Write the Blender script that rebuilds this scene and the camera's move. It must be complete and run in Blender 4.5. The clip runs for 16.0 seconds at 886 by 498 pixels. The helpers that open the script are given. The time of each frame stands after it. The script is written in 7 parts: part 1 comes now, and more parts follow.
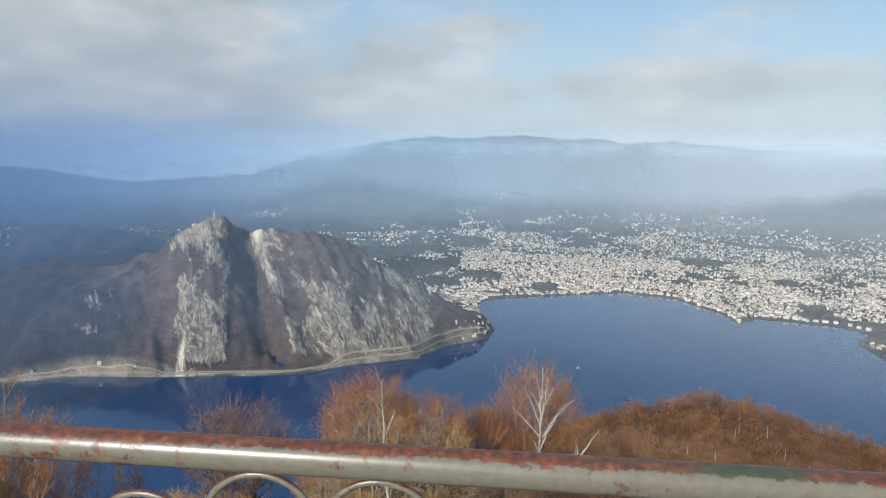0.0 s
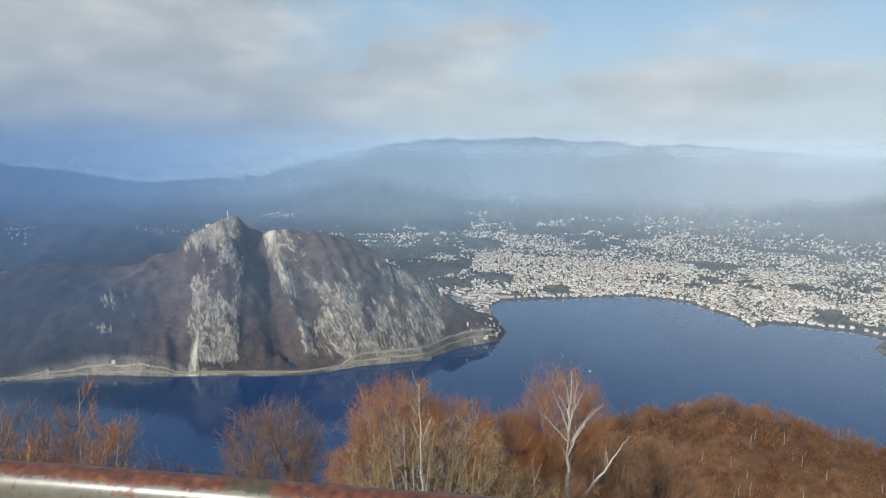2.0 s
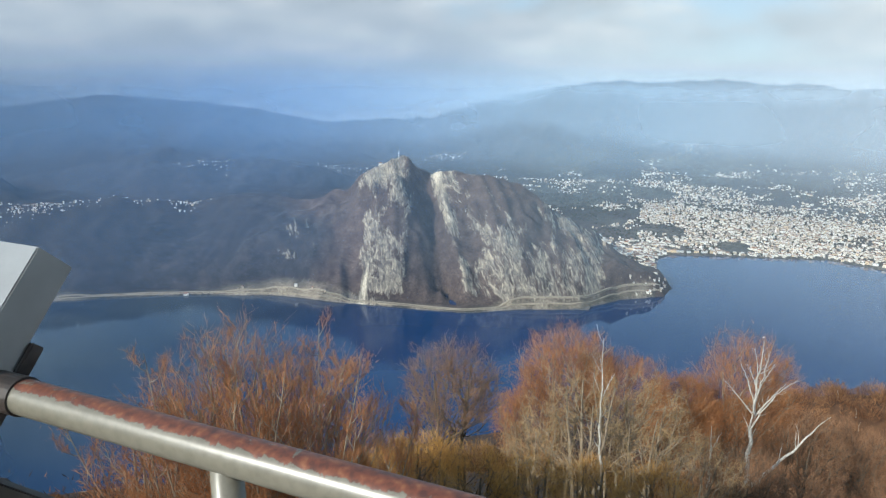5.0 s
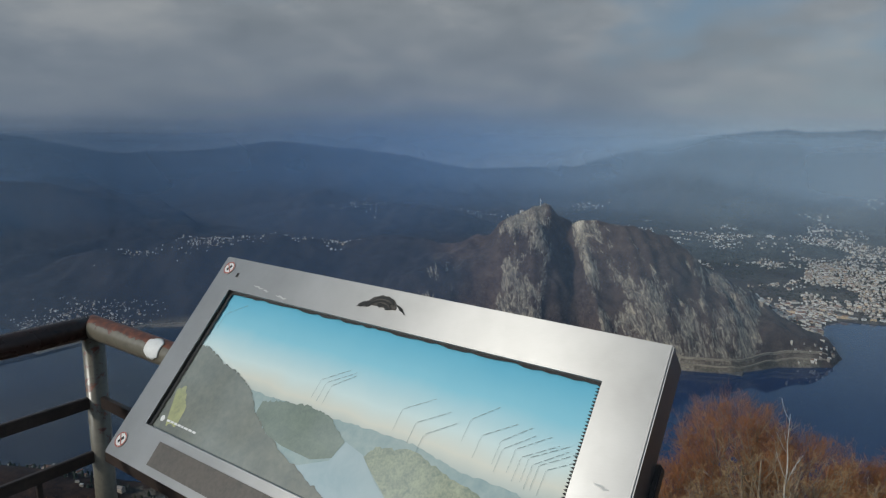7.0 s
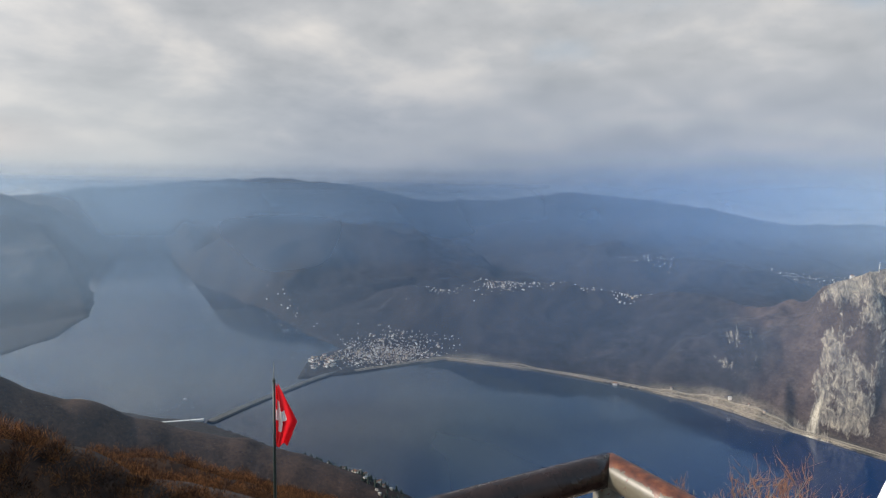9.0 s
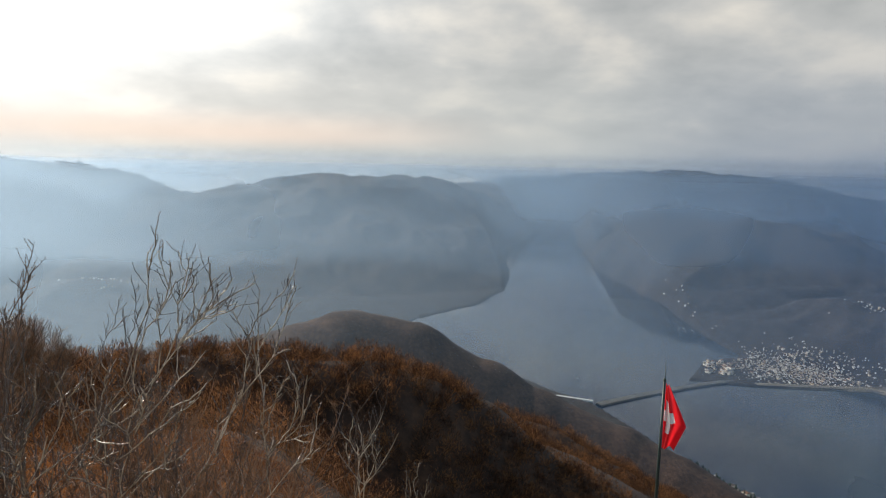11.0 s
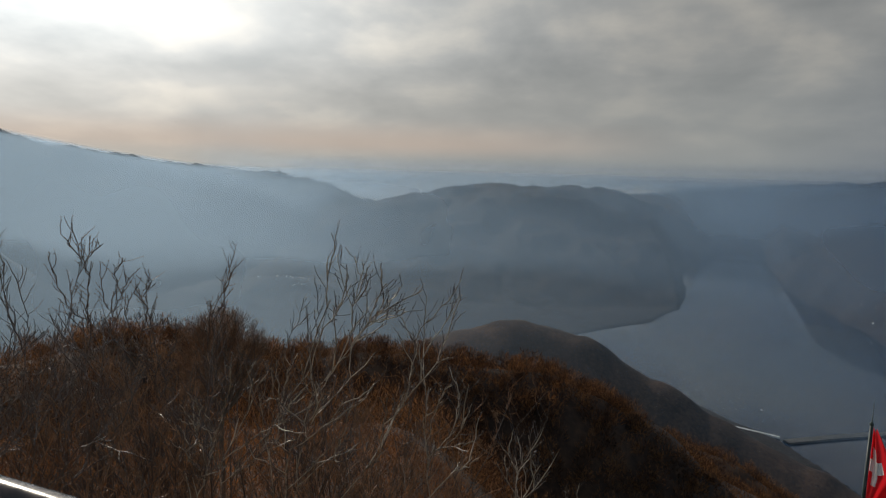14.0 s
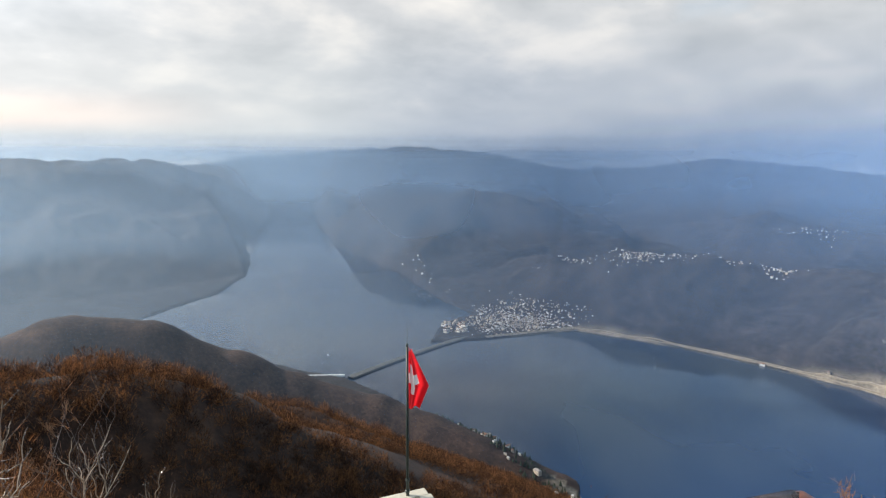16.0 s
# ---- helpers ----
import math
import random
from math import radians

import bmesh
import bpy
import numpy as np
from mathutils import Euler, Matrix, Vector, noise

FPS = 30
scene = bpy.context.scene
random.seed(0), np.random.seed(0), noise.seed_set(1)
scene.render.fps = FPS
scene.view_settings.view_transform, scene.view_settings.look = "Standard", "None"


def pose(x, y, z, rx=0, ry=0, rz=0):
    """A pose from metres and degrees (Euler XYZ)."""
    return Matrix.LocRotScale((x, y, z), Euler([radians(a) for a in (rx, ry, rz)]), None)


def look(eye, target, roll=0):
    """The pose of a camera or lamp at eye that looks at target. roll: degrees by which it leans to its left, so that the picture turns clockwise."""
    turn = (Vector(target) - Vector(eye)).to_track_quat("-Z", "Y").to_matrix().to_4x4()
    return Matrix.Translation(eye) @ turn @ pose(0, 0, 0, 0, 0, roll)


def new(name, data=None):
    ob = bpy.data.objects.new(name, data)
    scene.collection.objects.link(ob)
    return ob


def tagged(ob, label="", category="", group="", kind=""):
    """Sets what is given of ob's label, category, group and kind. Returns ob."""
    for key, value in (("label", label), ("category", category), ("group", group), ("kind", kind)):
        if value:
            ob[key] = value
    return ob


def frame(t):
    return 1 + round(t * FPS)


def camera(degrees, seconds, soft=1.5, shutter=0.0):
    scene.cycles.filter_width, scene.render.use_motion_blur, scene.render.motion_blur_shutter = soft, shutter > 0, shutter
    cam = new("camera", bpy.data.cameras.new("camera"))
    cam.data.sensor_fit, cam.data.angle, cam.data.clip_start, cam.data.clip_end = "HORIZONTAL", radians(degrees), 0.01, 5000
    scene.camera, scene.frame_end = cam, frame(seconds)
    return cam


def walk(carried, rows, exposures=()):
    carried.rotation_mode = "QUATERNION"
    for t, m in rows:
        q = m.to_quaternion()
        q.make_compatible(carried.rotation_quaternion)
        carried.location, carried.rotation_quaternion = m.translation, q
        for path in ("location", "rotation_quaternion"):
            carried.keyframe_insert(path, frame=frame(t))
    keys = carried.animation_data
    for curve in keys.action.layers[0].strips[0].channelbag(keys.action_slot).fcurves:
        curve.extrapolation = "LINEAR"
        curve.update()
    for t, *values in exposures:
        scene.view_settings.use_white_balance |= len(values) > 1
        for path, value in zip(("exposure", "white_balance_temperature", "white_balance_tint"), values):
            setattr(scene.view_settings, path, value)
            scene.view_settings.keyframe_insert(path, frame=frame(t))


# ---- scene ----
cam = camera(69.8, 16.0, soft=1.25)
# seconds, eye x, y, z, heading to the right of +y, pitch, lean
WALK = [
    (0, -0, 0, 1.599, 4.29, -9.53, 0.68),
    (0.5, -0.244, 0.061, 1.576, -1.42, -9.27, -0.55),
    (1, -0.462, 0.213, 1.563, -5.09, -9.5, -2.19),
    (1.5, -0.659, 0.214, 1.6, -0.21, -8.5, -0.82),
    (2, -0.897, 0.292, 1.601, 3.24, -9.38, 0.83),
    (2.5, -1.09, 0.401, 1.596, 1.18, -9.69, 0.65),
    (3, -1.223, 0.66, 1.609, -3.34, -6.6, -0.5),
    (3.2, -1.195, 0.644, 1.595, -3.82, -8.37, 0.76),
    (5.3, -1.93, 0.662, 1.588, -12.87, -14.71, 1.66),
    (5.5, -1.975, 0.642, 1.595, -13.95, -13.83, 2.17),
    (6, -2.222, 0.591, 1.613, -17.61, -11.91, -0.16),
    (6.5, -2.454, 0.555, 1.617, -19.74, -12.3, 0.56),
    (7, -2.702, 0.647, 1.594, -24.24, -10.68, 1.22),
    (7.5, -2.91, 0.734, 1.597, -26.36, -9.57, 1.11),
    (8, -3.141, 0.702, 1.604, -25.12, -8.18, -0.58),
    (8.5, -3.364, 0.655, 1.626, -34.31, -8.07, -1.24),
    (9, -3.52, 0.759, 1.606, -50.28, -6.68, 1.15),
    (9.5, -3.588, 0.797, 1.609, -60.26, -10.57, 2.59),
    (10, -3.635, 0.814, 1.599, -68.54, -9.87, 1.99),
    (10.2, -3.646, 0.809, 1.6, -72.04, -9.37, 1.75),
    (12.3, -3.73, 0.824, 1.593, -101.29, -7.46, 0.27),
    (12.5, -3.738, 0.822, 1.584, -102.69, -7.38, 0.04),
    (13, -3.722, 0.816, 1.586, -105.61, -7.1, 0.25),
    (13.5, -3.72, 0.82, 1.596, -105.03, -7.19, 0.83),
    (14, -3.722, 0.824, 1.608, -100.75, -7.58, 1.24),
    (14.5, -3.7, 0.851, 1.613, -92.36, -7.76, 0.96),
    (15, -3.715, 0.869, 1.612, -81.25, -8.12, 1.19),
    (15.5, -3.69, 0.843, 1.597, -71.17, -9.54, 0.58),
    (16, -3.668, 0.859, 1.603, -62.25, -9.71, 0.36),
]
EXPOSURES = [(0.0, 0.22, 6350, 9), (2.0, 0.14, 6300, 8), (5.5, 0.45, 6150, 5), (6.0, 0.0, 6150, 6), (6.5, -0.4, 6200, 7), (7.0, -0.92, 6200, 8), (7.5, -0.88, 6300, 9), (8.0, -0.58, 6500, 12), (8.5, -0.38, 6800, 14), (9.0, 0.16, 6800, 13), (9.5, 0.60, 7000, 13), (10.2, 0.58, 7050, 12), (12.3, -0.82, 7150, 10), (14.0, -0.86, 7050, 10), (14.5, -0.60, 6850, 10), (15.0, -0.08, 6650, 11), (16.0, 0.52, 6800, 12)]


def aimed(x, y, z, yaw, pitch, lean):
    a, p = radians(yaw), radians(pitch)
    way = Vector((math.sin(a) * math.cos(p), math.cos(a) * math.cos(p), math.sin(p)))
    return look((x, y, z), Vector((x, y, z)) + way, lean)


walk(cam, [(row[0], aimed(*row[1:])) for row in WALK], EXPOSURES)

# ---- light ----
SUN_AZ, SUN_EL = -142.0, 28.0


def way(az, el=0.0):
    a, e = radians(az), radians(el)
    return Vector((math.sin(a) * math.cos(e), math.cos(a) * math.cos(e), math.sin(e)))


SUN_WAY = way(SUN_AZ, SUN_EL)
sun_data = bpy.data.lights.new("sun", "SUN")
sun_data.energy, sun_data.angle, sun_data.color = 3.6, radians(0.7), (1.0, 0.93, 0.82)
sun = new("sun", sun_data)
sun.matrix_world = look((0, 0, 60), Vector((0, 0, 60)) - SUN_WAY)


def link(tree, a, b):
    tree.links.new(a, b)


def node(tree, kind, **values):
    n = tree.nodes.new(kind)
    for key, value in values.items():
        n.inputs[key].default_value = value
    return n


def math_node(tree, op, a, b=None, c=None, clamp=False):
    n = tree.nodes.new("ShaderNodeMath")
    n.operation, n.use_clamp = op, clamp
    for i, v in enumerate((a, b, c)):
        if v is None:
            continue
        if isinstance(v, (int, float)):
            n.inputs[i].default_value = v
        else:
            link(tree, v, n.inputs[i])
    return n.outputs[0]


def ramp(tree, fac, stops, mode="LINEAR"):
    n = tree.nodes.new("ShaderNodeValToRGB")
    n.color_ramp.interpolation = mode
    els = n.color_ramp.elements
    while len(els) < len(stops):
        els.new(0.5)
    for e, (p, c) in zip(els, stops):
        e.position = p
        e.color = (c, c, c, 1) if isinstance(c, (int, float)) else (*c, 1)
    link(tree, fac, n.inputs[0])
    return n.outputs[0]


def mixed(tree, fac, a, b, blend="MIX"):
    n = tree.nodes.new("ShaderNodeMix")
    n.data_type, n.blend_type = "RGBA", blend
    for i, v in ((0, fac), (6, a), (7, b)):
        if isinstance(v, (int, float)):
            n.inputs[i].default_value = v
        elif isinstance(v, tuple):
            n.inputs[i].default_value = (*v, 1)
        else:
            link(tree, v, n.inputs[i])
    return n.outputs[2]


def make_world():
    world = bpy.data.worlds.new("winter_sky")
    scene.world = world
    world.use_nodes = True
    t = world.node_tree
    t.nodes.clear()
    out = t.nodes.new("ShaderNodeOutputWorld")
    back = t.nodes.new("ShaderNodeBackground")
    sky = t.nodes.new("ShaderNodeTexSky")
    sky.sky_type, sky.sun_disc = "NISHITA", False
    sky.sun_elevation, sky.sun_rotation = radians(SUN_EL), radians(SUN_AZ)
    sky.altitude, sky.air_density, sky.dust_density, sky.ozone_density = 1300, 1.0, 1.5, 1.5
    coord = t.nodes.new("ShaderNodeTexCoord")
    sep = t.nodes.new("ShaderNodeSeparateXYZ")
    link(t, coord.outputs["Generated"], sep.inputs[0])
    height = math_node(t, "MAXIMUM", sep.outputs[2], 0.0)
    # cloud deck seen in perspective
    lift = math_node(t, "ADD", height, 0.30)
    comb = t.nodes.new("ShaderNodeCombineXYZ")
    link(t, math_node(t, "DIVIDE", sep.outputs[0], lift), comb.inputs[0])
    link(t, math_node(t, "DIVIDE", sep.outputs[1], lift), comb.inputs[1])
    big = node(t, "ShaderNodeTexNoise", Scale=1.35, Detail=8.0, Roughness=0.50, Distortion=0.1)
    big.noise_dimensions = "3D"
    link(t, comb.outputs[0], big.inputs["Vector"])
    shade = node(t, "ShaderNodeTexNoise", Scale=2.4, Detail=7.0, Roughness=0.50, Distortion=0.1)
    link(t, comb.outputs[0], shade.inputs["Vector"])
    # the deck is closed to the south and breaks up to the north
    north = node(t, "ShaderNodeVectorMath")
    north.operation = "DOT_PRODUCT"
    north.inputs[1].default_value = way(56)
    link(t, coord.outputs["Generated"], north.inputs[0])
    opening = math_node(t, "MULTIPLY_ADD", north.outputs["Value"], -0.28, 0.2)
    cover = math_node(t, "ADD", big.outputs["Fac"], opening)
    band = math_node(t, "MAXIMUM", math_node(t, "MULTIPLY", height, -1.1), -0.62)
    cover = math_node(t, "ADD", math_node(t, "ADD", cover, band), 0.19)
    fac = ramp(t, cover, [(0.46, 0.0), (0.66, 1.0)], "EASE")
    tone = ramp(t, shade.outputs["Fac"], [(0.33, (0.43, 0.475, 0.515)), (0.5, (0.56, 0.60, 0.635)), (0.67, (0.78, 0.79, 0.78))])
    near_sun = node(t, "ShaderNodeVectorMath")
    near_sun.operation = "DOT_PRODUCT"
    near_sun.inputs[1].default_value = SUN_WAY
    link(t, coord.outputs["Generated"], near_sun.inputs[0])
    warm = math_node(t, "MAXIMUM", near_sun.outputs["Value"], 0.0)
    glow = math_node(t, "ADD", math_node(t, "MULTIPLY", math_node(t, "POWER", warm, 6.0), 3.8), math_node(t, "MULTIPLY_ADD", math_node(t, "MAXIMUM", north.outputs["Value"], 0.0), 0.08, 0.83))
    lit = t.nodes.new("ShaderNodeVectorMath")
    lit.operation = "SCALE"
    link(t, tone, lit.inputs[0])
    link(t, glow, lit.inputs["Scale"])
    blue = t.nodes.new("ShaderNodeVectorMath")
    blue.operation = "SCALE"
    blue.inputs["Scale"].default_value = 0.105
    link(t, mixed(t, 0.55, sky.outputs[0], (3.5, 4.9, 6.0)), blue.inputs[0])
    colour = mixed(t, fac, blue.outputs[0], lit.outputs[0])
    # pale vapour low down, a darker blue-grey curtain in the north-west
    west = node(t, "ShaderNodeVectorMath")
    west.operation = "DOT_PRODUCT"
    west.inputs[1].default_value = way(-36)
    link(t, coord.outputs["Generated"], west.inputs[0])
    rain = ramp(t, west.outputs["Value"], [(0.76, 0.0), (0.94, 1.0)], "EASE")
    low = ramp(t, sep.outputs[2], [(0.0, 0.85), (0.06, 0.55), (0.2, 0.0)], "EASE")
    colour = mixed(t, low, colour, mixed(t, math_node(t, "POWER", warm, 3.0), mixed(t, rain, (0.46, 0.52, 0.56), (0.26, 0.325, 0.42)), (0.98, 0.90, 0.80)))
    # rosy light under the edge of the deck
    rosy = ramp(t, sep.outputs[2], [(0.004, 0.0), (0.03, 0.5), (0.075, 0.0)], "EASE")
    south = ramp(t, warm, [(0.4, 0.0), (0.72, 1.0)], "EASE")
    colour = mixed(t, math_node(t, "MULTIPLY", rosy, south), colour, (1.0, 0.80, 0.68))
    link(t, colour, back.inputs[0])
    back.inputs[1].default_value = 1.0
    link(t, back.outputs[0], out.inputs[0])


make_world()

# ---- materials ----


def material(name, rough=0.8, metal=0.0):
    m = bpy.data.materials.new(name)
    m.use_nodes = True
    t = m.node_tree
    b = t.nodes["Principled BSDF"]
    b.inputs["Roughness"].default_value = rough
    b.inputs["Metallic"].default_value = metal
    return m, t, b


def noise_tex(t, scale, detail=5.0, rough=0.55, vector=None, distortion=0.0):
    n = node(t, "ShaderNodeTexNoise", Scale=scale, Detail=detail, Roughness=rough, Distortion=distortion)
    link(t, vector if vector else obj_coord(t), n.inputs["Vector"])
    return n.outputs["Fac"]


def obj_coord(t):
    for n in t.nodes:
        if n.bl_idname == "ShaderNodeTexCoord":
            return n.outputs["Object"]
    return t.nodes.new("ShaderNodeTexCoord").outputs["Object"]


def world_coord(t):
    return t.nodes.new("ShaderNodeNewGeometry").outputs["Position"]


def bumped(t, b, height, strength=0.3, distance=0.01):
    n = node(t, "ShaderNodeBump", Strength=strength, Distance=distance)
    link(t, height, n.inputs["Height"])
    link(t, n.outputs[0], b.inputs["Normal"])


def mottled(name, dark, light, scale, rough=0.8, metal=0.0, bump=0.2, fine=6.0, distance=0.01):
    m, t, b = material(name, rough, metal)
    a = noise_tex(t, scale)
    c = noise_tex(t, scale * fine, 3.0)
    f = math_node(t, "MULTIPLY_ADD", c, 0.4, math_node(t, "MULTIPLY", a, 0.6))
    link(t, ramp(t, f, [(0.36, dark), (0.64, light)]), b.inputs["Base Color"])
    link(t, ramp(t, a, [(0.3, max(rough - 0.12, 0.05)), (0.7, min(rough + 0.1, 1.0))]), b.inputs["Roughness"])
    if bump:
        bumped(t, b, f, bump, distance)
    return m


def painted_rust():
    """Grey-cream paint on steel tube, worn to rust along the top."""
    m, t, b = material("worn_painted_steel", 0.3)
    co = obj_coord(t)
    normal = t.nodes.new("ShaderNodeNewGeometry").outputs["Normal"]
    sep = t.nodes.new("ShaderNodeSeparateXYZ")
    link(t, normal, sep.inputs[0])
    top = ramp(t, sep.outputs[2], [(0.60, 0.0), (0.76, 0.16), (0.90, 0.36)])
    patch = noise_tex(t, 34.0, 8.0, 0.68, co, 0.6)
    spots = noise_tex(t, 70.0, 3.0, 0.5, co)
    long_n = noise_tex(t, 2.2, 2.0, 0.5, co)
    worn = math_node(t, "ADD", math_node(t, "ADD", patch, top), math_node(t, "MULTIPLY", math_node(t, "SUBTRACT", long_n, 0.5), 0.55))
    rust = ramp(t, worn, [(0.635, 0.0), (0.66, 1.0)])
    primer = ramp(t, worn, [(0.60, 0.0), (0.615, 1.0)])
    paint = ramp(t, spots, [(0.3, (0.135, 0.122, 0.092)), (0.6, (0.170, 0.154, 0.118))])
    rusty = ramp(t, spots, [(0.3, (0.06, 0.019, 0.012)), (0.55, (0.15, 0.044, 0.020)), (0.75, (0.24, 0.095, 0.04))])
    col = mixed(t, primer, paint, (0.13, 0.115, 0.09))
    green = math_node(t, "MULTIPLY", ramp(t, noise_tex(t, 3.0, 3.0, 0.5, co), [(0.64, 0.0), (0.70, 0.7)]), rust)
    rusty = mixed(t, green, rusty, (0.02, 0.07, 0.04))
    link(t, mixed(t, rust, col, rusty), b.inputs["Base Color"])
    link(t, mixed(t, rust, (0.32,) * 3, (0.45,) * 3), b.inputs["Roughness"])
    b.inputs["Specular IOR Level"].default_value = 0.7
    bumped(t, b, math_node(t, "ADD", math_node(t, "MULTIPLY", spots, 0.5), math_node(t, "MULTIPLY", rust, -0.5)), 0.12, 0.001)
    return m


RAIL = painted_rust()
DARK_IRON = mottled("dark_rusty_iron", (0.018, 0.015, 0.014), (0.055, 0.038, 0.030), 14.0, 0.45, 0.0, 0.3, 5.0, 0.002)


def brushed():
    m, t, b = material("brushed_steel", 0.3, 1.0)
    co = obj_coord(t)
    mp = node(t, "ShaderNodeMapping", Rotation=(0, 0, 0.1727), Scale=(1.0, 60.0, 60.0))
    link(t, co, mp.inputs[0])
    n = noise_tex(t, 14.0, 4.0, 0.6, mp.outputs[0])
    s = noise_tex(t, 5.0, 4.0, 0.6, co)
    link(t, ramp(t, s, [(0.3, (0.37, 0.365, 0.355)), (0.7, (0.47, 0.465, 0.455))]), b.inputs["Base Color"])
    link(t, ramp(t, n, [(0.3, 0.40), (0.7, 0.50)]), b.inputs["Roughness"])
    bumped(t, b, n, 0.06, 0.001)
    # brushed along the board, so that highlights spread across the grain
    b.inputs["Anisotropic"].default_value = 0.75
    grain = node(t, "ShaderNodeCombineXYZ", X=-0.1149, Y=-0.6585, Z=-0.7437)
    link(t, grain.outputs[0], b.inputs["Tangent"])
    return m


STEEL = brushed()
WHITE_TAPE = mottled("white_tape", (0.72, 0.72, 0.70), (0.82, 0.82, 0.80), 40.0, 0.6)
SMEAR = mottled("dried_smear", (0.52, 0.52, 0.50), (0.66, 0.66, 0.63), 60.0, 0.7)
BLACK = mottled("black_gasket", (0.012, 0.012, 0.012), (0.03, 0.03, 0.03), 60.0, 0.7)
STRIP = mottled("bronze_plate", (0.05, 0.043, 0.036), (0.10, 0.085, 0.07), 25.0, 0.5, 0.0, 0.05)
RED_PRINT = mottled("faded_red_print", (0.35, 0.10, 0.08), (0.45, 0.16, 0.12), 60.0, 0.6, 0.0, 0.0)
CONCRETE = mottled("terrace_concrete", (0.22, 0.21, 0.19), (0.36, 0.34, 0.31), 3.0, 0.9, 0.0, 0.4, 9.0, 0.004)
PARAPET = mottled("cream_coping", (0.50, 0.46, 0.36), (0.66, 0.61, 0.50), 2.5, 0.8, 0.0, 0.2)
ROOF_FELT = mottled("brown_roof_felt", (0.09, 0.05, 0.03), (0.17, 0.10, 0.06), 3.0, 0.95)
FLAG_RED = mottled("flag_red_cloth", (0.74, 0.014, 0.024), (0.86, 0.03, 0.04), 9.0, 0.75, 0.0, 0.1)
FLAG_WHITE = mottled("flag_white_cloth", (0.74, 0.74, 0.72), (0.84, 0.84, 0.82), 9.0, 0.75, 0.0, 0.1)


def sunlit_cloth(mat, colour, share=0.5):
    t = mat.node_tree
    thin = node(t, "ShaderNodeBsdfTranslucent", Color=(*colour, 1))
    both = t.nodes.new("ShaderNodeMixShader")
    both.inputs[0].default_value = share
    link(t, t.nodes["Principled BSDF"].outputs[0], both.inputs[1])
    link(t, thin.outputs[0], both.inputs[2])
    link(t, both.outputs[0], t.nodes["Material Output"].inputs["Surface"])


sunlit_cloth(FLAG_RED, (0.86, 0.02, 0.03))
sunlit_cloth(FLAG_WHITE, (0.82, 0.82, 0.80))
POLE_GREEN = mottled("dark_green_pole", (0.012, 0.025, 0.022), (0.03, 0.05, 0.045), 9.0, 0.4)

# ---- landforms ----
LAKE = -415.4        # level of the water, the terrace floor being 0
EYE = 1.6


def pt(az, d):
    return (d * math.sin(radians(az)), d * math.cos(radians(az)))


def lattice(x, y, seed=0):
    """Smooth value noise in 0..1 on numpy arrays."""
    xi, yi = np.floor(x).astype(np.int64), np.floor(y).astype(np.int64)
    xf, yf = x - xi, y - yi
    xf, yf = xf * xf * (3 - 2 * xf), yf * yf * (3 - 2 * yf)

    def h(a, b):
        v = (a * 374761393 + b * 668265263 + seed * 2147483647) & 0xFFFFFFFF
        v = ((v ^ (v >> 13)) * 1274126177) & 0xFFFFFFFF
        return ((v ^ (v >> 16)) & 0xFFFF) / 65535.0
    return (h(xi, yi) * (1 - xf) + h(xi + 1, yi) * xf) * (1 - yf) + (h(xi, yi + 1) * (1 - xf) + h(xi + 1, yi + 1) * xf) * yf


def fbm(x, y, size, octaves=5, seed=0, ridged=False):
    total, amp, norm = np.zeros_like(x), 1.0, 0.0
    for o in range(octaves):
        v = lattice(x / size + 17.3 * o, y / size - 9.1 * o, seed + o)
        if ridged:
            v = 1 - np.abs(2 * v - 1)
        total += amp * v
        norm += amp
        amp *= 0.5
        size *= 0.5
    return total / norm


# the lake's shore, point after point round it, placed to fit the camera's view
SOUTH_SHORE = [(-1026, 345), (-1089, 292), (-1300, 160), (-1600, 45), (-1786, 235), (-1973, 353), (-2364, 447), (-2725, 472), (-3575, 772),
               (-4250, 960), (-4200, 1200), (-3017, 905), (-2344, 782), (-1858, 790), (-1527, 768), (-1290, 765), (-1262, 660), (-1150, 575)]
WEST_SHORE = [(-1110, 690), (-1080, 900), (-943, 986), (-813, 1046), (-698, 1085), (-560, 1118), (-430, 1110), (-308, 1110), (-177, 1114),
              (-88, 1160), (33, 1191), (105, 1271), (195, 1315), (219, 1377), (206, 1450)]
CITY_SHORE = [(210, 1590), (260, 1670), (472, 1703), (645, 1733), (771, 1643), (815, 1496), (805, 1410), (875, 1455), (1042, 1365),
              (1070, 1310)]
NEAR_SHORE = [(985, 1240), (960, 1120), (860, 800), (560, 560), (200, 520), (-220, 490), (-534, 470), (-670, 452), (-773, 424), (-900, 390)]
SHORE = SOUTH_SHORE + WEST_SHORE + CITY_SHORE + NEAR_SHORE
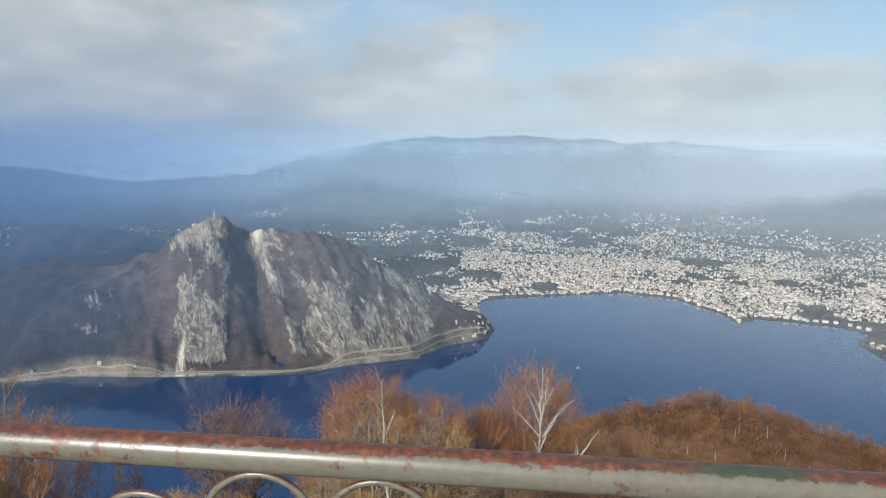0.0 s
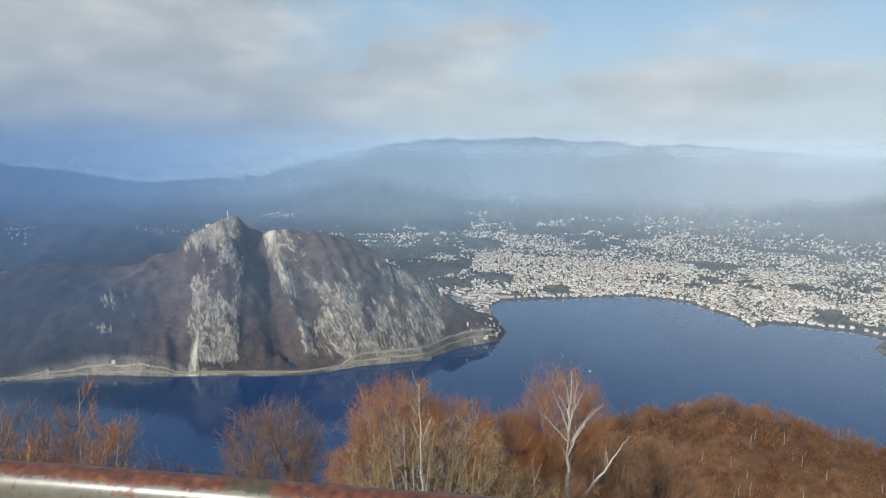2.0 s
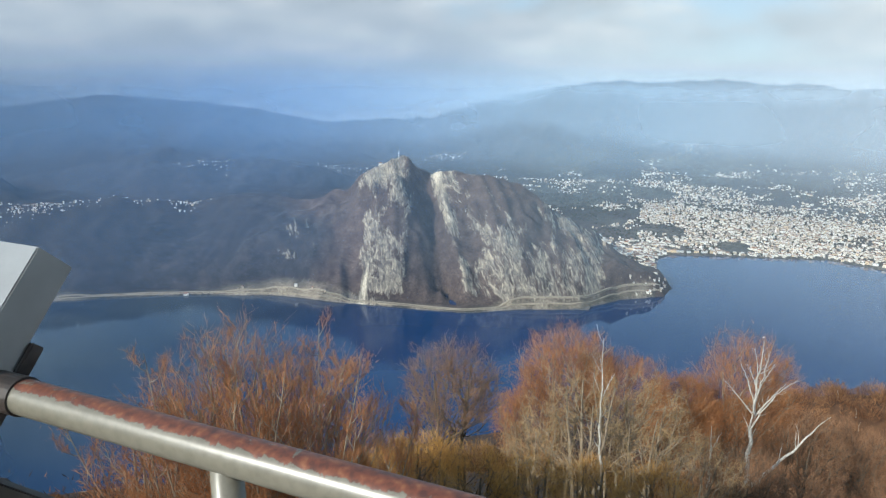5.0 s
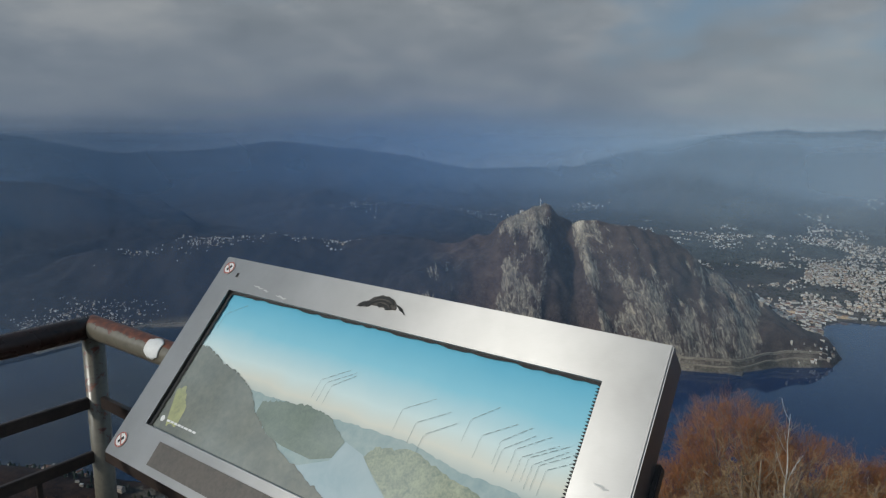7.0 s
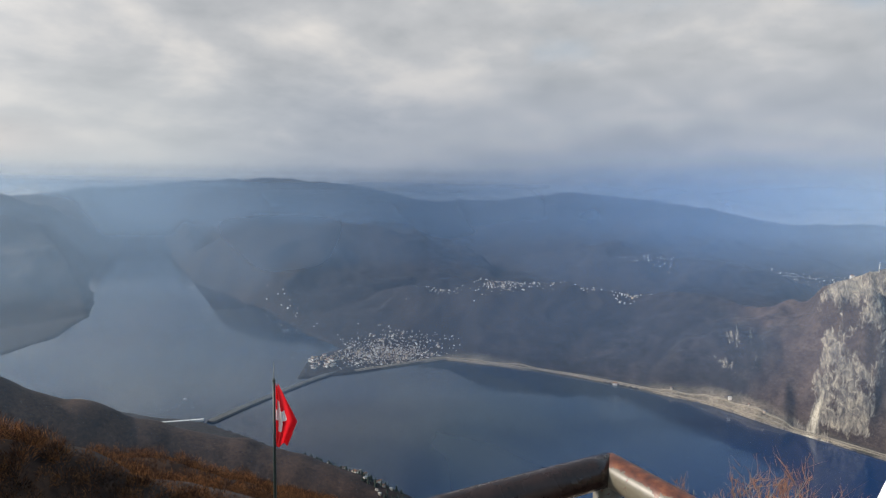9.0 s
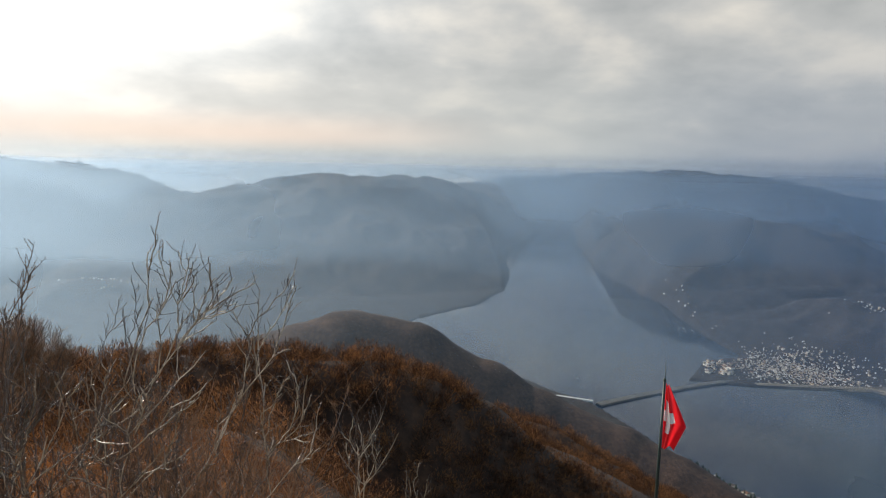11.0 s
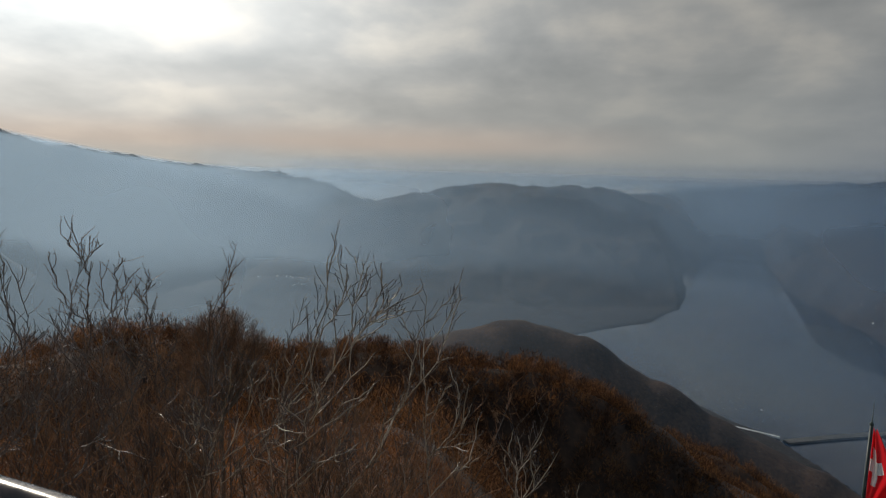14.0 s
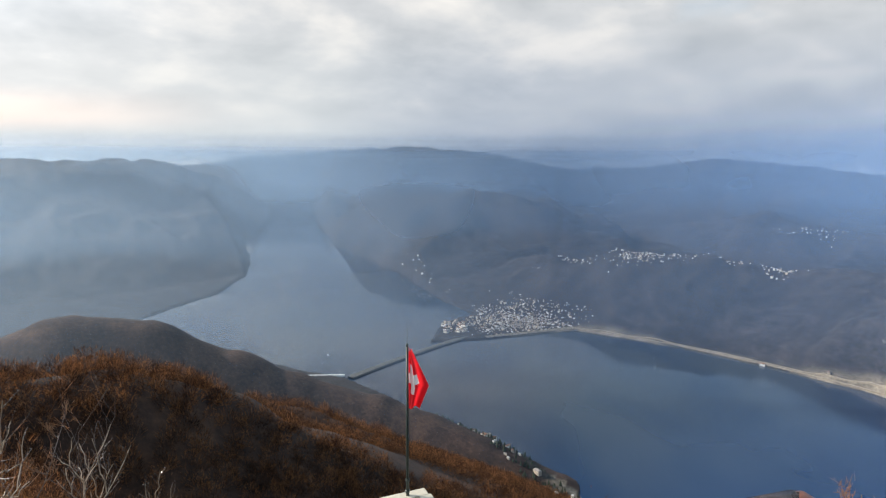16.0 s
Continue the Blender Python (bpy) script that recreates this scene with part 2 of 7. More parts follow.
# ridges: heading, distance, height of the crest over the lake, half width, and the steepness of the flank
ROCKY_MOUNTAIN = (260, [(8, 1345, 6), (6.4, 1380, 19), (2.8, 1400, 66), (-0.3, 1410, 107), (-3, 1420, 157), (-6.2, 1430, 195), (-9.8, 1440, 208),
                  (-12.2, 1440, 222), (-12.9, 1440, 227), (-13.5, 1460, 204), (-14.3, 1455, 216), (-14.9, 1440, 240), (-15.6, 1440, 249),
                  (-17.2, 1440, 241), (-18.8, 1445, 219), (-19.6, 1460, 196), (-23, 1480, 178), (-28, 1540, 158), (-33.5, 1600, 134),
                  (-37, 1620, 136), (-45, 1640, 146), (-50, 1700, 112), (-54, 1800, 90)])
WOODED_HILL = (640, [(-51.5, 2150, 143), (-55.6, 2300, 217), (-61.6, 2400, 228), (-67.9, 2500, 189), (-72.5, 2700, 45)])
BLUE_HILL = (420, [(-22, 2300, 104), (-25, 2300, 128), (-30.7, 2400, 139), (-35, 2500, 173), (-39.3, 2600, 132), (-43, 2600, 95)])
SOUTH_MOUNTAIN = (1150, [(-77.8, 3640, 2), (-80, 3520, 78), (-81.3, 3450, 124), (-82.6, 3400, 142), (-84.9, 3300, 212), (-87.6, 3200, 292), (-88.4, 3150, 316),
                  (-89.6, 3100, 340), (-91, 3080, 312), (-92.6, 3050, 346), (-93.8, 3000, 320), (-95.1, 3000, 356), (-96.5, 3000, 334), (-99, 3000, 316),
                  (-102.4, 3000, 294), (-104.5, 3000, 268), (-109, 3050, 205), (-114, 3100, 150)])
SOUTH_FOOTHILL = (330, [(-124, 1900, 50), (-119, 2000, 66), (-114, 2000, 58), (-110, 2000, 20)])
EAST_MOUNTAIN = (850, [(-113, 3500, 330), (-118, 3300, 372), (-121.9, 3000, 392), (-127.5, 2900, 447), (-132.6, 2800, 460), (-135.7, 2700, 520), (-139, 2650, 500),
                 (-150, 2500, 640), (-175, 2300, 700)])
EAST_FLANK = (270, [(-133.4, 1500, 126), (-135.8, 1450, 216), (-137.8, 1400, 280), (-142, 1300, 330), (-160, 1000, 400)])
WEST_RANGE = (1500, [(-80, 4500, 290), (-74, 4500, 343), (-65.5, 4500, 372), (-58.7, 4500, 340), (-51.6, 4450, 220), (-45, 4500, 250),
              (-39.5, 4500, 315), (-31, 4500, 262), (-25.9, 4450, 165), (-20.7, 4400, 110)])
NORTH_RANGE = (1100, [(-17, 4300, 185), (-14.6, 4300, 190), (-9.9, 4350, 212), (-6.5, 4400, 335), (-1, 4400, 421), (3.5, 4450, 463), (6, 4450, 445),
               (9, 4450, 476), (17, 4450, 455), (20, 4450, 430), (24, 4450, 443), (30, 4450, 396), (36, 4450, 387), (44, 4450, 375),
               (60, 4400, 380)])
VILLAGE_HILL = (360, [(-9, 3300, 128), (-5, 3350, 150), (-1, 3400, 132), (3, 3500, 112)])
NORTH_KNOLL = (330, [(6, 3700, 140), (9, 3650, 152), (13, 3700, 120), (16, 3750, 80)])
CITY_KNOLL = (240, [(15, 3150, 60), (19, 3150, 74), (22, 3150, 50)])
FAR_SPUR = (420, [(24, 3900, 170), (28, 3900, 196), (31, 3950, 160)])
EAST_HILL = (300, [(33, 3300, 118), (37, 3300, 128), (43, 3250, 150)])
WEST_KNOLL = (260, [(-30, 3200, 86), (-24, 3200, 96), (-20, 3250, 80)])
PLAIN_KNOLL = (200, [(1, 2650, 40), (3.5, 2600, 52), (6, 2650, 36)])
RIDGES = [ROCKY_MOUNTAIN, WOODED_HILL, BLUE_HILL, SOUTH_MOUNTAIN, SOUTH_FOOTHILL, EAST_MOUNTAIN, EAST_FLANK, WEST_RANGE, NORTH_RANGE, VILLAGE_HILL, NORTH_KNOLL, CITY_KNOLL, FAR_SPUR, EAST_HILL, WEST_KNOLL, PLAIN_KNOLL]
# spurs of the near mountain: heading, distance, height relative to the floor, half width
SOUTH_SPUR = (150, [(-138, 150, -40.1), (-126, 190, -47.1), (-121, 200, -55.1), (-117, 220, -67.1), (-110, 230, -71.1), (-104, 235, -72.1),
              (-98.2, 240, -75.1), (-92.5, 245, -79.1), (-88.4, 250, -88.1), (-84, 255, -97.1), (-81, 260, -110.1), (-77.8, 265, -122.1),
              (-74, 272, -150.1), (-68, 285, -182.1)])
LOWER_SPUR = (150, [(-86, 420, -169.6), (-80.1, 410, -170.6), (-76.1, 400, -172.6), (-69.9, 385, -185.6), (-62.3, 375, -216.6), (-56, 370, -239.6)])
SHORE_SPUR = (330, [(-106, 930, -275), (-98, 900, -236), (-94, 900, -218), (-88.4, 880, -232), (-81.8, 860, -276), (-77, 840, -308),
              (-69.3, 820, -343), (-64.5, 800, -361), (-59.6, 770, -378), (-52, 735, -405)])
NORTH_SPUR = (150, [(18, 250, -120), (21.1, 255, -112), (24.9, 260, -105.5), (28.3, 262, -101.5), (32.5, 264, -104), (36.7, 268, -108),
              (41.2, 272, -111), (52, 280, -114)])
SPURS = [SOUTH_SPUR, LOWER_SPUR, SHORE_SPUR, NORTH_SPUR]


def segments(points):
    q = [(*pt(a, d), h) for a, d, h in points]
    return list(zip(q[:-1], q[1:]))


def ridge_height(x, y, half, points, power=1.0):
    """Height of a crest with falling flanks, and the share of the fall."""
    best, flank = np.full(x.shape, -1e9), np.ones(x.shape)
    for (x0, y0, h0), (x1, y1, h1) in segments(points):
        dx, dy = x1 - x0, y1 - y0
        s = np.clip(((x - x0) * dx + (y - y0) * dy) / (dx * dx + dy * dy), 0, 1)
        d = np.hypot(x - x0 - s * dx, y - y0 - s * dy)
        f = np.clip(d / half, 0, 2.2)
        best = np.maximum(best, (h0 + (h1 - h0) * s) * (1 - 0.8 * f ** power - 0.2 * f))
        flank = np.minimum(flank, f)
    return best, flank


def inside_shore(x, y):
    hit = np.zeros(x.shape, bool)
    dist = np.full(x.shape, 1e9)
    n = len(SHORE)
    for i in range(n):
        (x0, y0), (x1, y1) = SHORE[i], SHORE[(i + 1) % n]
        with np.errstate(divide="ignore", invalid="ignore"):
            cross = ((y0 > y) != (y1 > y)) & (x < (x1 - x0) * (y - y0) / (y1 - y0 + 1e-12) + x0)
        hit ^= cross
        dx, dy = x1 - x0, y1 - y0
        s = np.clip(((x - x0) * dx + (y - y0) * dy) / (dx * dx + dy * dy + 1e-9), 0, 1)
        dist = np.minimum(dist, np.hypot(x - x0 - s * dx, y - y0 - s * dy))
    return np.where(hit, -dist, dist)


def rock_profile(az, h):
    """How far the cliffs stand out of the face, or the ravines cut into it."""
    ravine = -13.5 + np.clip(210 - h, 0, 260) * 0.014
    out = 26 * np.exp(-((az + 16.9) / 2.3) ** 4) - 34 * np.exp(-((az - ravine) / 1.25) ** 2) - 26 * np.exp(-((az + 20.4) / 1.2) ** 2)
    out += 20 * np.exp(-((az + 25.0) / 3.0) ** 4) * np.clip((150 - h) / 60, 0, 1)
    out -= 14 * np.exp(-((az - 3.2) / 0.7) ** 2)
    return out


def rock_cover(az, h, r):
    """Share of bare limestone on the face."""
    ravine = -13.5 + np.clip(210 - h, 0, 260) * 0.014
    on = (r > 1120) * (r < 1500) * np.clip(h / 22, 0, 1)
    summit = np.exp(-((az + 16.9) / 2.5) ** 6) * np.clip(0.95 + h / 900, 0, 1.2)
    right = np.clip((az - ravine - 0.9) * 1.2, 0, 1) * np.clip((4.2 - az) * 0.8, 0, 1) * np.clip(0.80 - 0.5 * np.clip((h - 120) / 60, 0, 1) * np.clip((az + 11) / 2, 0, 1), 0, 1)
    band = np.exp(-((az - ravine - 1.35 - (h < 150) * 0.3) / 0.62) ** 2) * np.clip((h - 90) / 50, 0, 1) * 2.0
    lower = np.exp(-((az + 2.2 - (60 - h) * 0.02) / 0.5) ** 2) * np.clip(1 - np.abs(h - 70) / 45, 0, 1) * 1.3
    west = np.exp(-((az + 25.0) / 2.8) ** 4) * np.clip((145 - h) / 40, 0, 1) * np.clip((h - 45) / 20, 0, 1) * 0.6
    quarry = np.exp(-((az + 19.4) / 1.9) ** 4) * np.clip(1 - h / 22, 0, 1) * 1.35 * (r > 1100) * (r < 1300)
    gully = np.exp(-((az + 18.95 - (h - 20) * 0.010) / 0.32) ** 2) * np.clip(1.6 - h / 70, 0, 1) * 2.3 * (r > 1100) * (r < 1400)
    return np.maximum.reduce([summit * on, right * on, band * on, lower * on, west * on, quarry, gully])


def land(x, y):
    """Ground height in metres (floor of the terrace 0), with the distance to the shore."""
    x, y = np.asarray(x, float), np.asarray(y, float)
    r = np.hypot(x, y)
    az = np.degrees(np.arctan2(x, y))
    wob = (fbm(x, y, 160, 4, 31) - 0.5) * 60 * np.clip(r / 900, 0, 1)
    wob2 = (fbm(x, y, 160, 4, 47) - 0.5) * 60 * np.clip(r / 900, 0, 1)
    bays = 0.25 + 0.65 * np.clip((r - 1500) / 500, 0, 1)
    shore = inside_shore(x + wob * bays, y + wob2 * bays)
    # plain behind the lake
    h = 3 + np.clip(shore, 0, 3000) * 0.012 + (fbm(x, y, 420, 4, 5) - 0.35) * 40 * np.clip((shore - 250) / 900, 0, 1)
    flank = np.ones(x.shape)
    for i, (half, points) in enumerate(RIDGES):
        still = 1.0 if i == 0 else np.clip((r - 2700) / 500, 0, 1) * -0.7 + 1.0
        g, f = ridge_height(x + wob * still, y + wob2 * still, half, points, 1.0 if i else 1.15)
        flank = np.where(g > h, f, flank)
        h = np.maximum(h, g)
    # ravines and knolls
    rough = fbm(x + wob, y, 190, 5, 11, True) - 0.62
    far_rough = (fbm(x + wob, y + wob2, 560, 4, 13, True) - 0.6) * 190 * np.clip((r - 1900) / 600, 0, 1) * np.clip((h - 40) / 90, 0, 1) * np.clip(flank * 3.2, 0.06, 1) * np.clip((az + 128) / 14, 0.25, 1)
    h = h + far_rough * np.clip((4700 - r) / 900, 0.45, 1) + rough * np.clip(h / 90, 0, 1) * 58 * np.clip((r - 700) / 700, 0.0, 1) * np.clip((4600 - r) / 900, 0.6, 1)
    # crags of the rocky mountain: blocks, ravines and ribs that run down the face
    face = np.clip(1.5 - np.abs(az + 10) / 14, 0, 1) * np.clip((r - 1125) / 50, 0, 1) * np.clip((1500 - r) / 50, 0, 1) * np.clip(h / 45, 0, 1)
    dh = rock_profile(az, h)
    u = (az + 7) * 24 + (r - 1300) * np.where(az > -12, 0.40, 0.06)
    ribs = fbm(u + wob * 0.4, r * 0.16, 62, 5, 71, True) - 0.62
    crags = fbm(x, y, 24, 3, 83, True) - 0.62
    dh = np.where(dh > 0, dh * np.clip((1425 - r) / 70, 0, 1), dh)
    h = h + face * (dh + ribs * 62 * np.clip((1460 - r) / 80, 0.12, 1) + crags * 14 * np.clip((1450 - r) / 40, 0.2, 1))
    h = np.minimum(h, np.clip(shore, 0, 1e9) * 1.55 + 1.2)
    h = np.where(shore < 0, np.maximum(-12, shore * 0.5), h)
    z = LAKE + h
    # the near mountain
    steep = np.clip((np.abs(az + 45) - 130) / 40, 0, 1)
    gentle = np.clip((-82 - az) / 24, 0, 1) * (az > -179)
    gentle = gentle * gentle * (3 - 2 * gentle)
    fall = -3.3 - (r - 6.0) * 0.665 - np.clip(r - 60, 0, 1e9) ** 2 * 0.00012
    soft = -1.5 - (r - 4.0) * 0.37 - np.clip(r - 60, 0, 1e9) ** 2 * 0.0009
    cone = fall * (1 - gentle) + soft * gentle
    cone = np.where(r < 6.0, np.minimum(-0.36, cone), cone)
    cone = cone * (1 - steep) + steep * (-0.35 - r * 0.02)
    near = cone
    for half, points in SPURS:
        best = np.full(x.shape, -1e9)
        for (x0, y0, h0), (x1, y1, h1) in segments(points):
            dx, dy = x1 - x0, y1 - y0
            s = np.clip(((x - x0) * dx + (y - y0) * dy) / (dx * dx + dy * dy), 0, 1)
            d = np.hypot(x - x0 - s * dx, y - y0 - s * dy)
            best = np.maximum(best, h0 + (h1 - h0) * s - d * 0.62 * np.clip(d / (half * 0.25), 0.25, 1))
        near = np.maximum(near, best)
    near = near + (fbm(x, y, 70, 4, 3) - 0.5) * 10 * np.clip((r - 30) / 150, 0, 1)
    return np.maximum(z, near), shore, near >= z


def mesh_of(name, verts, faces, mat=None, smooth=False):
    me = bpy.data.meshes.new(name)
    me.from_pydata(verts, [], faces)
    if mat:
        me.materials.append(mat)
    if smooth:
        me.polygons.foreach_set("use_smooth", [True] * len(me.polygons))
    me.update()
    return me


def ground_material():
    m, t, b = material("winter_slopes", 0.95)
    pos = world_coord(t)
    rock_a = t.nodes.new("ShaderNodeAttribute")
    rock_a.attribute_name = "rock"
    town_a = t.nodes.new("ShaderNodeAttribute")
    town_a.attribute_name = "open_land"
    near_a = t.nodes.new("ShaderNodeAttribute")
    near_a.attribute_name = "near_slope"
    big = noise_tex(t, 0.006, 6.0, 0.6, pos)
    mid = noise_tex(t, 0.035, 6.0, 0.65, pos)
    fine = noise_tex(t, 0.22, 5.0, 0.7, pos)
    f = math_node(t, "MULTIPLY_ADD", fine, 0.4, math_node(t, "MULTIPLY_ADD", mid, 0.35, math_node(t, "MULTIPLY", big, 0.25)))
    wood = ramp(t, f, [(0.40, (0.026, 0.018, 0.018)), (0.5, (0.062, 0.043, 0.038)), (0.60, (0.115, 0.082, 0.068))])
    # shade of the backlit southern ridge is put into this dark brown
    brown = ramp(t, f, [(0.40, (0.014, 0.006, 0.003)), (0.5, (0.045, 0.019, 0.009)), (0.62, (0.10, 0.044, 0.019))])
    # cloud shade on the western and far slopes, put into a darker wood colour
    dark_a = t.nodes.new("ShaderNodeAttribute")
    dark_a.attribute_name = "shaded_wood"
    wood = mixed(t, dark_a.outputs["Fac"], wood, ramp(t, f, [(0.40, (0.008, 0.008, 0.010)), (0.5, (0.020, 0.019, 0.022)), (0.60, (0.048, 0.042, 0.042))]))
    # sunlight on the northern hill, put into a lighter copy of the litter
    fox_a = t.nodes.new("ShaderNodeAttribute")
    fox_a.attribute_name = "sunlit_litter"
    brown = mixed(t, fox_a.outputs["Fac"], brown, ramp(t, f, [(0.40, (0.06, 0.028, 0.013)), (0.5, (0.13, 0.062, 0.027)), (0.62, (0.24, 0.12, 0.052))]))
    col = mixed(t, near_a.outputs["Fac"], wood, brown)
    fields = ramp(t, f, [(0.42, (0.025, 0.028, 0.022)), (0.5, (0.06, 0.058, 0.046)), (0.62, (0.19, 0.17, 0.13))])
    col = mixed(t, town_a.outputs["Fac"], col, fields)
    verge_a = t.nodes.new("ShaderNodeAttribute")
    verge_a.attribute_name = "verge"
    col = mixed(t, verge_a.outputs["Fac"], col, ramp(t, f, [(0.42, (0.10, 0.085, 0.065)), (0.6, (0.36, 0.31, 0.24))]))
    # bare limestone in streaks that run down the face
    across = t.nodes.new("ShaderNodeAttribute")
    across.attribute_name = "across"
    split = t.nodes.new("ShaderNodeSeparateXYZ")
    link(t, pos, split.inputs[0])
    grain = t.nodes.new("ShaderNodeCombineXYZ")
    link(t, across.outputs["Fac"], grain.inputs[0])
    link(t, math_node(t, "MULTIPLY", split.outputs[2], 0.5), grain.inputs[1])
    streak = noise_tex(t, 0.027, 7.0, 0.6, grain.outputs[0], 1.2)
    crack = noise_tex(t, 0.14, 7.0, 0.72, grain.outputs[0], 0.8)
    s = math_node(t, "MULTIPLY_ADD", crack, 0.38, math_node(t, "MULTIPLY", streak, 0.62))
    bare = ramp(t, math_node(t, "MULTIPLY_ADD", rock_a.outputs["Fac"], 0.27, s), [(0.665, 0.0), (0.745, 1.0)])
    stone = ramp(t, crack, [(0.36, (0.065, 0.060, 0.058)), (0.5, (0.18, 0.158, 0.132)), (0.66, (0.44, 0.375, 0.275))])
    pale = math_node(t, "MULTIPLY", math_node(t, "SUBTRACT", rock_a.outputs["Fac"], 1.18), 1.6, clamp=True)
    stone = mixed(t, pale, stone, ramp(t, crack, [(0.36, (0.22, 0.19, 0.15)), (0.52, (0.60, 0.53, 0.41))]))
    col = mixed(t, bare, col, stone)
    link(t, col, b.inputs["Base Color"])
    bumped(t, b, math_node(t, "ADD", f, math_node(t, "MULTIPLY", math_node(t, "MULTIPLY", s, bare), 0.8)), 0.5, 3.0)
    return m


def make_ground():
    az = np.concatenate([np.arange(-146, 54.01, 0.25), np.arange(57, 212, 3.0)])
    r = np.concatenate([np.geomspace(4.5, 300, 75)[:-1], np.geomspace(300, 1080, 90)[:-1], np.linspace(1080, 1500, 120)[:-1],
                        np.geomspace(1500, 2600, 80)[:-1], np.geomspace(2600, 4960, 75)])
    A, R = np.meshgrid(np.radians(az), r, indexing="ij")
    x, y = R * np.sin(A), R * np.cos(A)
    z, shore, near = land(x, y)
    n, k = len(az), len(r)
    co = np.stack([x, y, z], -1).reshape(-1, 3)
    i = np.arange(n)[:, None] * k
    j = (np.arange(n)[:, None] + 1) % n * k
    c = np.arange(k - 1)[None, :]
    quads = np.stack([i + c, i + c + 1, j + c + 1, j + c], -1).reshape(-1, 4)
    centre = len(co)
    co = np.vstack([co, [[0, 0, -0.35]]])
    fan = np.stack([np.full(n, centre), np.arange(n) * k, (np.arange(n) + 1) % n * k], -1)
    me = bpy.data.meshes.new("ground")
    me.vertices.add(len(co))
    me.vertices.foreach_set("co", co.ravel())
    loops = np.concatenate([quads.ravel(), fan.ravel()])
    me.loops.add(len(loops))
    me.loops.foreach_set("vertex_index", loops.astype(np.int32))
    starts = np.concatenate([np.arange(len(quads)) * 4, len(quads) * 4 + np.arange(len(fan)) * 3])
    me.polygons.add(len(starts))
    me.polygons.foreach_set("loop_start", starts.astype(np.int32))
    me.update(calc_edges=True)
    me.polygons.foreach_set("use_smooth", np.ones(len(starts), bool))
    azd = np.degrees(A)
    hgt = z - LAKE
    # limestone on the cliffs
    rock = rock_cover(azd, hgt, R) * np.clip(0.55 + (fbm(x, y, 70, 4, 91) - 0.3) * 1.8, 0.3, 1.15)
    rock[near] = 0
    open_land = np.clip((azd + 8) / 8, 0, 1) * np.clip((R - 1380) / 120, 0, 1) * np.clip((120 - hgt) / 50, 0, 1) * (azd < 60) * 0.8 * np.clip((fbm(x, y, 260, 4, 55) - 0.3) * 4, 0, 1)
    fringe = np.clip(1 - shore / 26, 0, 1) * (hgt < 16) * (shore > -2) * (azd > -56) * (azd < 8) * 0.9
    open_land = np.maximum(open_land, fringe)
    verge = np.clip(1 - shore / 30, 0, 1) * (hgt < 30) * (shore > -3) * (azd > -52) * (azd < 7.5) * np.clip(0.35 + (fbm(x, y, 60, 3, 19) - 0.4) * 3, 0, 1)
    across = (azd + 7) * 24 + (R - 1300) * np.where(azd > -12, 0.40, 0.06)
    # where that shade is painted: western, far and lower near slopes
    shaded_wood = np.clip((-21.5 + (fbm(x, y, 200, 4, 66) - 0.5) * 8 - azd) / 3, 0, 1) * (1 - near)
    shaded_wood = np.maximum(shaded_wood, near * np.clip((R - 300) / 60, 0, 1) * 0.45)
    shaded_wood = np.maximum(shaded_wood, np.clip((R - 1700) / 500, 0, 1))
    for name, values in (("verge", verge), ("shaded_wood", shaded_wood), ("across", across), ("rock", rock), ("open_land", open_land), ("near_slope", near * np.clip(1.7 - R / 280, 0.75, 1)), ("sunlit_litter", near * np.clip((azd - 6) / 6, 0, 1))):
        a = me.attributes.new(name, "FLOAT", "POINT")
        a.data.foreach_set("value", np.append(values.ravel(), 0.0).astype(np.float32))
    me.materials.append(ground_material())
    tagged(new("ground", me), "wooded winter mountains and plain round the lake", "ground", kind="structure")


make_ground()


def water_material():
    m, t, b = material("lake_water", 0.06)
    b.inputs["IOR"].default_value = 1.5
    pos = world_coord(t)
    big = noise_tex(t, 0.0025, 4.0, 0.6, pos)
    deep = ramp(t, big, [(0.35, (0.001, 0.025, 0.092)), (0.65, (0.002, 0.034, 0.118))])
    # cloud reflections on the southern arm, put into the water's colour as grey blotches
    cloud_blotches = ramp(t, noise_tex(t, 0.0034, 3.0, 0.5, pos, 0.5), [(0.36, (0.007, 0.024, 0.055)), (0.62, (0.038, 0.055, 0.074))], "EASE")
    sep = t.nodes.new("ShaderNodeSeparateXYZ")
    link(t, pos, sep.inputs[0])
    arm = ramp(t, math_node(t, "MULTIPLY_ADD", sep.outputs[0], 0.0005, 1.0), [(0.60, 1.0), (0.88, 0.0)], "EASE")
    link(t, mixed(t, arm, deep, cloud_blotches), b.inputs["Base Color"])
    link(t, ramp(t, noise_tex(t, 0.004, 5.0, 0.6, pos), [(0.35, 0.05), (0.65, 0.13)]), b.inputs["Roughness"])
    bumped(t, b, noise_tex(t, 0.12, 4.0, 0.6, pos), 0.008, 0.5)
    return m


def make_water():
    xs, ys = [-4500, 1500], [-300, 2100]
    me = mesh_of("lake", [(x, y, LAKE) for y in ys for x in xs], [(0, 1, 3, 2)], water_material())
    tagged(new("lake", me), "calm deep blue lake between wooded mountains", "water", kind="structure")


make_water()


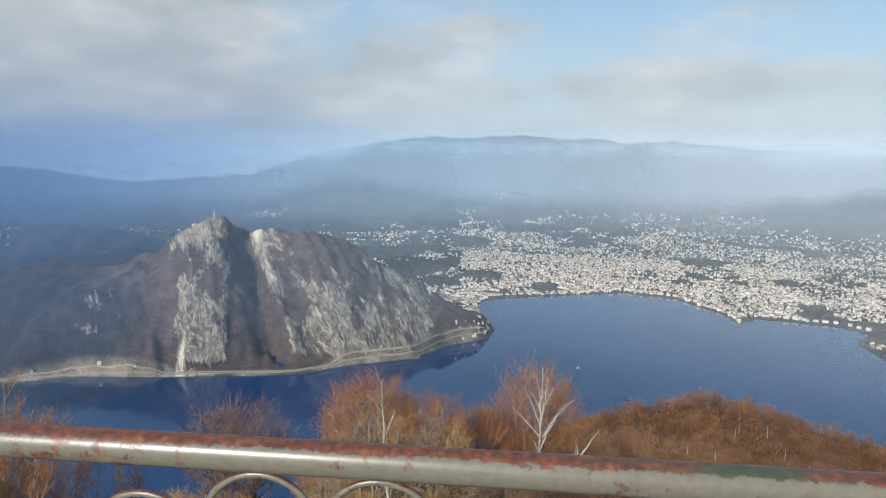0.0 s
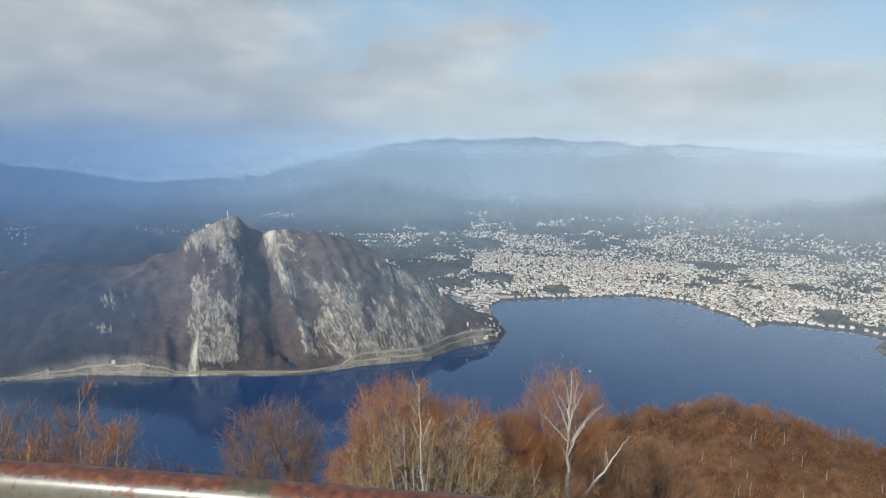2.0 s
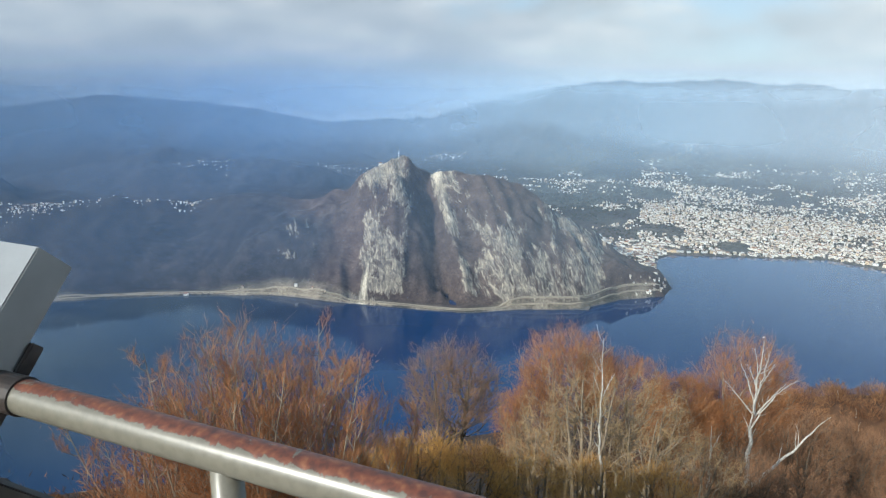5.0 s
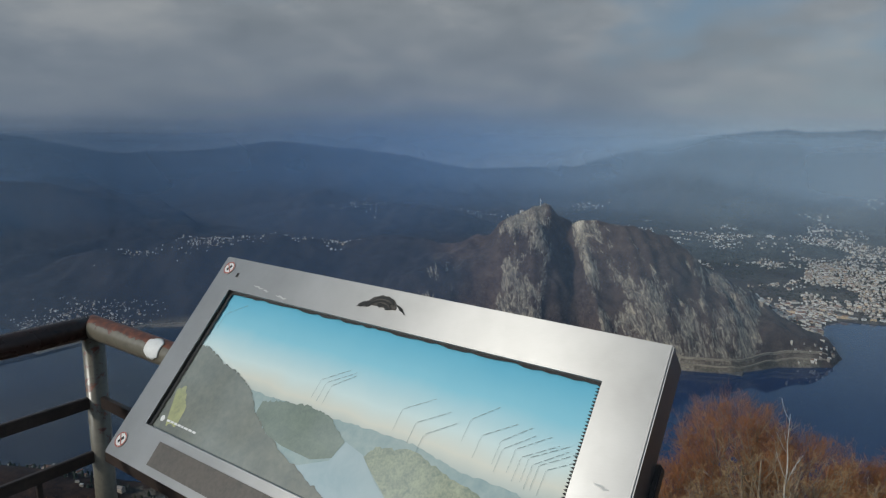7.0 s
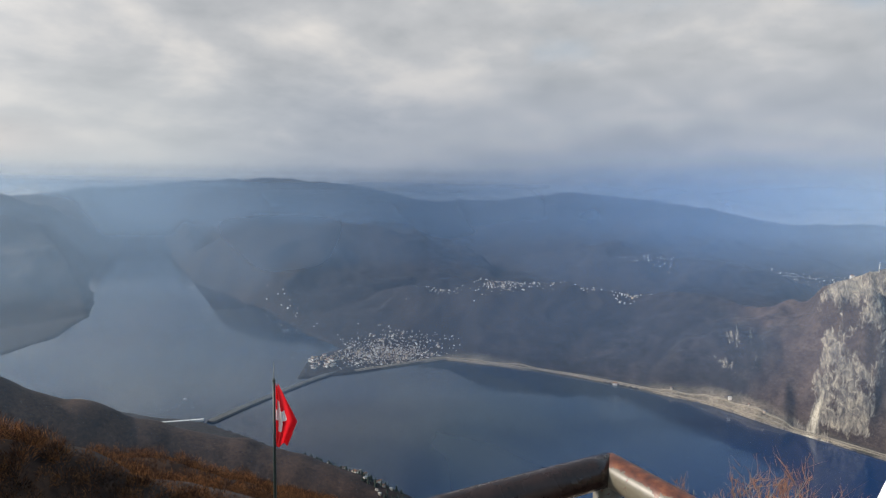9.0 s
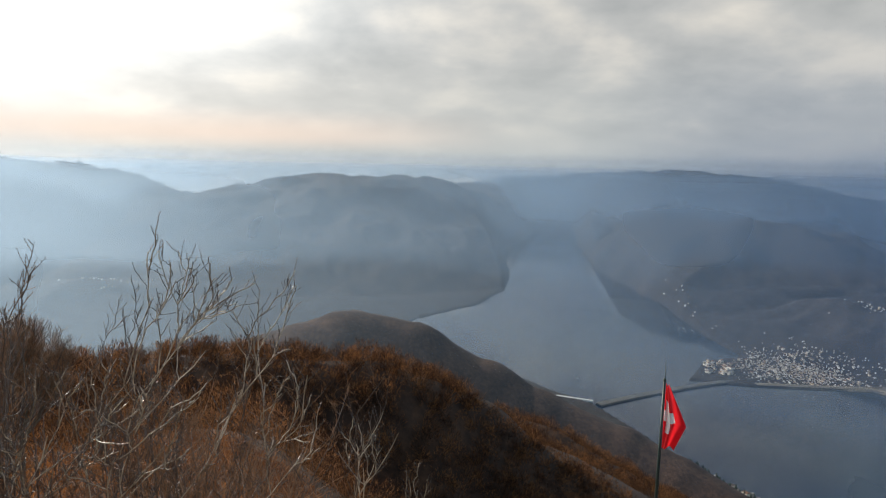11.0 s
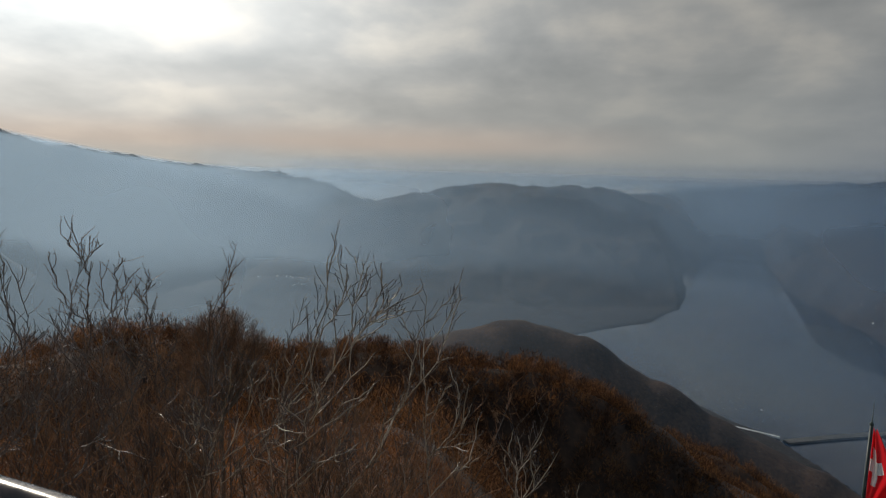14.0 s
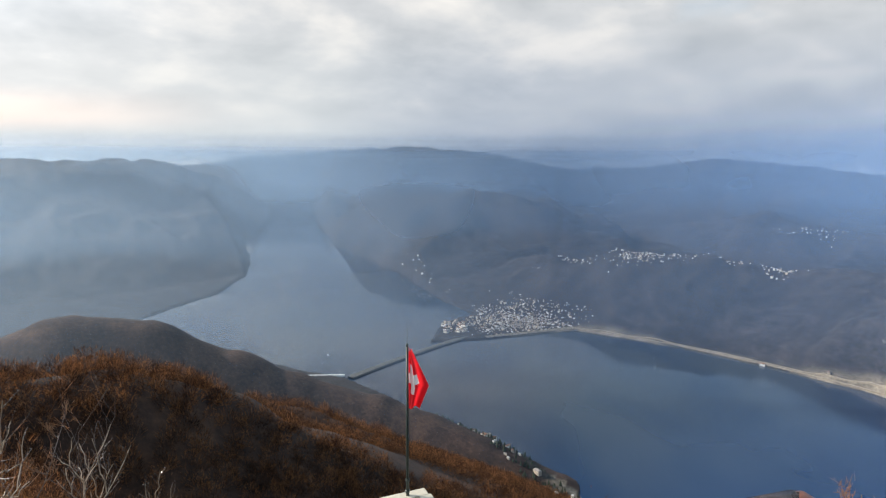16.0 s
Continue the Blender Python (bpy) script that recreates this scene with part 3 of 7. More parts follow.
def haze_material(name, radius, top, fade, banks):
    """See-through sheet that stands in for haze, lit by sun and sky; thins out upwards and over the water."""
    m = bpy.data.materials.new(name)
    m.use_nodes = True
    t = m.node_tree
    t.nodes.clear()
    out = t.nodes.new("ShaderNodeOutputMaterial")
    clear = t.nodes.new("ShaderNodeBsdfTransparent")
    front = t.nodes.new("ShaderNodeBsdfDiffuse")
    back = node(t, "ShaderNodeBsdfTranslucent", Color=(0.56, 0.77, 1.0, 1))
    both = t.nodes.new("ShaderNodeMixShader")
    link(t, front.outputs[0], both.inputs[1])
    link(t, back.outputs[0], both.inputs[2])
    pos = world_coord(t)
    sep = t.nodes.new("ShaderNodeSeparateXYZ")
    link(t, pos, sep.inputs[0])
    up = math_node(t, "DIVIDE", math_node(t, "SUBTRACT", sep.outputs[2], LAKE), 1000.0)
    # top flat at terrace height in the south-west, looser elsewhere, fitted to the camera's view
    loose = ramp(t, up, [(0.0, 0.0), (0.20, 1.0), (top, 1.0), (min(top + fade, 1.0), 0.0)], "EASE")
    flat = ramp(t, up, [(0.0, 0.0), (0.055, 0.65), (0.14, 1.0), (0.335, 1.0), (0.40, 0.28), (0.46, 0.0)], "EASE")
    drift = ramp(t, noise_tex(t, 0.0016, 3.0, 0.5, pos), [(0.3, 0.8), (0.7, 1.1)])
    # thickness by heading, fitted to the camera's view: thin in the north, thicker in the south
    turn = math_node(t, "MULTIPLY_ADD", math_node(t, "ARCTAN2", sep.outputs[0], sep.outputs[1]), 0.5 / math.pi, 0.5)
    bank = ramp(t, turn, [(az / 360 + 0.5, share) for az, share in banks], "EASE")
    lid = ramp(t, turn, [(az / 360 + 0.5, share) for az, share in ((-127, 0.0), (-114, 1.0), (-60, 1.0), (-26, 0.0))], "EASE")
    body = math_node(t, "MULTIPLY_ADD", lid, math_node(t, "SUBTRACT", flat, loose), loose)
    # in the south-east its top follows the crest behind it, as the camera sees it
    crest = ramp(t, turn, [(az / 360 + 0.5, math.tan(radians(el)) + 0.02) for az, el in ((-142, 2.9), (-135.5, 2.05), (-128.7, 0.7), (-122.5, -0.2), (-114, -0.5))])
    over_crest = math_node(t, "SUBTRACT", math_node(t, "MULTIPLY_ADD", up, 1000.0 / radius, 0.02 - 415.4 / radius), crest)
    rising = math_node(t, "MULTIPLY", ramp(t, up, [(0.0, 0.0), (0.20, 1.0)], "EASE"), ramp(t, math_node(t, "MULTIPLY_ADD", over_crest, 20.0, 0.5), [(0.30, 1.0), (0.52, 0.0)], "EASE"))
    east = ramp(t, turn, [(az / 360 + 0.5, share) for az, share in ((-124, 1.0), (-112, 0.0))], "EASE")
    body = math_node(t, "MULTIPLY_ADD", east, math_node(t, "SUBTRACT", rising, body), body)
    # airlight painted by heading: brighter towards the sun, bluer away from it
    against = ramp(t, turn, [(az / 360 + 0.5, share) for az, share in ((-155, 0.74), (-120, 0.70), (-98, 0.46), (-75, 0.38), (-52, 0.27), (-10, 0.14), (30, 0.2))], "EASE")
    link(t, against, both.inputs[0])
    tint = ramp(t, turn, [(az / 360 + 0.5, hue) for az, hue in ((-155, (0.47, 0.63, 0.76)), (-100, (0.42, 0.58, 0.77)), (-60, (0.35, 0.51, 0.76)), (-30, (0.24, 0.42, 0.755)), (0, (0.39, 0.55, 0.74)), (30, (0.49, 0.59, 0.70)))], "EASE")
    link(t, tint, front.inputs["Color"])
    # faded out at the slopes, so that no sheet cuts a line across them
    over = t.nodes.new("ShaderNodeAttribute")
    over.attribute_name = "over_ground"
    body = math_node(t, "MULTIPLY", body, over.outputs["Fac"])
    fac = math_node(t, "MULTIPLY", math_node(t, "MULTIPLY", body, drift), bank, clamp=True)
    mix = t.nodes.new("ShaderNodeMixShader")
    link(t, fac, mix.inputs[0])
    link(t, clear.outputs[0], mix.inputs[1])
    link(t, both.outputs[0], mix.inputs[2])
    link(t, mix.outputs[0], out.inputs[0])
    return m


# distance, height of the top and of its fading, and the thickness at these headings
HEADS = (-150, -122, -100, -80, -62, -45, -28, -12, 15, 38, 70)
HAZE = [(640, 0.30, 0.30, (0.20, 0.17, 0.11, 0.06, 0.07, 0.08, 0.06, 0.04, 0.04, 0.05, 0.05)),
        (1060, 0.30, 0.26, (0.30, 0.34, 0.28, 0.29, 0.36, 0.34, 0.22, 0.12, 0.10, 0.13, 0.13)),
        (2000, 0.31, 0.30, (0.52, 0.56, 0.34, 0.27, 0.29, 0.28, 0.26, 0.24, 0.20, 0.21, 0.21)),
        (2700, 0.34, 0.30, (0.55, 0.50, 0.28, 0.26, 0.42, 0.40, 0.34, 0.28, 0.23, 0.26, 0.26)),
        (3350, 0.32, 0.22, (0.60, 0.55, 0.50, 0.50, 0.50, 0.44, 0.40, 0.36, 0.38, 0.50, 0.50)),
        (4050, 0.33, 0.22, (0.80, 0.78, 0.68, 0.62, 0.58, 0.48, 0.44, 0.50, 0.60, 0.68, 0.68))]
# rings of tinted sheet round the terrace, in place of real haze
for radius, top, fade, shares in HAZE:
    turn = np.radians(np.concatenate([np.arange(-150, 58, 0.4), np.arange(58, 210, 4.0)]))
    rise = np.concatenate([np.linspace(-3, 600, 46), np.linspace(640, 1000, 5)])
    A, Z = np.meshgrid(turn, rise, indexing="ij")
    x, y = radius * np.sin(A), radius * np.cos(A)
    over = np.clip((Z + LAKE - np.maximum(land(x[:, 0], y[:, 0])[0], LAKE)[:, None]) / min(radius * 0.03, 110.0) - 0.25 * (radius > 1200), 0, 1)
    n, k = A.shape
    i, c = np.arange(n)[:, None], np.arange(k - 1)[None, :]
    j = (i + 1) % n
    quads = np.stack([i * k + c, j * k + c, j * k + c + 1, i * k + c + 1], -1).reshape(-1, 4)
    me = mesh_of("haze", np.stack([x, y, Z + LAKE], -1).reshape(-1, 3).tolist(), quads.tolist(), haze_material("haze_sheet", radius, top, fade, list(zip(HEADS, shares))), True)
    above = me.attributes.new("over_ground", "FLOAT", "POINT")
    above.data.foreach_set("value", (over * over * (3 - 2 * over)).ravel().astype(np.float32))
    tagged(new("haze", me), "tinted see-through sheet standing in for blue valley haze", "haze", kind="structure")

# ---- building blocks ----


def empty(name, at=(0, 0, 0)):
    ob = new(name)
    ob.matrix_basis = Matrix.Translation(at)
    return ob


def part(name, bm, mat, parent=None, label="", smooth=False):
    me = bpy.data.meshes.new(name)
    bm.to_mesh(me)
    bm.free()
    me.materials.append(mat)
    if smooth:
        me.polygons.foreach_set("use_smooth", [True] * len(me.polygons))
    ob = new(name, me)
    if parent:
        ob.parent = parent
        ob.matrix_parent_inverse = parent.matrix_basis.inverted()
    return tagged(ob, label) if label else ob


def tube(path, radius, sides=12, caps=True):
    """A bent tube along a path of points; radius may be a list."""
    bm = bmesh.new()
    path = [Vector(p) for p in path]
    radii = radius if isinstance(radius, (list, tuple)) else [radius] * len(path)
    rings, side = [], None
    for i, p in enumerate(path):
        a, b = path[max(i - 1, 0)], path[min(i + 1, len(path) - 1)]
        d = (b - a).normalized()
        if side is None:
            side = d.orthogonal().normalized()
        side = (side - d * side.dot(d)).normalized()
        other = d.cross(side)
        rings.append([bm.verts.new(p + radii[i] * (math.cos(2 * math.pi * k / sides) * side + math.sin(2 * math.pi * k / sides) * other)) for k in range(sides)])
    for r0, r1 in zip(rings[:-1], rings[1:]):
        for k in range(sides):
            bm.faces.new((r0[k], r0[(k + 1) % sides], r1[(k + 1) % sides], r1[k]))
    if caps:
        bm.faces.new(rings[0][::-1])
        bm.faces.new(rings[-1])
    return bm


def bar(a, b, width, height, bevel=0.0, up=(0, 0, 1)):
    """A straight bar of rectangular section from a to b."""
    a, b = Vector(a), Vector(b)
    d = (b - a).normalized()
    side = d.cross(Vector(up)).normalized()
    top = side.cross(d)
    bm = bmesh.new()
    vs = [bm.verts.new(p + side * (s * width / 2) + top * (h * height / 2)) for p in (a, b) for s, h in ((-1, -1), (1, -1), (1, 1), (-1, 1))]
    for f in ((0, 1, 2, 3), (7, 6, 5, 4), (0, 4, 5, 1), (1, 5, 6, 2), (2, 6, 7, 3), (3, 7, 4, 0)):
        bm.faces.new([vs[i] for i in f])
    bmesh.ops.recalc_face_normals(bm, faces=bm.faces)
    if bevel:
        bmesh.ops.bevel(bm, geom=bm.edges[:], offset=bevel, segments=2, affect="EDGES")
    return bm


def plate(points, thick, normal):
    """A flat plate with the outline points, thick along -normal."""
    bm = bmesh.new()
    n = Vector(normal) * thick
    top = [bm.verts.new(Vector(p)) for p in points]
    low = [bm.verts.new(Vector(p) - n) for p in points]
    bm.faces.new(top)
    bm.faces.new(low[::-1])
    for i in range(len(top)):
        j = (i + 1) % len(top)
        bm.faces.new((top[j], top[i], low[i], low[j]))
    bmesh.ops.recalc_face_normals(bm, faces=bm.faces)
    return bm


# ---- terrace ----
CORNER = Vector((-4.18, 1.717, 0))
U = Vector((0.98512, -0.17189, 0))          # along the front rail
W = Vector((-0.17189, -0.98512, 0))         # from the rail towards the terrace
V2 = way(-169)                            # along the side rail
RAIL_Z = 1.071


def on_rail(u, z=RAIL_Z, w=0.0):
    return CORNER + U * u + W * w + Vector((0, 0, z))


def on_side(s, z=RAIL_Z):
    return CORNER + V2 * s + Vector((0, 0, z))


def make_terrace():
    a, b = CORNER - U * 0.15 - W * 0.15, CORNER + U * 9 - W * 0.15
    c, d = CORNER + U * 9 + W * 7, CORNER + V2 * 7 - U * 0.15
    bm = plate([a, b, c, d], 0.35, (0, 0, 1))
    tagged(part("terrace_floor", bm, CONCRETE), "grey weathered concrete terrace floor", "floor", kind="structure")
    # low walls that hold the terrace up
    for name, p, q in (("retaining_wall_front", a, b), ("retaining_wall_side", d, a)):
        p, q = p + Vector((0, 0, -0.7)), q + Vector((0, 0, -0.7))
        inward = (U * 4.5 + W * 3.5 + CORNER - (p + q) / 2)
        inward.z = 0
        shift = inward.normalized() * 0.16
        tagged(part(name, bar(p + shift, q + shift, 0.3, 0.69), CONCRETE), "concrete wall under the terrace edge", "wall", kind="structure")


make_terrace()


def half_ring(centre, radius, direction, thick=0.007, depth=0.018):
    """A scroll of flat iron, an arch standing on the line direction."""
    pts = []
    for i in range(25):
        a = math.pi * (-0.12 + 1.24 * i / 24)
        pts.append(Vector(centre) + Vector(direction) * (math.cos(a) * radius) + Vector((0, 0, math.sin(a) * radius)))
    return tube(pts, [thick] * len(pts), 8)


def spiral(centre, radius, direction, turns=1.6, thick=0.008):
    pts = []
    for i in range(40):
        f = i / 39
        a, r = 2 * math.pi * turns * f, radius * (1 - 0.72 * f)
        pts.append(Vector(centre) + Vector(direction) * (math.cos(a) * r) + Vector((0, 0, math.sin(a) * r)))
    return tube(pts, thick, 8)


def make_front_railing():
    rail = tagged(empty("front_railing", CORNER), "tubular steel railing with flaking cream paint and rust", "railing")
    part("handrail", tube([on_rail(u) for u in (-0.004, 0.02, 2.6, 5.2, 8.8)], 0.03, 24), RAIL, rail, "worn handrail, paint flaked to red rust", True)
    for u in (1.907, 3.301, 4.695, 6.09, 7.485):
        part("post", tube([on_rail(u, 0.0), on_rail(u, RAIL_Z - 0.02)], 0.024, 16), RAIL, rail, "", True)
    for z in (0.33, 0.13):
        part("lower_bar", bar(on_rail(0.03, z), on_rail(8.8, z), 0.012, 0.03, 0.002), DARK_IRON, rail)
    for post in (1.907, 3.301, 4.695, 6.09):
        for off, low in ((0.49, 0.05), (0.703, 0.0), (0.915, 0.0), (1.12, 0.05)):
            top = RAIL_Z - 0.028 - 0.008 - low
            part("scroll_arch", half_ring(on_rail(post + off, top - 0.103), 0.103, U, 0.0065), RAIL, rail, "", True)
            for side in (-1, 1):
                u = post + off + side * 0.103 * math.cos(math.pi * 0.12)
                part("scroll_leg", tube([on_rail(u, top - 0.14), on_rail(u - side * 0.02, top - 0.3), on_rail(u, 0.345)], 0.0065, 8), RAIL, rail, "", True)
    return rail


def make_side_railing():
    rail = tagged(empty("side_railing", CORNER), "dark rusty tubular railing along the terrace side", "railing")
    part("handrail", tube([on_side(s) for s in (0.0, 0.05, 2.2, 5.5)], 0.03, 24), SHADED_TUBE, rail, "smooth glossy dark handrail, its tone darkened for shade", True)
    part("post", tube([on_side(0, 0.0), on_side(0, RAIL_Z - 0.015)], 0.027, 16), RAIL, rail, "corner post with dull cream paint", True)
    for s in (1.5, 3.0, 4.5):
        part("post", tube([on_side(s, 0.0), on_side(s, RAIL_Z - 0.02)], 0.024, 16), DARK_IRON, rail, "", True)
    for z in (0.868, 0.715, 0.12):
        part("cross_bar", bar(on_side(0.02, z), on_side(5.5, z), 0.014, 0.032, 0.002), DARK_IRON, rail)
    for z in (0.868, 0.715):
        part("cross_bar", bar(on_rail(0.02, z), on_rail(1.85, z), 0.014, 0.032, 0.002), DARK_IRON, rail)
    for k in range(30):
        s = 0.16 + 0.175 * k
        part("bar", bar(on_side(s, 0.135), on_side(s, 0.70), 0.012, 0.012, 0.001, V2), DARK_IRON, rail)
    return rail


# dark brown tube; the shade on its terrace side is put into the colour too
SHADED_TUBE = mottled("shaded_dark_tube", (0.016, 0.009, 0.007), (0.045, 0.022, 0.017), 12.0, 0.24, 0.0, 0.15, 6.0, 0.001)
make_front_railing()
make_side_railing()


def make_tape():
    """A scrap of tape that covers part of the tube's round."""
    bm = bmesh.new()
    rng = random.Random(6)
    rows = []
    for i in range(9):
        f = i / 8
        low, up = -0.25 + 0.4 * abs(f - 0.5) ** 2 * 4 + rng.uniform(-0.1, 0.1), 1.5 - 0.4 * abs(f - 0.5) ** 2 * 4 + rng.uniform(-0.1, 0.1)
        row = []
        for k in range(11):
            a = low + (up - low) * k / 10
            row.append(bm.verts.new(on_rail(0.29 + 0.055 * f) + W * (math.cos(a) * 0.0312) + Vector((0, 0, math.sin(a) * 0.0312))))
        rows.append(row)
    for r0, r1 in zip(rows[:-1], rows[1:]):
        for k in range(10):
            bm.faces.new((r0[k], r0[k + 1], r1[k + 1], r1[k]))
    bmesh.ops.recalc_face_normals(bm, faces=bm.faces)
    bmesh.ops.solidify(bm, geom=bm.faces[:], thickness=-0.0015)
    tagged(part("tape_scrap", bm, WHITE_TAPE, None, "", True), "scrap of white tape stuck on the handrail", "tape")


make_tape()

# ---- panorama board ----
TOP_LEFT = CORNER + U * 0.429 + W * -0.107 + Vector((0, 0, 1.297))
DOWN = W * 0.6685 + Vector((0, 0, -0.7437))
FACE = U.cross(DOWN).normalized() * -1
if FACE.z < 0:
    FACE = -FACE


def on_board(u, v, n=0.0):
    return TOP_LEFT + U * u + DOWN * v + FACE * n


def print_material():
    m, t, b = material("panorama_print", 0.35)
    uv = t.nodes.new("ShaderNodeAttribute")
    uv.attribute_name = "board"
    sep = t.nodes.new("ShaderNodeSeparateXYZ")
    link(t, uv.outputs["Vector"], sep.inputs[0])
    blot = noise_tex(t, 3.0, 3.0, 0.5, uv.outputs["Vector"])
    v = math_node(t, "ADD", sep.outputs[1], math_node(t, "MULTIPLY", math_node(t, "SUBTRACT", blot, 0.5), 0.08))
    col = ramp(t, v, [(0.0, (0.12, 0.46, 0.64)), (0.22, (0.27, 0.61, 0.73)), (0.42, (0.66, 0.79, 0.77)), (0.52, (0.72, 0.72, 0.62)), (0.62, (0.42, 0.50, 0.48))])
    link(t, col, b.inputs["Base Color"])
    b.inputs["Coat Weight"].default_value = 0.3
    b.inputs["Coat Roughness"].default_value = 0.2
    return m


def glare_print(name, dark, light, scale):
    """Printed photograph: tones at three sizes under a glossy film, sky glare painted in as a pale wash."""
    m, t, b = material(name, 0.4)
    co = obj_coord(t)
    f = math_node(t, "MULTIPLY_ADD", noise_tex(t, scale * 3.4, 6.0, 0.65, co, 0.4), 0.5, math_node(t, "MULTIPLY", noise_tex(t, scale * 0.7, 4.0, 0.6, co, 0.8), 0.5))
    tone = ramp(t, f, [(0.36, dark), (0.5, tuple((a + c) / 2 for a, c in zip(dark, light))), (0.64, light)])
    # glare on the sheet, put into the colour as pale blotches
    glare_wash = ramp(t, noise_tex(t, 4.0, 3.0, 0.5, co), [(0.35, 0.10), (0.7, 0.42)])
    link(t, mixed(t, glare_wash, tone, (0.46, 0.52, 0.50)), b.inputs["Base Color"])
    b.inputs["Coat Weight"].default_value = 0.6
    b.inputs["Coat Roughness"].default_value = 0.18
    return m


def print_shape(name, parent, outline, n, dark, light, scale=9.0, label=""):
    """One printed area of the picture, on the board's plane."""
    bm = bmesh.new()
    vs = [bm.verts.new(on_board(u, v, n)) for u, v in outline]
    f = bm.faces.new(vs)
    f.normal_update()
    if f.normal.dot(FACE) < 0:
        f.normal_flip()
    bmesh.ops.triangulate(bm, faces=bm.faces[:])
    return part(name, bm, glare_print(name + "_print", dark, light, scale), parent, label)


def wavy(rng, pts, amount, steps=12):
    out = []
    for (a, b), (c, d) in zip(pts[:-1], pts[1:]):
        for i in range(steps):
            f = i / steps
            out.append((a + (c - a) * f, b + (d - b) * f + rng.uniform(-amount, amount) * (1 if i else 0)))
    return out + [pts[-1]]


def make_board():
    board = tagged(empty("panorama_board", CORNER + U * 0.95), "tilted brushed-steel panorama board with a pale printed landscape", "information board")
    wide, high, deep = 1.0, 0.47, 0.08
    s0, s1, t0, t1 = 0.067, 0.916, 0.078, 0.391
    bm = bmesh.new()
    outer = [(0, 0), (wide, 0), (wide, high), (0, high)]
    inner = [(s0, t0), (s1, t0), (s1, t1), (s0, t1)]
    rows = []
    for loop, n in ((inner, -0.014), (inner, 0), (outer, 0), (outer, -deep)):
        rows.append([bm.verts.new(on_board(u, v, n)) for u, v in loop])
    for r0, r1 in zip(rows[:-1], rows[1:]):
        for i in range(4):
            j = (i + 1) % 4
            bm.faces.new((r0[i], r0[j], r1[j], r1[i]))
    bm.faces.new(rows[3])
    bmesh.ops.recalc_face_normals(bm, faces=bm.faces)
    edges = [e for e in bm.edges if all(v in rows[2] for v in e.verts)]
    edges += [e for e in bm.edges if {e.verts[0] in rows[2], e.verts[1] in rows[2]} == {True, False} and any(v in rows[3] for v in e.verts)]
    bmesh.ops.bevel(bm, geom=edges, offset=0.0025, segments=2, affect="EDGES")
    part("steel_frame", bm, STEEL, board, "brushed steel frame with scratches")
    # printed sheet
    bm = bmesh.new()
    vs = [bm.verts.new(on_board(u, v, -0.011)) for u, v in ((s0, t0), (s0, t1), (s1, t1), (s1, t0))]
    bm.faces.new(vs)
    sheet = part("printed_sheet", bm, print_material(), board, "pale printed panorama, blue sky over hazy lake")
    a = sheet.data.attributes.new("board", "FLOAT_VECTOR", "POINT")
    a.data.foreach_set("vector", [0, 0, 0, 0, 1, 0, 2.7, 1, 0, 2.7, 0, 0])
    rng = random.Random(4)
    w, h = s1 - s0, t1 - t0

    def on(pts):
        return [(s0 + w * x, t0 + h * y) for x, y in pts]
    base = -0.0105
    print_shape("far_land", board, on(wavy(rng, [(0.24, 0.58), (0.34, 0.575), (0.50, 0.57), (0.60, 0.555), (0.70, 0.555), (0.80, 0.60), (0.90, 0.60), (0.995, 0.63)], 0.006) + [(0.995, 0.995), (0.24, 0.995)]), base, (0.16, 0.28, 0.30), (0.32, 0.42, 0.40), 18.0)
    print_shape("plain", board, on(wavy(rng, [(0.60, 0.70), (0.62, 0.63), (0.70, 0.585), (0.81, 0.65), (0.93, 0.70), (0.995, 0.72)], 0.008) + [(0.995, 0.975), (0.83, 0.87), (0.69, 0.85)]), base + 0.0002, (0.045, 0.10, 0.05), (0.34, 0.36, 0.20), 70.0)
    print_shape("printed_lake", board, on([(0.53, 0.78), (0.548, 0.66), (0.598, 0.69), (0.647, 0.787), (0.687, 0.85), (0.83, 0.875), (0.985, 0.985), (0.58, 0.995), (0.45, 0.88)]), base + 0.0004, (0.22, 0.36, 0.42), (0.36, 0.48, 0.52), 6.0)
    print_shape("printed_hill", board, on(wavy(rng, [(0.291, 0.69), (0.292, 0.615), (0.342, 0.58), (0.42, 0.55), (0.479, 0.562), (0.545, 0.661), (0.534, 0.763)], 0.007, 12) + [(0.487, 0.811), (0.403, 0.805), (0.348, 0.779)]), base + 0.0006, (0.035, 0.075, 0.05), (0.12, 0.17, 0.105), 60.0)
    print_shape("printed_cliff", board, on(wavy(rng, [(0.004, 0.41), (0.043, 0.415), (0.123, 0.486), (0.183, 0.511), (0.241, 0.573), (0.282, 0.676), (0.348, 0.779), (0.48, 0.89), (0.58, 0.97)], 0.010, 11) + [(0.60, 0.995), (0.004, 0.995)]), base + 0.0008, (0.028, 0.036, 0.022), (0.13, 0.13, 0.085), 26.0)
    print_shape("printed_wood", board, on(wavy(rng, [(0.017, 0.731), (0.045, 0.697), (0.083, 0.834), (0.085, 0.937), (0.05, 0.958)], 0.012, 9)), base + 0.0010, (0.20, 0.22, 0.06), (0.44, 0.42, 0.12), 40.0)
    print_shape("printed_road", board, on([(0.60, 0.975), (0.68, 0.885), (0.72, 0.86), (0.80, 0.868), (0.90, 0.92), (0.90, 0.932), (0.80, 0.882), (0.72, 0.885), (0.69, 0.91), (0.615, 0.985)]), base + 0.0012, (0.55, 0.52, 0.40), (0.66, 0.62, 0.46), 20.0)
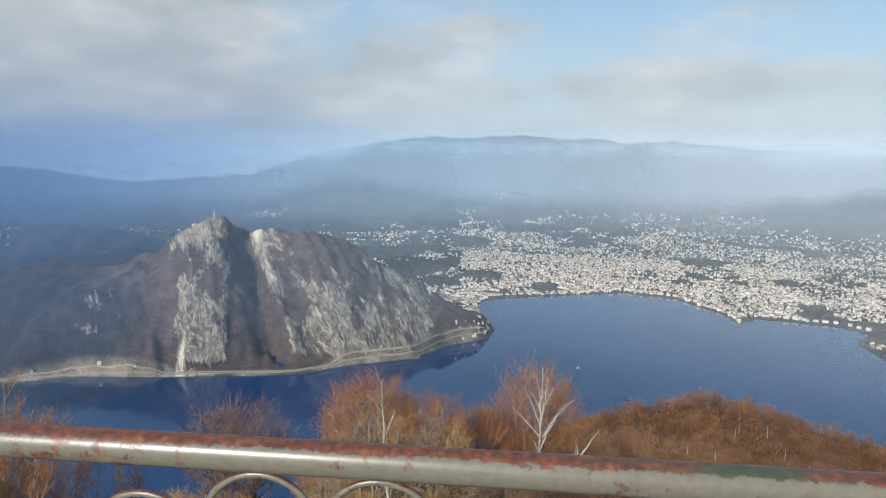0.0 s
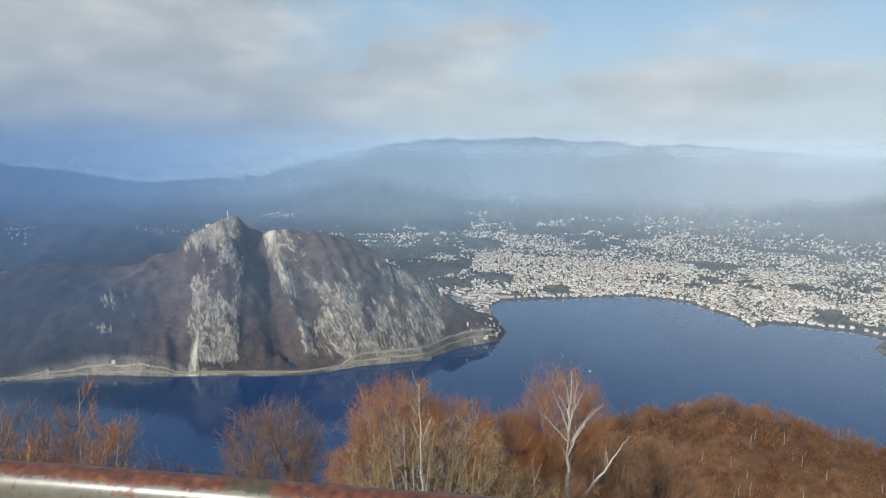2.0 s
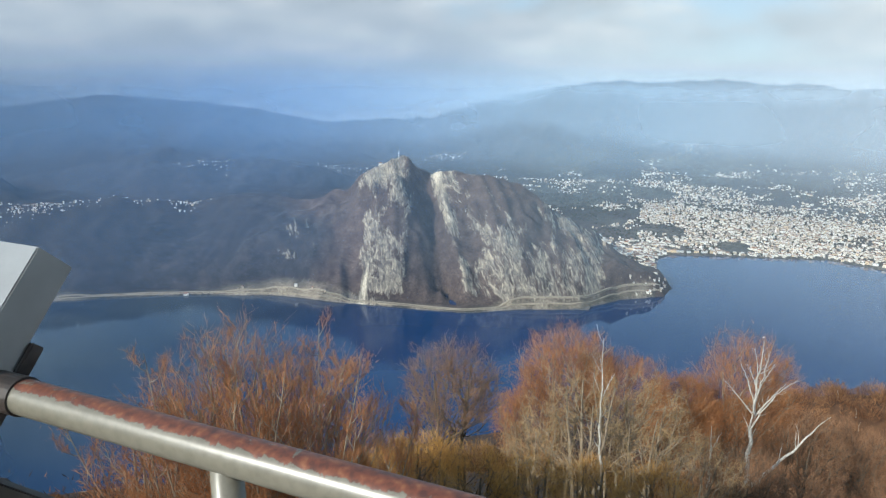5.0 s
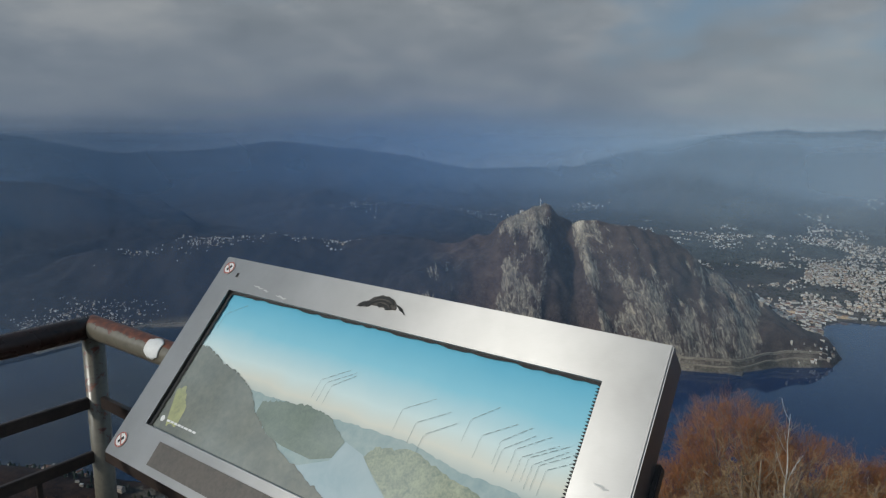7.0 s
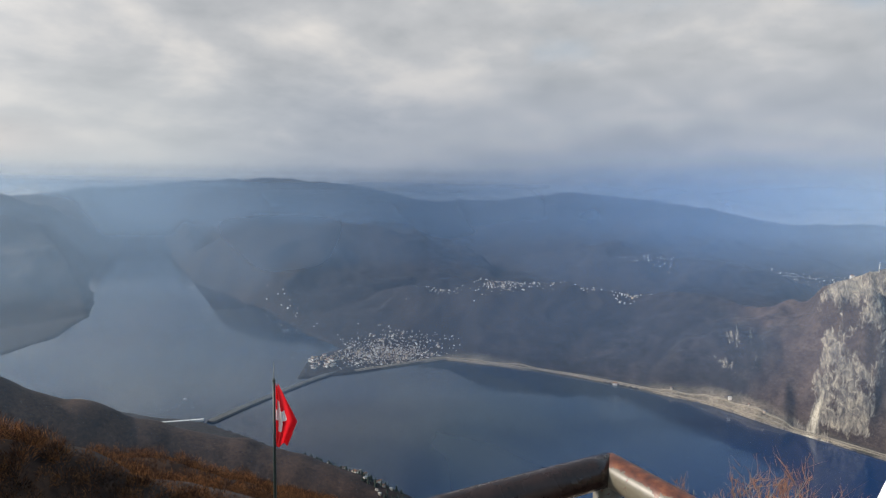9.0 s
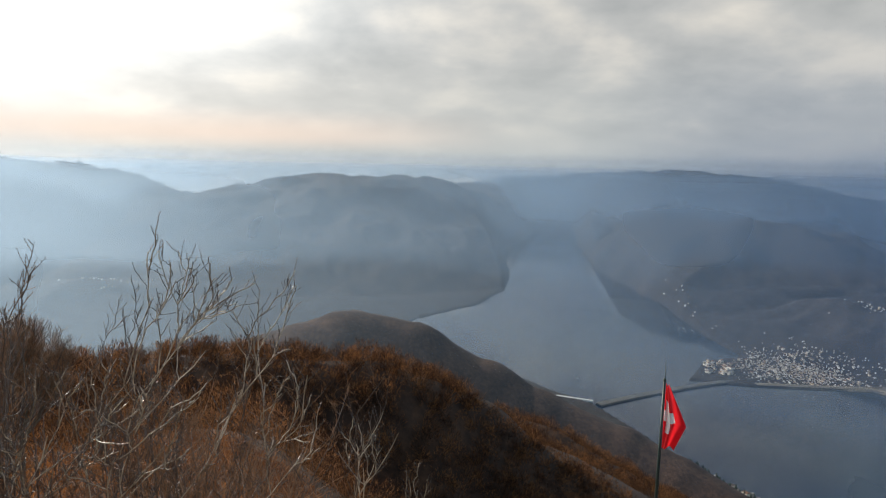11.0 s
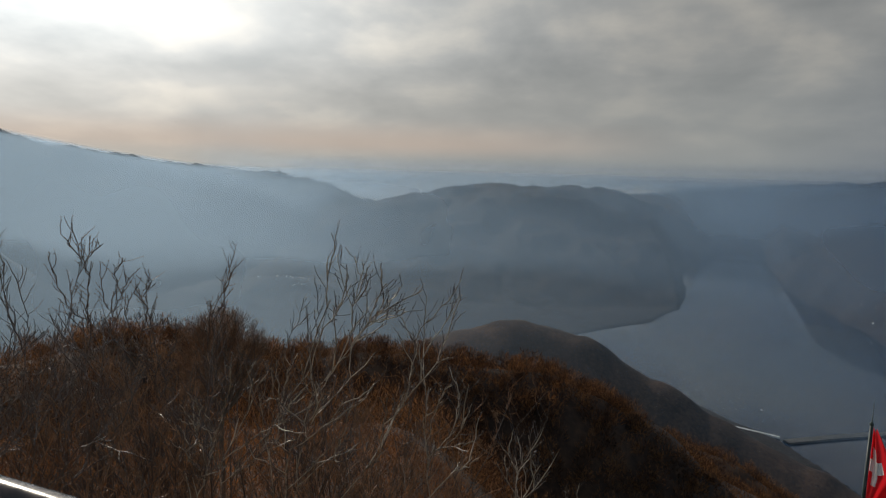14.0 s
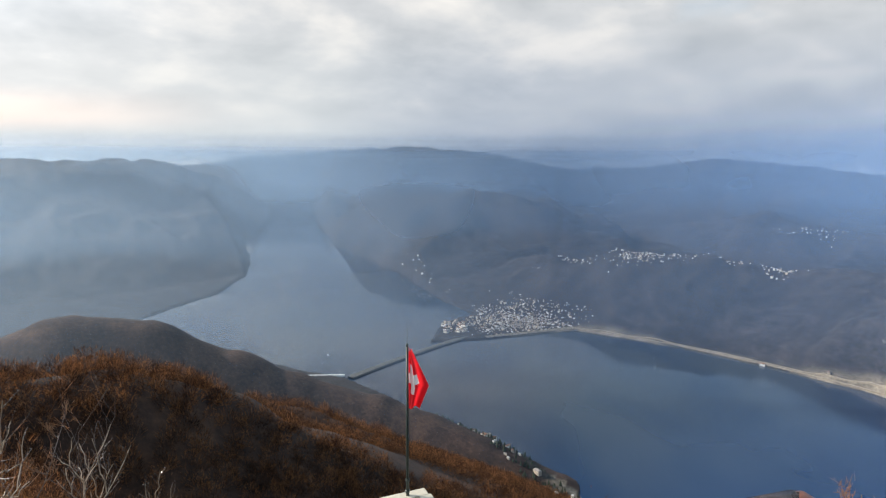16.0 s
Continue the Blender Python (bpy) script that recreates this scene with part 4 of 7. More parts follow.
    # labels of the peaks: unreadable slanted lines with leaders
    ink = mottled("label_ink", (0.20, 0.27, 0.28), (0.27, 0.34, 0.34), 40.0, 0.6, 0.0, 0.0)
    spots = [(0.03, 0.16), (0.419, 0.385), (0.436, 0.392), (0.453, 0.40), (0.642, 0.40), (0.683, 0.443), (0.709, 0.487), (0.789, 0.343), (0.821, 0.401), (0.86, 0.397), (0.868, 0.43), (0.891, 0.412), (0.905, 0.44), (0.919, 0.43), (0.929, 0.455), (0.94, 0.45), (0.954, 0.46)]
    for x, y in spots:
        length = rng.uniform(0.045, 0.062)
        f = 0.0
        while f < 0.95:
            g = min(f + rng.uniform(0.12, 0.3), 1.0)
            a, b = on([(x + length * f, y - 0.10 * f), (x + length * g, y - 0.10 * g)])
            part("peak_label", bar(on_board(*a, base + 0.0014), on_board(*b, base + 0.0014), 0.00065, 0.0003, 0, FACE), ink, board)
            f = g + 0.06
        c, d = on([(x - 0.002, y + 0.005), (x - 0.004, y + 0.12)])
        part("leader_line", bar(on_board(*c, base + 0.0014), on_board(*d, base + 0.0014), 0.00025, 0.0003, 0, FACE), ink, board)
    # perished gasket round the sheet
    for k, (p, q) in enumerate((((s0, t0), (s1, t0)), ((s1, t0), (s1, t1)), ((s0, t1), (s0, t0)))):
        n = 120 if k == 1 else 60
        pts = []
        for i in range(n + 1):
            f = i / n
            pts.append((p[0] + (q[0] - p[0]) * f, p[1] + (q[1] - p[1]) * f))
        ragged = [0.004 + 0.003 * rng.random() if k == 2 else (0.003 + 0.004 * rng.random() if k == 0 else (0.002 if i % 2 else 0.008)) for i in range(n + 1)]
        inner_pts = [((x, y + g) if k == 0 else ((x - g, y) if k == 1 else (x + g + 0.004, y))) for (x, y), g in zip(pts, ragged)]
        bm = bmesh.new()
        a = [bm.verts.new(on_board(x, y, -0.0072)) for x, y in pts]
        b = [bm.verts.new(on_board(x, y, -0.0072)) for x, y in inner_pts]
        for i in range(n):
            bm.faces.new((a[i], a[i + 1], b[i + 1], b[i]))
        for f in bm.faces:
            f.normal_update()
            if f.normal.dot(FACE) < 0:
                f.normal_flip()
        part("gasket", bm, BLACK, board, "black ragged perished gasket")
    # caption plate below the sheet, half-worn emblem above it, two round stickers
    part("caption_plate", plate([on_board(u, v, 0.0016) for u, v in ((0.136, 0.409), (0.80, 0.409), (0.80, 0.455), (0.136, 0.455))], 0.0014, FACE), STRIP, board, "dark bronze caption plate, blank")
    def stroke(pts, w0, n):
        """A flat brush stroke with ragged edges along pts."""
        up, low = [], []
        for k, (x, y) in enumerate(pts):
            (xa, ya), (xb, yb) = pts[max(k - 1, 0)], pts[min(k + 1, len(pts) - 1)]
            ln = math.hypot(xb - xa, yb - ya)
            nx, ny = -(yb - ya) / ln, (xb - xa) / ln
            h = w0 * (0.25 + math.sin(math.pi * (k + 0.4) / len(pts))) * rng.uniform(0.7, 1.25)
            up.append(on_board(x + nx * h, y + ny * h, n))
            low.append(on_board(x - nx * h, y - ny * h, n))
        return plate(up + low[::-1], 0.0006, FACE)
    dome = [(0.478 + 0.030 * math.cos(math.pi * k / 16) * 1.15, 0.041 - 0.024 * math.sin(math.pi * k / 16)) for k in range(17)]
    emblem = part("worn_emblem", plate([on_board(x + rng.uniform(-0.001, 0.001), y + rng.uniform(-0.001, 0.001), 0.0012) for x, y in dome], 0.001, FACE), STRIP, board, "half-worn emblem, bronze dome under black strokes")
    flake = [(-0.031, -0.002), (-0.028, -0.014), (-0.016, -0.024), (0.002, -0.028), (0.019, -0.024), (0.030, -0.012), (0.019, -0.011), (0.028, 0.000), (0.013, 0.004), (0.005, -0.006), (-0.006, 0.001), (-0.014, -0.009)]
    part("black_flake", plate([on_board(0.479 + x * 0.9, 0.042 + y * 0.85, 0.0022) for x, y in wavy(rng, flake + flake[:1], 0.0012, 5)[:-1]], 0.0008, FACE), BLACK, emblem)
    arcs = [(0.030, 0.020, 0.6, 2.6, 0.0012), (0.022, 0.013, 0.3, 2.2, 0.0010)]
    for rx, ry, a0, a1, w0 in arcs:
        pts = [(0.480 + rx * math.cos(a0 + (a1 - a0) * k / 14), 0.046 - ry * math.sin(a0 + (a1 - a0) * k / 14)) for k in range(15)]
        part("black_stroke", stroke(pts, w0, 0.0032), STRIP, emblem)
    for k in range(7):
        x = 0.424 + 0.0042 * k
        part("black_stroke", stroke([(x, 0.050 - 0.0007 * k), (x + 0.004, 0.044 - 0.0008 * k), (x + 0.011, 0.037 - 0.001 * k)], 0.0011 + 0.0005 * (k % 3), 0.0014), BLACK, board)
    for k in range(4):
        part("black_stroke", stroke([(0.508 + 0.004 * k, 0.030 + 0.003 * k), (0.518 + 0.004 * k, 0.033 + 0.003 * k), (0.527 + 0.003 * k, 0.037 + 0.003 * k)], 0.0009, 0.0014), BLACK, board)
    for u, v in ((0.028, 0.028), (0.028, 0.437)):
        ring = []
        bm = bmesh.new()
        for i in range(28):
            a = 2 * math.pi * i / 28
            ring.append([bm.verts.new(on_board(u + r * math.cos(a), v + r * math.sin(a), 0.0014)) for r in (0.0125, 0.0155)])
        for i in range(28):
            j = (i + 1) % 28
            bm.faces.new((ring[i][0], ring[i][1], ring[j][1], ring[j][0]))
        bmesh.ops.recalc_face_normals(bm, faces=bm.faces)
        disc = part("round_sticker", plate([on_board(u + 0.0155 * math.cos(2 * math.pi * i / 28), v + 0.0155 * math.sin(2 * math.pi * i / 28), 0.001) for i in range(28)], 0.0008, FACE), WHITE_TAPE, board, "small round prohibition sticker")
        part("red_ring", bm, RED_PRINT, disc)
        part("slash", bar(on_board(u - 0.009, v - 0.009, 0.0015), on_board(u + 0.009, v + 0.009, 0.0015), 0.0025, 0.0004, 0, FACE), RED_PRINT, disc)
        part("pictogram", bar(on_board(u - 0.004, v + 0.006, 0.0013), on_board(u + 0.005, v - 0.006, 0.0013), 0.006, 0.0004, 0, FACE), BLACK, disc)
    dot = [on_board(*on([(0.030 + 0.007 * math.cos(2 * math.pi * k / 12), 0.93 + 0.02 * math.sin(2 * math.pi * k / 12))])[0], base + 0.0016) for k in range(12)]
    part("printed_mark", plate(dot, 0.0003, FACE), WHITE_TAPE, board, "tiny pale round mark")
    x = 0.048
    while x < 0.15:
        wide_x = rng.uniform(0.006, 0.014)
        a, b = on([(x, 0.93), (x + wide_x, 0.93)])
        part("printed_caption", bar(on_board(*a, base + 0.0016), on_board(*b, base + 0.0016), 0.0042, 0.0003, 0, FACE), WHITE_TAPE, board)
        x += wide_x + 0.003
    for x, y, ln in ((0.135, 0.056, 0.030), (0.168, 0.060, 0.016), (0.21, 0.066, 0.034), (0.955, 0.30, 0.012), (0.948, 0.22, 0.02)):
        part("pale_smear", stroke([(x + ln * k / 6, y + 0.0012 * math.sin(k * 1.9) + 0.004 * k / 6) for k in range(7)], 0.0016, 0.0010), SMEAR, board)
    part("small_mark", bar(on_board(0.066, 0.036, 0.0012), on_board(0.066, 0.046, 0.0012), 0.005, 0.0006, 0, FACE), BLACK, board)
    # supports: clamps on the rail, struts, scrolls
    for u in (0.10, 0.992):
        part("bracket_arm", bar(on_board(u, 0.15, -deep - 0.014), on_board(u, high - 0.01, -deep - 0.014), 0.032, 0.026, 0.002, FACE), DARK_IRON, board)
    for u in (0.12, 1.02):
        uu = 0.429 + u
        part("rail_clamp", tube([on_rail(uu - 0.045), on_rail(uu + 0.045)], 0.0335, 28), DARK_IRON, board, "dark iron clamp round the handrail")
    for u in (0.12, 0.88):
        part("strut", bar(on_board(u, high - 0.04, -deep - 0.02), on_rail(0.429 + u, 0.70, 0.02), 0.025, 0.025, 0.002), DARK_IRON, board)
    part("lower_carrier", bar(on_board(0.02, high - 0.03, -deep - 0.02), on_board(0.98, high - 0.03, -deep - 0.02), 0.03, 0.03, 0.002), DARK_IRON, board)
    part("scroll", spiral(on_rail(1.375, 0.935, 0.03), 0.052, U, 1.5, 0.009), DARK_IRON, board, "black iron scroll", True)
    return board


make_board()

# ---- lower flat roof with the flag ----


def make_flag():
    base = Vector((-3.63, 0.85, 0)) + way(-65.6) * 12.0
    roof_z = EYE - 12.0 * math.tan(radians(31.6)) - 0.4
    corner = Vector((-3.63, 0.85, 0)) + way(-63.9) * 12.25
    left = (Vector((-3.63, 0.85, 0)) + way(-75.5) * 11.55 - corner).normalized()
    right = (Vector((-3.63, 0.85, 0)) + way(-61.7) * 11.2 - corner).normalized()
    top = EYE - 12.25 * math.tan(radians(30.3))
    annex = tagged(empty("flat_roof", corner), "brown felt flat roof with cream coping, below the terrace", "roof")
    q = [corner, corner + left * 5, corner + left * 5 + right * 4, corner + right * 4]
    part("roof_deck", plate([p + Vector((0, 0, roof_z)) for p in q], 2.4, (0, 0, 1)), ROOF_FELT, annex)
    for d, n, other in ((left, 5, right), (right, 4, left)):
        a = corner + other * 0.09
        part("parapet", bar(a + Vector((0, 0, (roof_z + top) / 2 - 0.02)) + d * (0.0 if d is left else 0.19), a + d * n + Vector((0, 0, (roof_z + top) / 2 - 0.02)), 0.18, top - roof_z - 0.05), PARAPET, annex)
        for k in range(3):
            s0, s1 = n * k / 3 + (0.005 if d is left else 0.22 if k == 0 else 0.005), n * (k + 1) / 3 - 0.005
            part("coping", bar(a + d * s0 + Vector((0, 0, top - 0.02)), a + d * s1 + Vector((0, 0, top - 0.02)), 0.26, 0.05, 0.006), PARAPET, annex, "cream metal coping")
    pole = tagged(empty("flagpole", base), "dark green flagpole flying a red and white flag", "flagpole")
    z0, z1 = roof_z, EYE - 12.0 * math.tan(radians(18.3))
    part("mast", tube([base + Vector((0, 0, z)) for z in (z0, (z0 + z1) / 2, z1)], [0.034, 0.03, 0.024], 14), POLE_GREEN, pole, "", True)
    part("finial", tube([base + Vector((0, 0, z1 + dz)) for dz in (-0.01, 0.0, 0.03, 0.05, 0.4)], [0.03, 0.035, 0.03, 0.008, 0.004], 10), POLE_GREEN, pole, "thin pointed finial", True)
    for z in (z0 + 0.7, z0 + 0.95):
        part("mast_collar", tube([base + Vector((0, 0, z)), base + Vector((0, 0, z + 0.05))], 0.045, 14), POLE_GREEN, pole, "", True)
    # hanging cloth: hoist on the mast, fly drooping
    hoist, zt = 1.25, z1 - 0.05
    aside = way(-65.6 + 90)
    grid, nu, nv = {}, 24, 24
    bms = {True: bmesh.new(), False: bmesh.new()}
    for i in range(nu + 1):
        for j in range(nv + 1):
            u, v = i / nu, j / nv
            wide = 0.05 + (0.35 * v / 0.62 if v < 0.62 else 0.35 - 0.50 * (v - 0.62))
            fold = 0.10 * math.sin(u * 8.0 + v * 2.0) * (0.25 + u)
            grid[i, j] = base + aside * (0.03 + wide * u ** 1.5) + way(-65.6) * fold + Vector((0, 0, zt - v * hoist * (1 - 0.05 * u) - 0.05 * u))
    for i in range(nu):
        for j in range(nv):
            u, v = abs((i + 0.5) / nu - 0.5), abs((j + 0.5) / nv - 0.5)
            u = abs((i + 0.5) / nu - 0.36)
            white = (u < 0.11 and v < 0.27) or (v < 0.09 and u < 0.31)
            bm = bms[white]
            bm.faces.new([bm.verts.new(grid[a, b]) for a, b in ((i, j), (i + 1, j), (i + 1, j + 1), (i, j + 1))])
    for white, bm in bms.items():
        bmesh.ops.remove_doubles(bm, verts=bm.verts[:], dist=0.0005)
        part("flag_cross" if white else "flag_cloth", bm, FLAG_WHITE if white else FLAG_RED, pole, "white cross" if white else "red cloth hanging in folds", True)


make_flag()

# ---- vegetation ----


def bark(name, dark, light, scale=6.0, rough=0.9):
    return mottled(name, dark, light, scale, rough, 0.0, 0.4, 5.0, 0.01)


BARK = bark("grey_brown_bark", (0.07, 0.055, 0.04), (0.19, 0.15, 0.11))
RED_TWIG = bark("reddish_twigs", (0.24, 0.095, 0.036), (0.46, 0.205, 0.082), 1.5)
OLIVE_TWIG = bark("pale_gnarled_twigs", (0.26, 0.16, 0.075), (0.56, 0.39, 0.20), 1.5)
BROWN_TWIG = bark("brown_twigs", (0.17, 0.085, 0.045), (0.36, 0.20, 0.11), 1.5)
GOLD_TWIG = bark("golden_dry_leaves", (0.36, 0.17, 0.04), (0.60, 0.34, 0.09), 1.5)
PALE_TWIG = bark("pale_sunlit_twigs", (0.28, 0.22, 0.16), (0.56, 0.48, 0.38), 3.0)
BIRCH = bark("white_birch_bark", (0.34, 0.32, 0.28), (0.74, 0.72, 0.67), 9.0, 0.7)


class Wood:
    """Collects thin tapered branches as one mesh."""

    def __init__(self):
        self.v, self.f = [], []

    def limb(self, path, radii, sides=3):
        start, side = len(self.v), None
        for i, p in enumerate(path):
            d = (path[min(i + 1, len(path) - 1)] - path[max(i - 1, 0)])
            d = d.normalized() if d.length > 1e-9 else Vector((0, 0, 1))
            side = d.orthogonal().normalized() if side is None else side
            side = side - d * side.dot(d)
            side = side.normalized() if side.length > 1e-6 else d.orthogonal().normalized()
            other = d.cross(side)
            for k in range(sides):
                a = 2 * math.pi * k / sides
                q = p + (side * math.cos(a) + other * math.sin(a)) * radii[i]
                self.v.append(q[:])
        for i in range(len(path) - 1):
            for k in range(sides):
                a, b = start + i * sides + k, start + i * sides + (k + 1) % sides
                self.f.append((a, b, b + sides, a + sides))

    def blade(self, p, d, length, width, rng):
        s = d.cross(Vector((rng.uniform(-1, 1), rng.uniform(-1, 1), rng.uniform(-1, 1))))
        s = s.normalized() * width if s.length > 1e-6 else Vector((width, 0, 0))
        i = len(self.v)
        q = p + d * length
        self.v += [(p - s)[:], (p + s)[:], q[:]]
        self.f.append((i, i + 1, i + 2))

    def mesh(self, name, mat):
        return mesh_of(name, self.v, self.f, mat, True)


def bent(rng, p, d, length, steps, wander, rise):
    path = [p.copy()]
    d = d.normalized()
    for _ in range(steps):
        d = (d + Vector((rng.gauss(0, wander), rng.gauss(0, wander), rng.gauss(0, wander) + rise))).normalized()
        path.append(path[-1] + d * (length / steps))
    return path, d


def tree(name, at, height, spread, seed, twig_mat, wood_mat, label, stems=1, twigs=5, lean=0.0, upright=0.10, trunk=None, fine=0.006, category="tree", crown_from=0.25, limbs=13, bough_len=0.42, fuzz=None, splay=0.32):
    rng = random.Random(seed)
    wood, spray, tips = Wood(), Wood(), []
    trunk = trunk or height * 0.014
    for s in range(stems):
        a = 2 * math.pi * (s + rng.random() * 0.6) / max(stems, 1)
        tilt = (0.03 if stems == 1 else splay) * rng.uniform(0.6, 1.3)
        d = Vector((math.cos(a) * tilt + lean, math.sin(a) * tilt, 1))
        hs = height * (1 if stems == 1 else rng.uniform(0.72, 1.0))
        path, _ = bent(rng, Vector((math.cos(a), math.sin(a), 0)) * (0.0 if stems == 1 else 0.12), d, hs, 10, 0.06, 0.05)
        path[0].z -= 0.6
        rad = [trunk * (1 - 0.9 * i / 10) * (1.0 if stems == 1 else 0.7) + fine for i in range(11)]
        wood.limb(path, rad, 7)
        for b in range(limbs):
            f = crown_from + (0.98 - crown_from) * (b + rng.random()) / limbs
            k = min(int(f * 10), 9)
            p = path[k].lerp(path[k + 1], f * 10 - k)
            a2 = rng.uniform(0, 2 * math.pi)
            out = Vector((math.cos(a2), math.sin(a2), rng.uniform(0.35, 0.95)))
            ln = height * bough_len * spread * (1.15 - 0.75 * f) * rng.uniform(0.7, 1.2)
            bough, _ = bent(rng, p, out, ln, 6, 0.10, upright)
            r0 = max(trunk * (1 - f) * 0.55, fine * 1.8)
            wood.limb(bough, [r0 * (1 - 0.8 * i / 6) + fine * 0.7 for i in range(7)], 5)
            for c in range(8):
                g = 0.2 + 0.8 * (c + rng.random()) / 8
                kk = min(int(g * 6), 5)
                p2 = bough[kk].lerp(bough[kk + 1], min(g * 6 - kk, 1))
                dd = (bough[kk + 1] - bough[kk]).normalized() + Vector((rng.gauss(0, 0.55), rng.gauss(0, 0.55), rng.gauss(0.15, 0.4)))
                l2 = ln * rng.uniform(0.28, 0.5)
                sub, sd = bent(rng, p2, dd, l2, 4, 0.14, upright * 1.2)
                spray.limb(sub, [fine * 1.25, fine * 1.1, fine, fine * 0.9, fine * 0.6], 3)
                tips.append((sub[2], sd))
                tips.append((sub[4], sd))
                for e in range(twigs):
                    g2 = 0.15 + 0.85 * rng.random()
                    k3 = min(int(g2 * 4), 3)
                    p3 = sub[k3].lerp(sub[k3 + 1], g2 * 4 - k3)
                    d3 = (sd + Vector((rng.gauss(0, 0.6), rng.gauss(0, 0.6), rng.gauss(0.25, 0.45)))).normalized()
                    l3 = l2 * rng.uniform(0.3, 0.6)
                    tw, d4 = bent(rng, p3, d3, l3, 2, 0.12, 0.05)
                    spray.blade(tw[0], (tw[2] - tw[0]).normalized(), l3, fine * 0.75, rng)
                    for q in range(3):
                        p4 = tw[0].lerp(tw[2], rng.uniform(0.2, 1))
                        d5 = (d4 + Vector((rng.gauss(0, 0.7), rng.gauss(0, 0.7), rng.gauss(0.1, 0.5)))).normalized()
                        spray.blade(p4, d5, l3 * rng.uniform(0.3, 0.6), fine * 0.7, rng)
    if fuzz:
        count, ln, width = fuzz
        for _ in range(count):
            p, sd = tips[rng.randrange(len(tips))]
            q = p + Vector((rng.gauss(0, 0.5), rng.gauss(0, 0.5), rng.gauss(0, 0.45))) * ln
            dd = (sd * 0.8 + Vector((rng.gauss(0, 0.5), rng.gauss(0, 0.5), 0.35 + rng.gauss(0, 0.4)))).normalized()
            spray.blade(q, dd, ln * rng.uniform(0.6, 1.3), width, rng)
    root = tagged(empty(name, at), label, category)
    for pname, w, mat in (("trunk", wood, wood_mat), ("crown", spray, twig_mat)):
        ob = new(pname, w.mesh(pname, mat))
        ob.parent = root
    return root


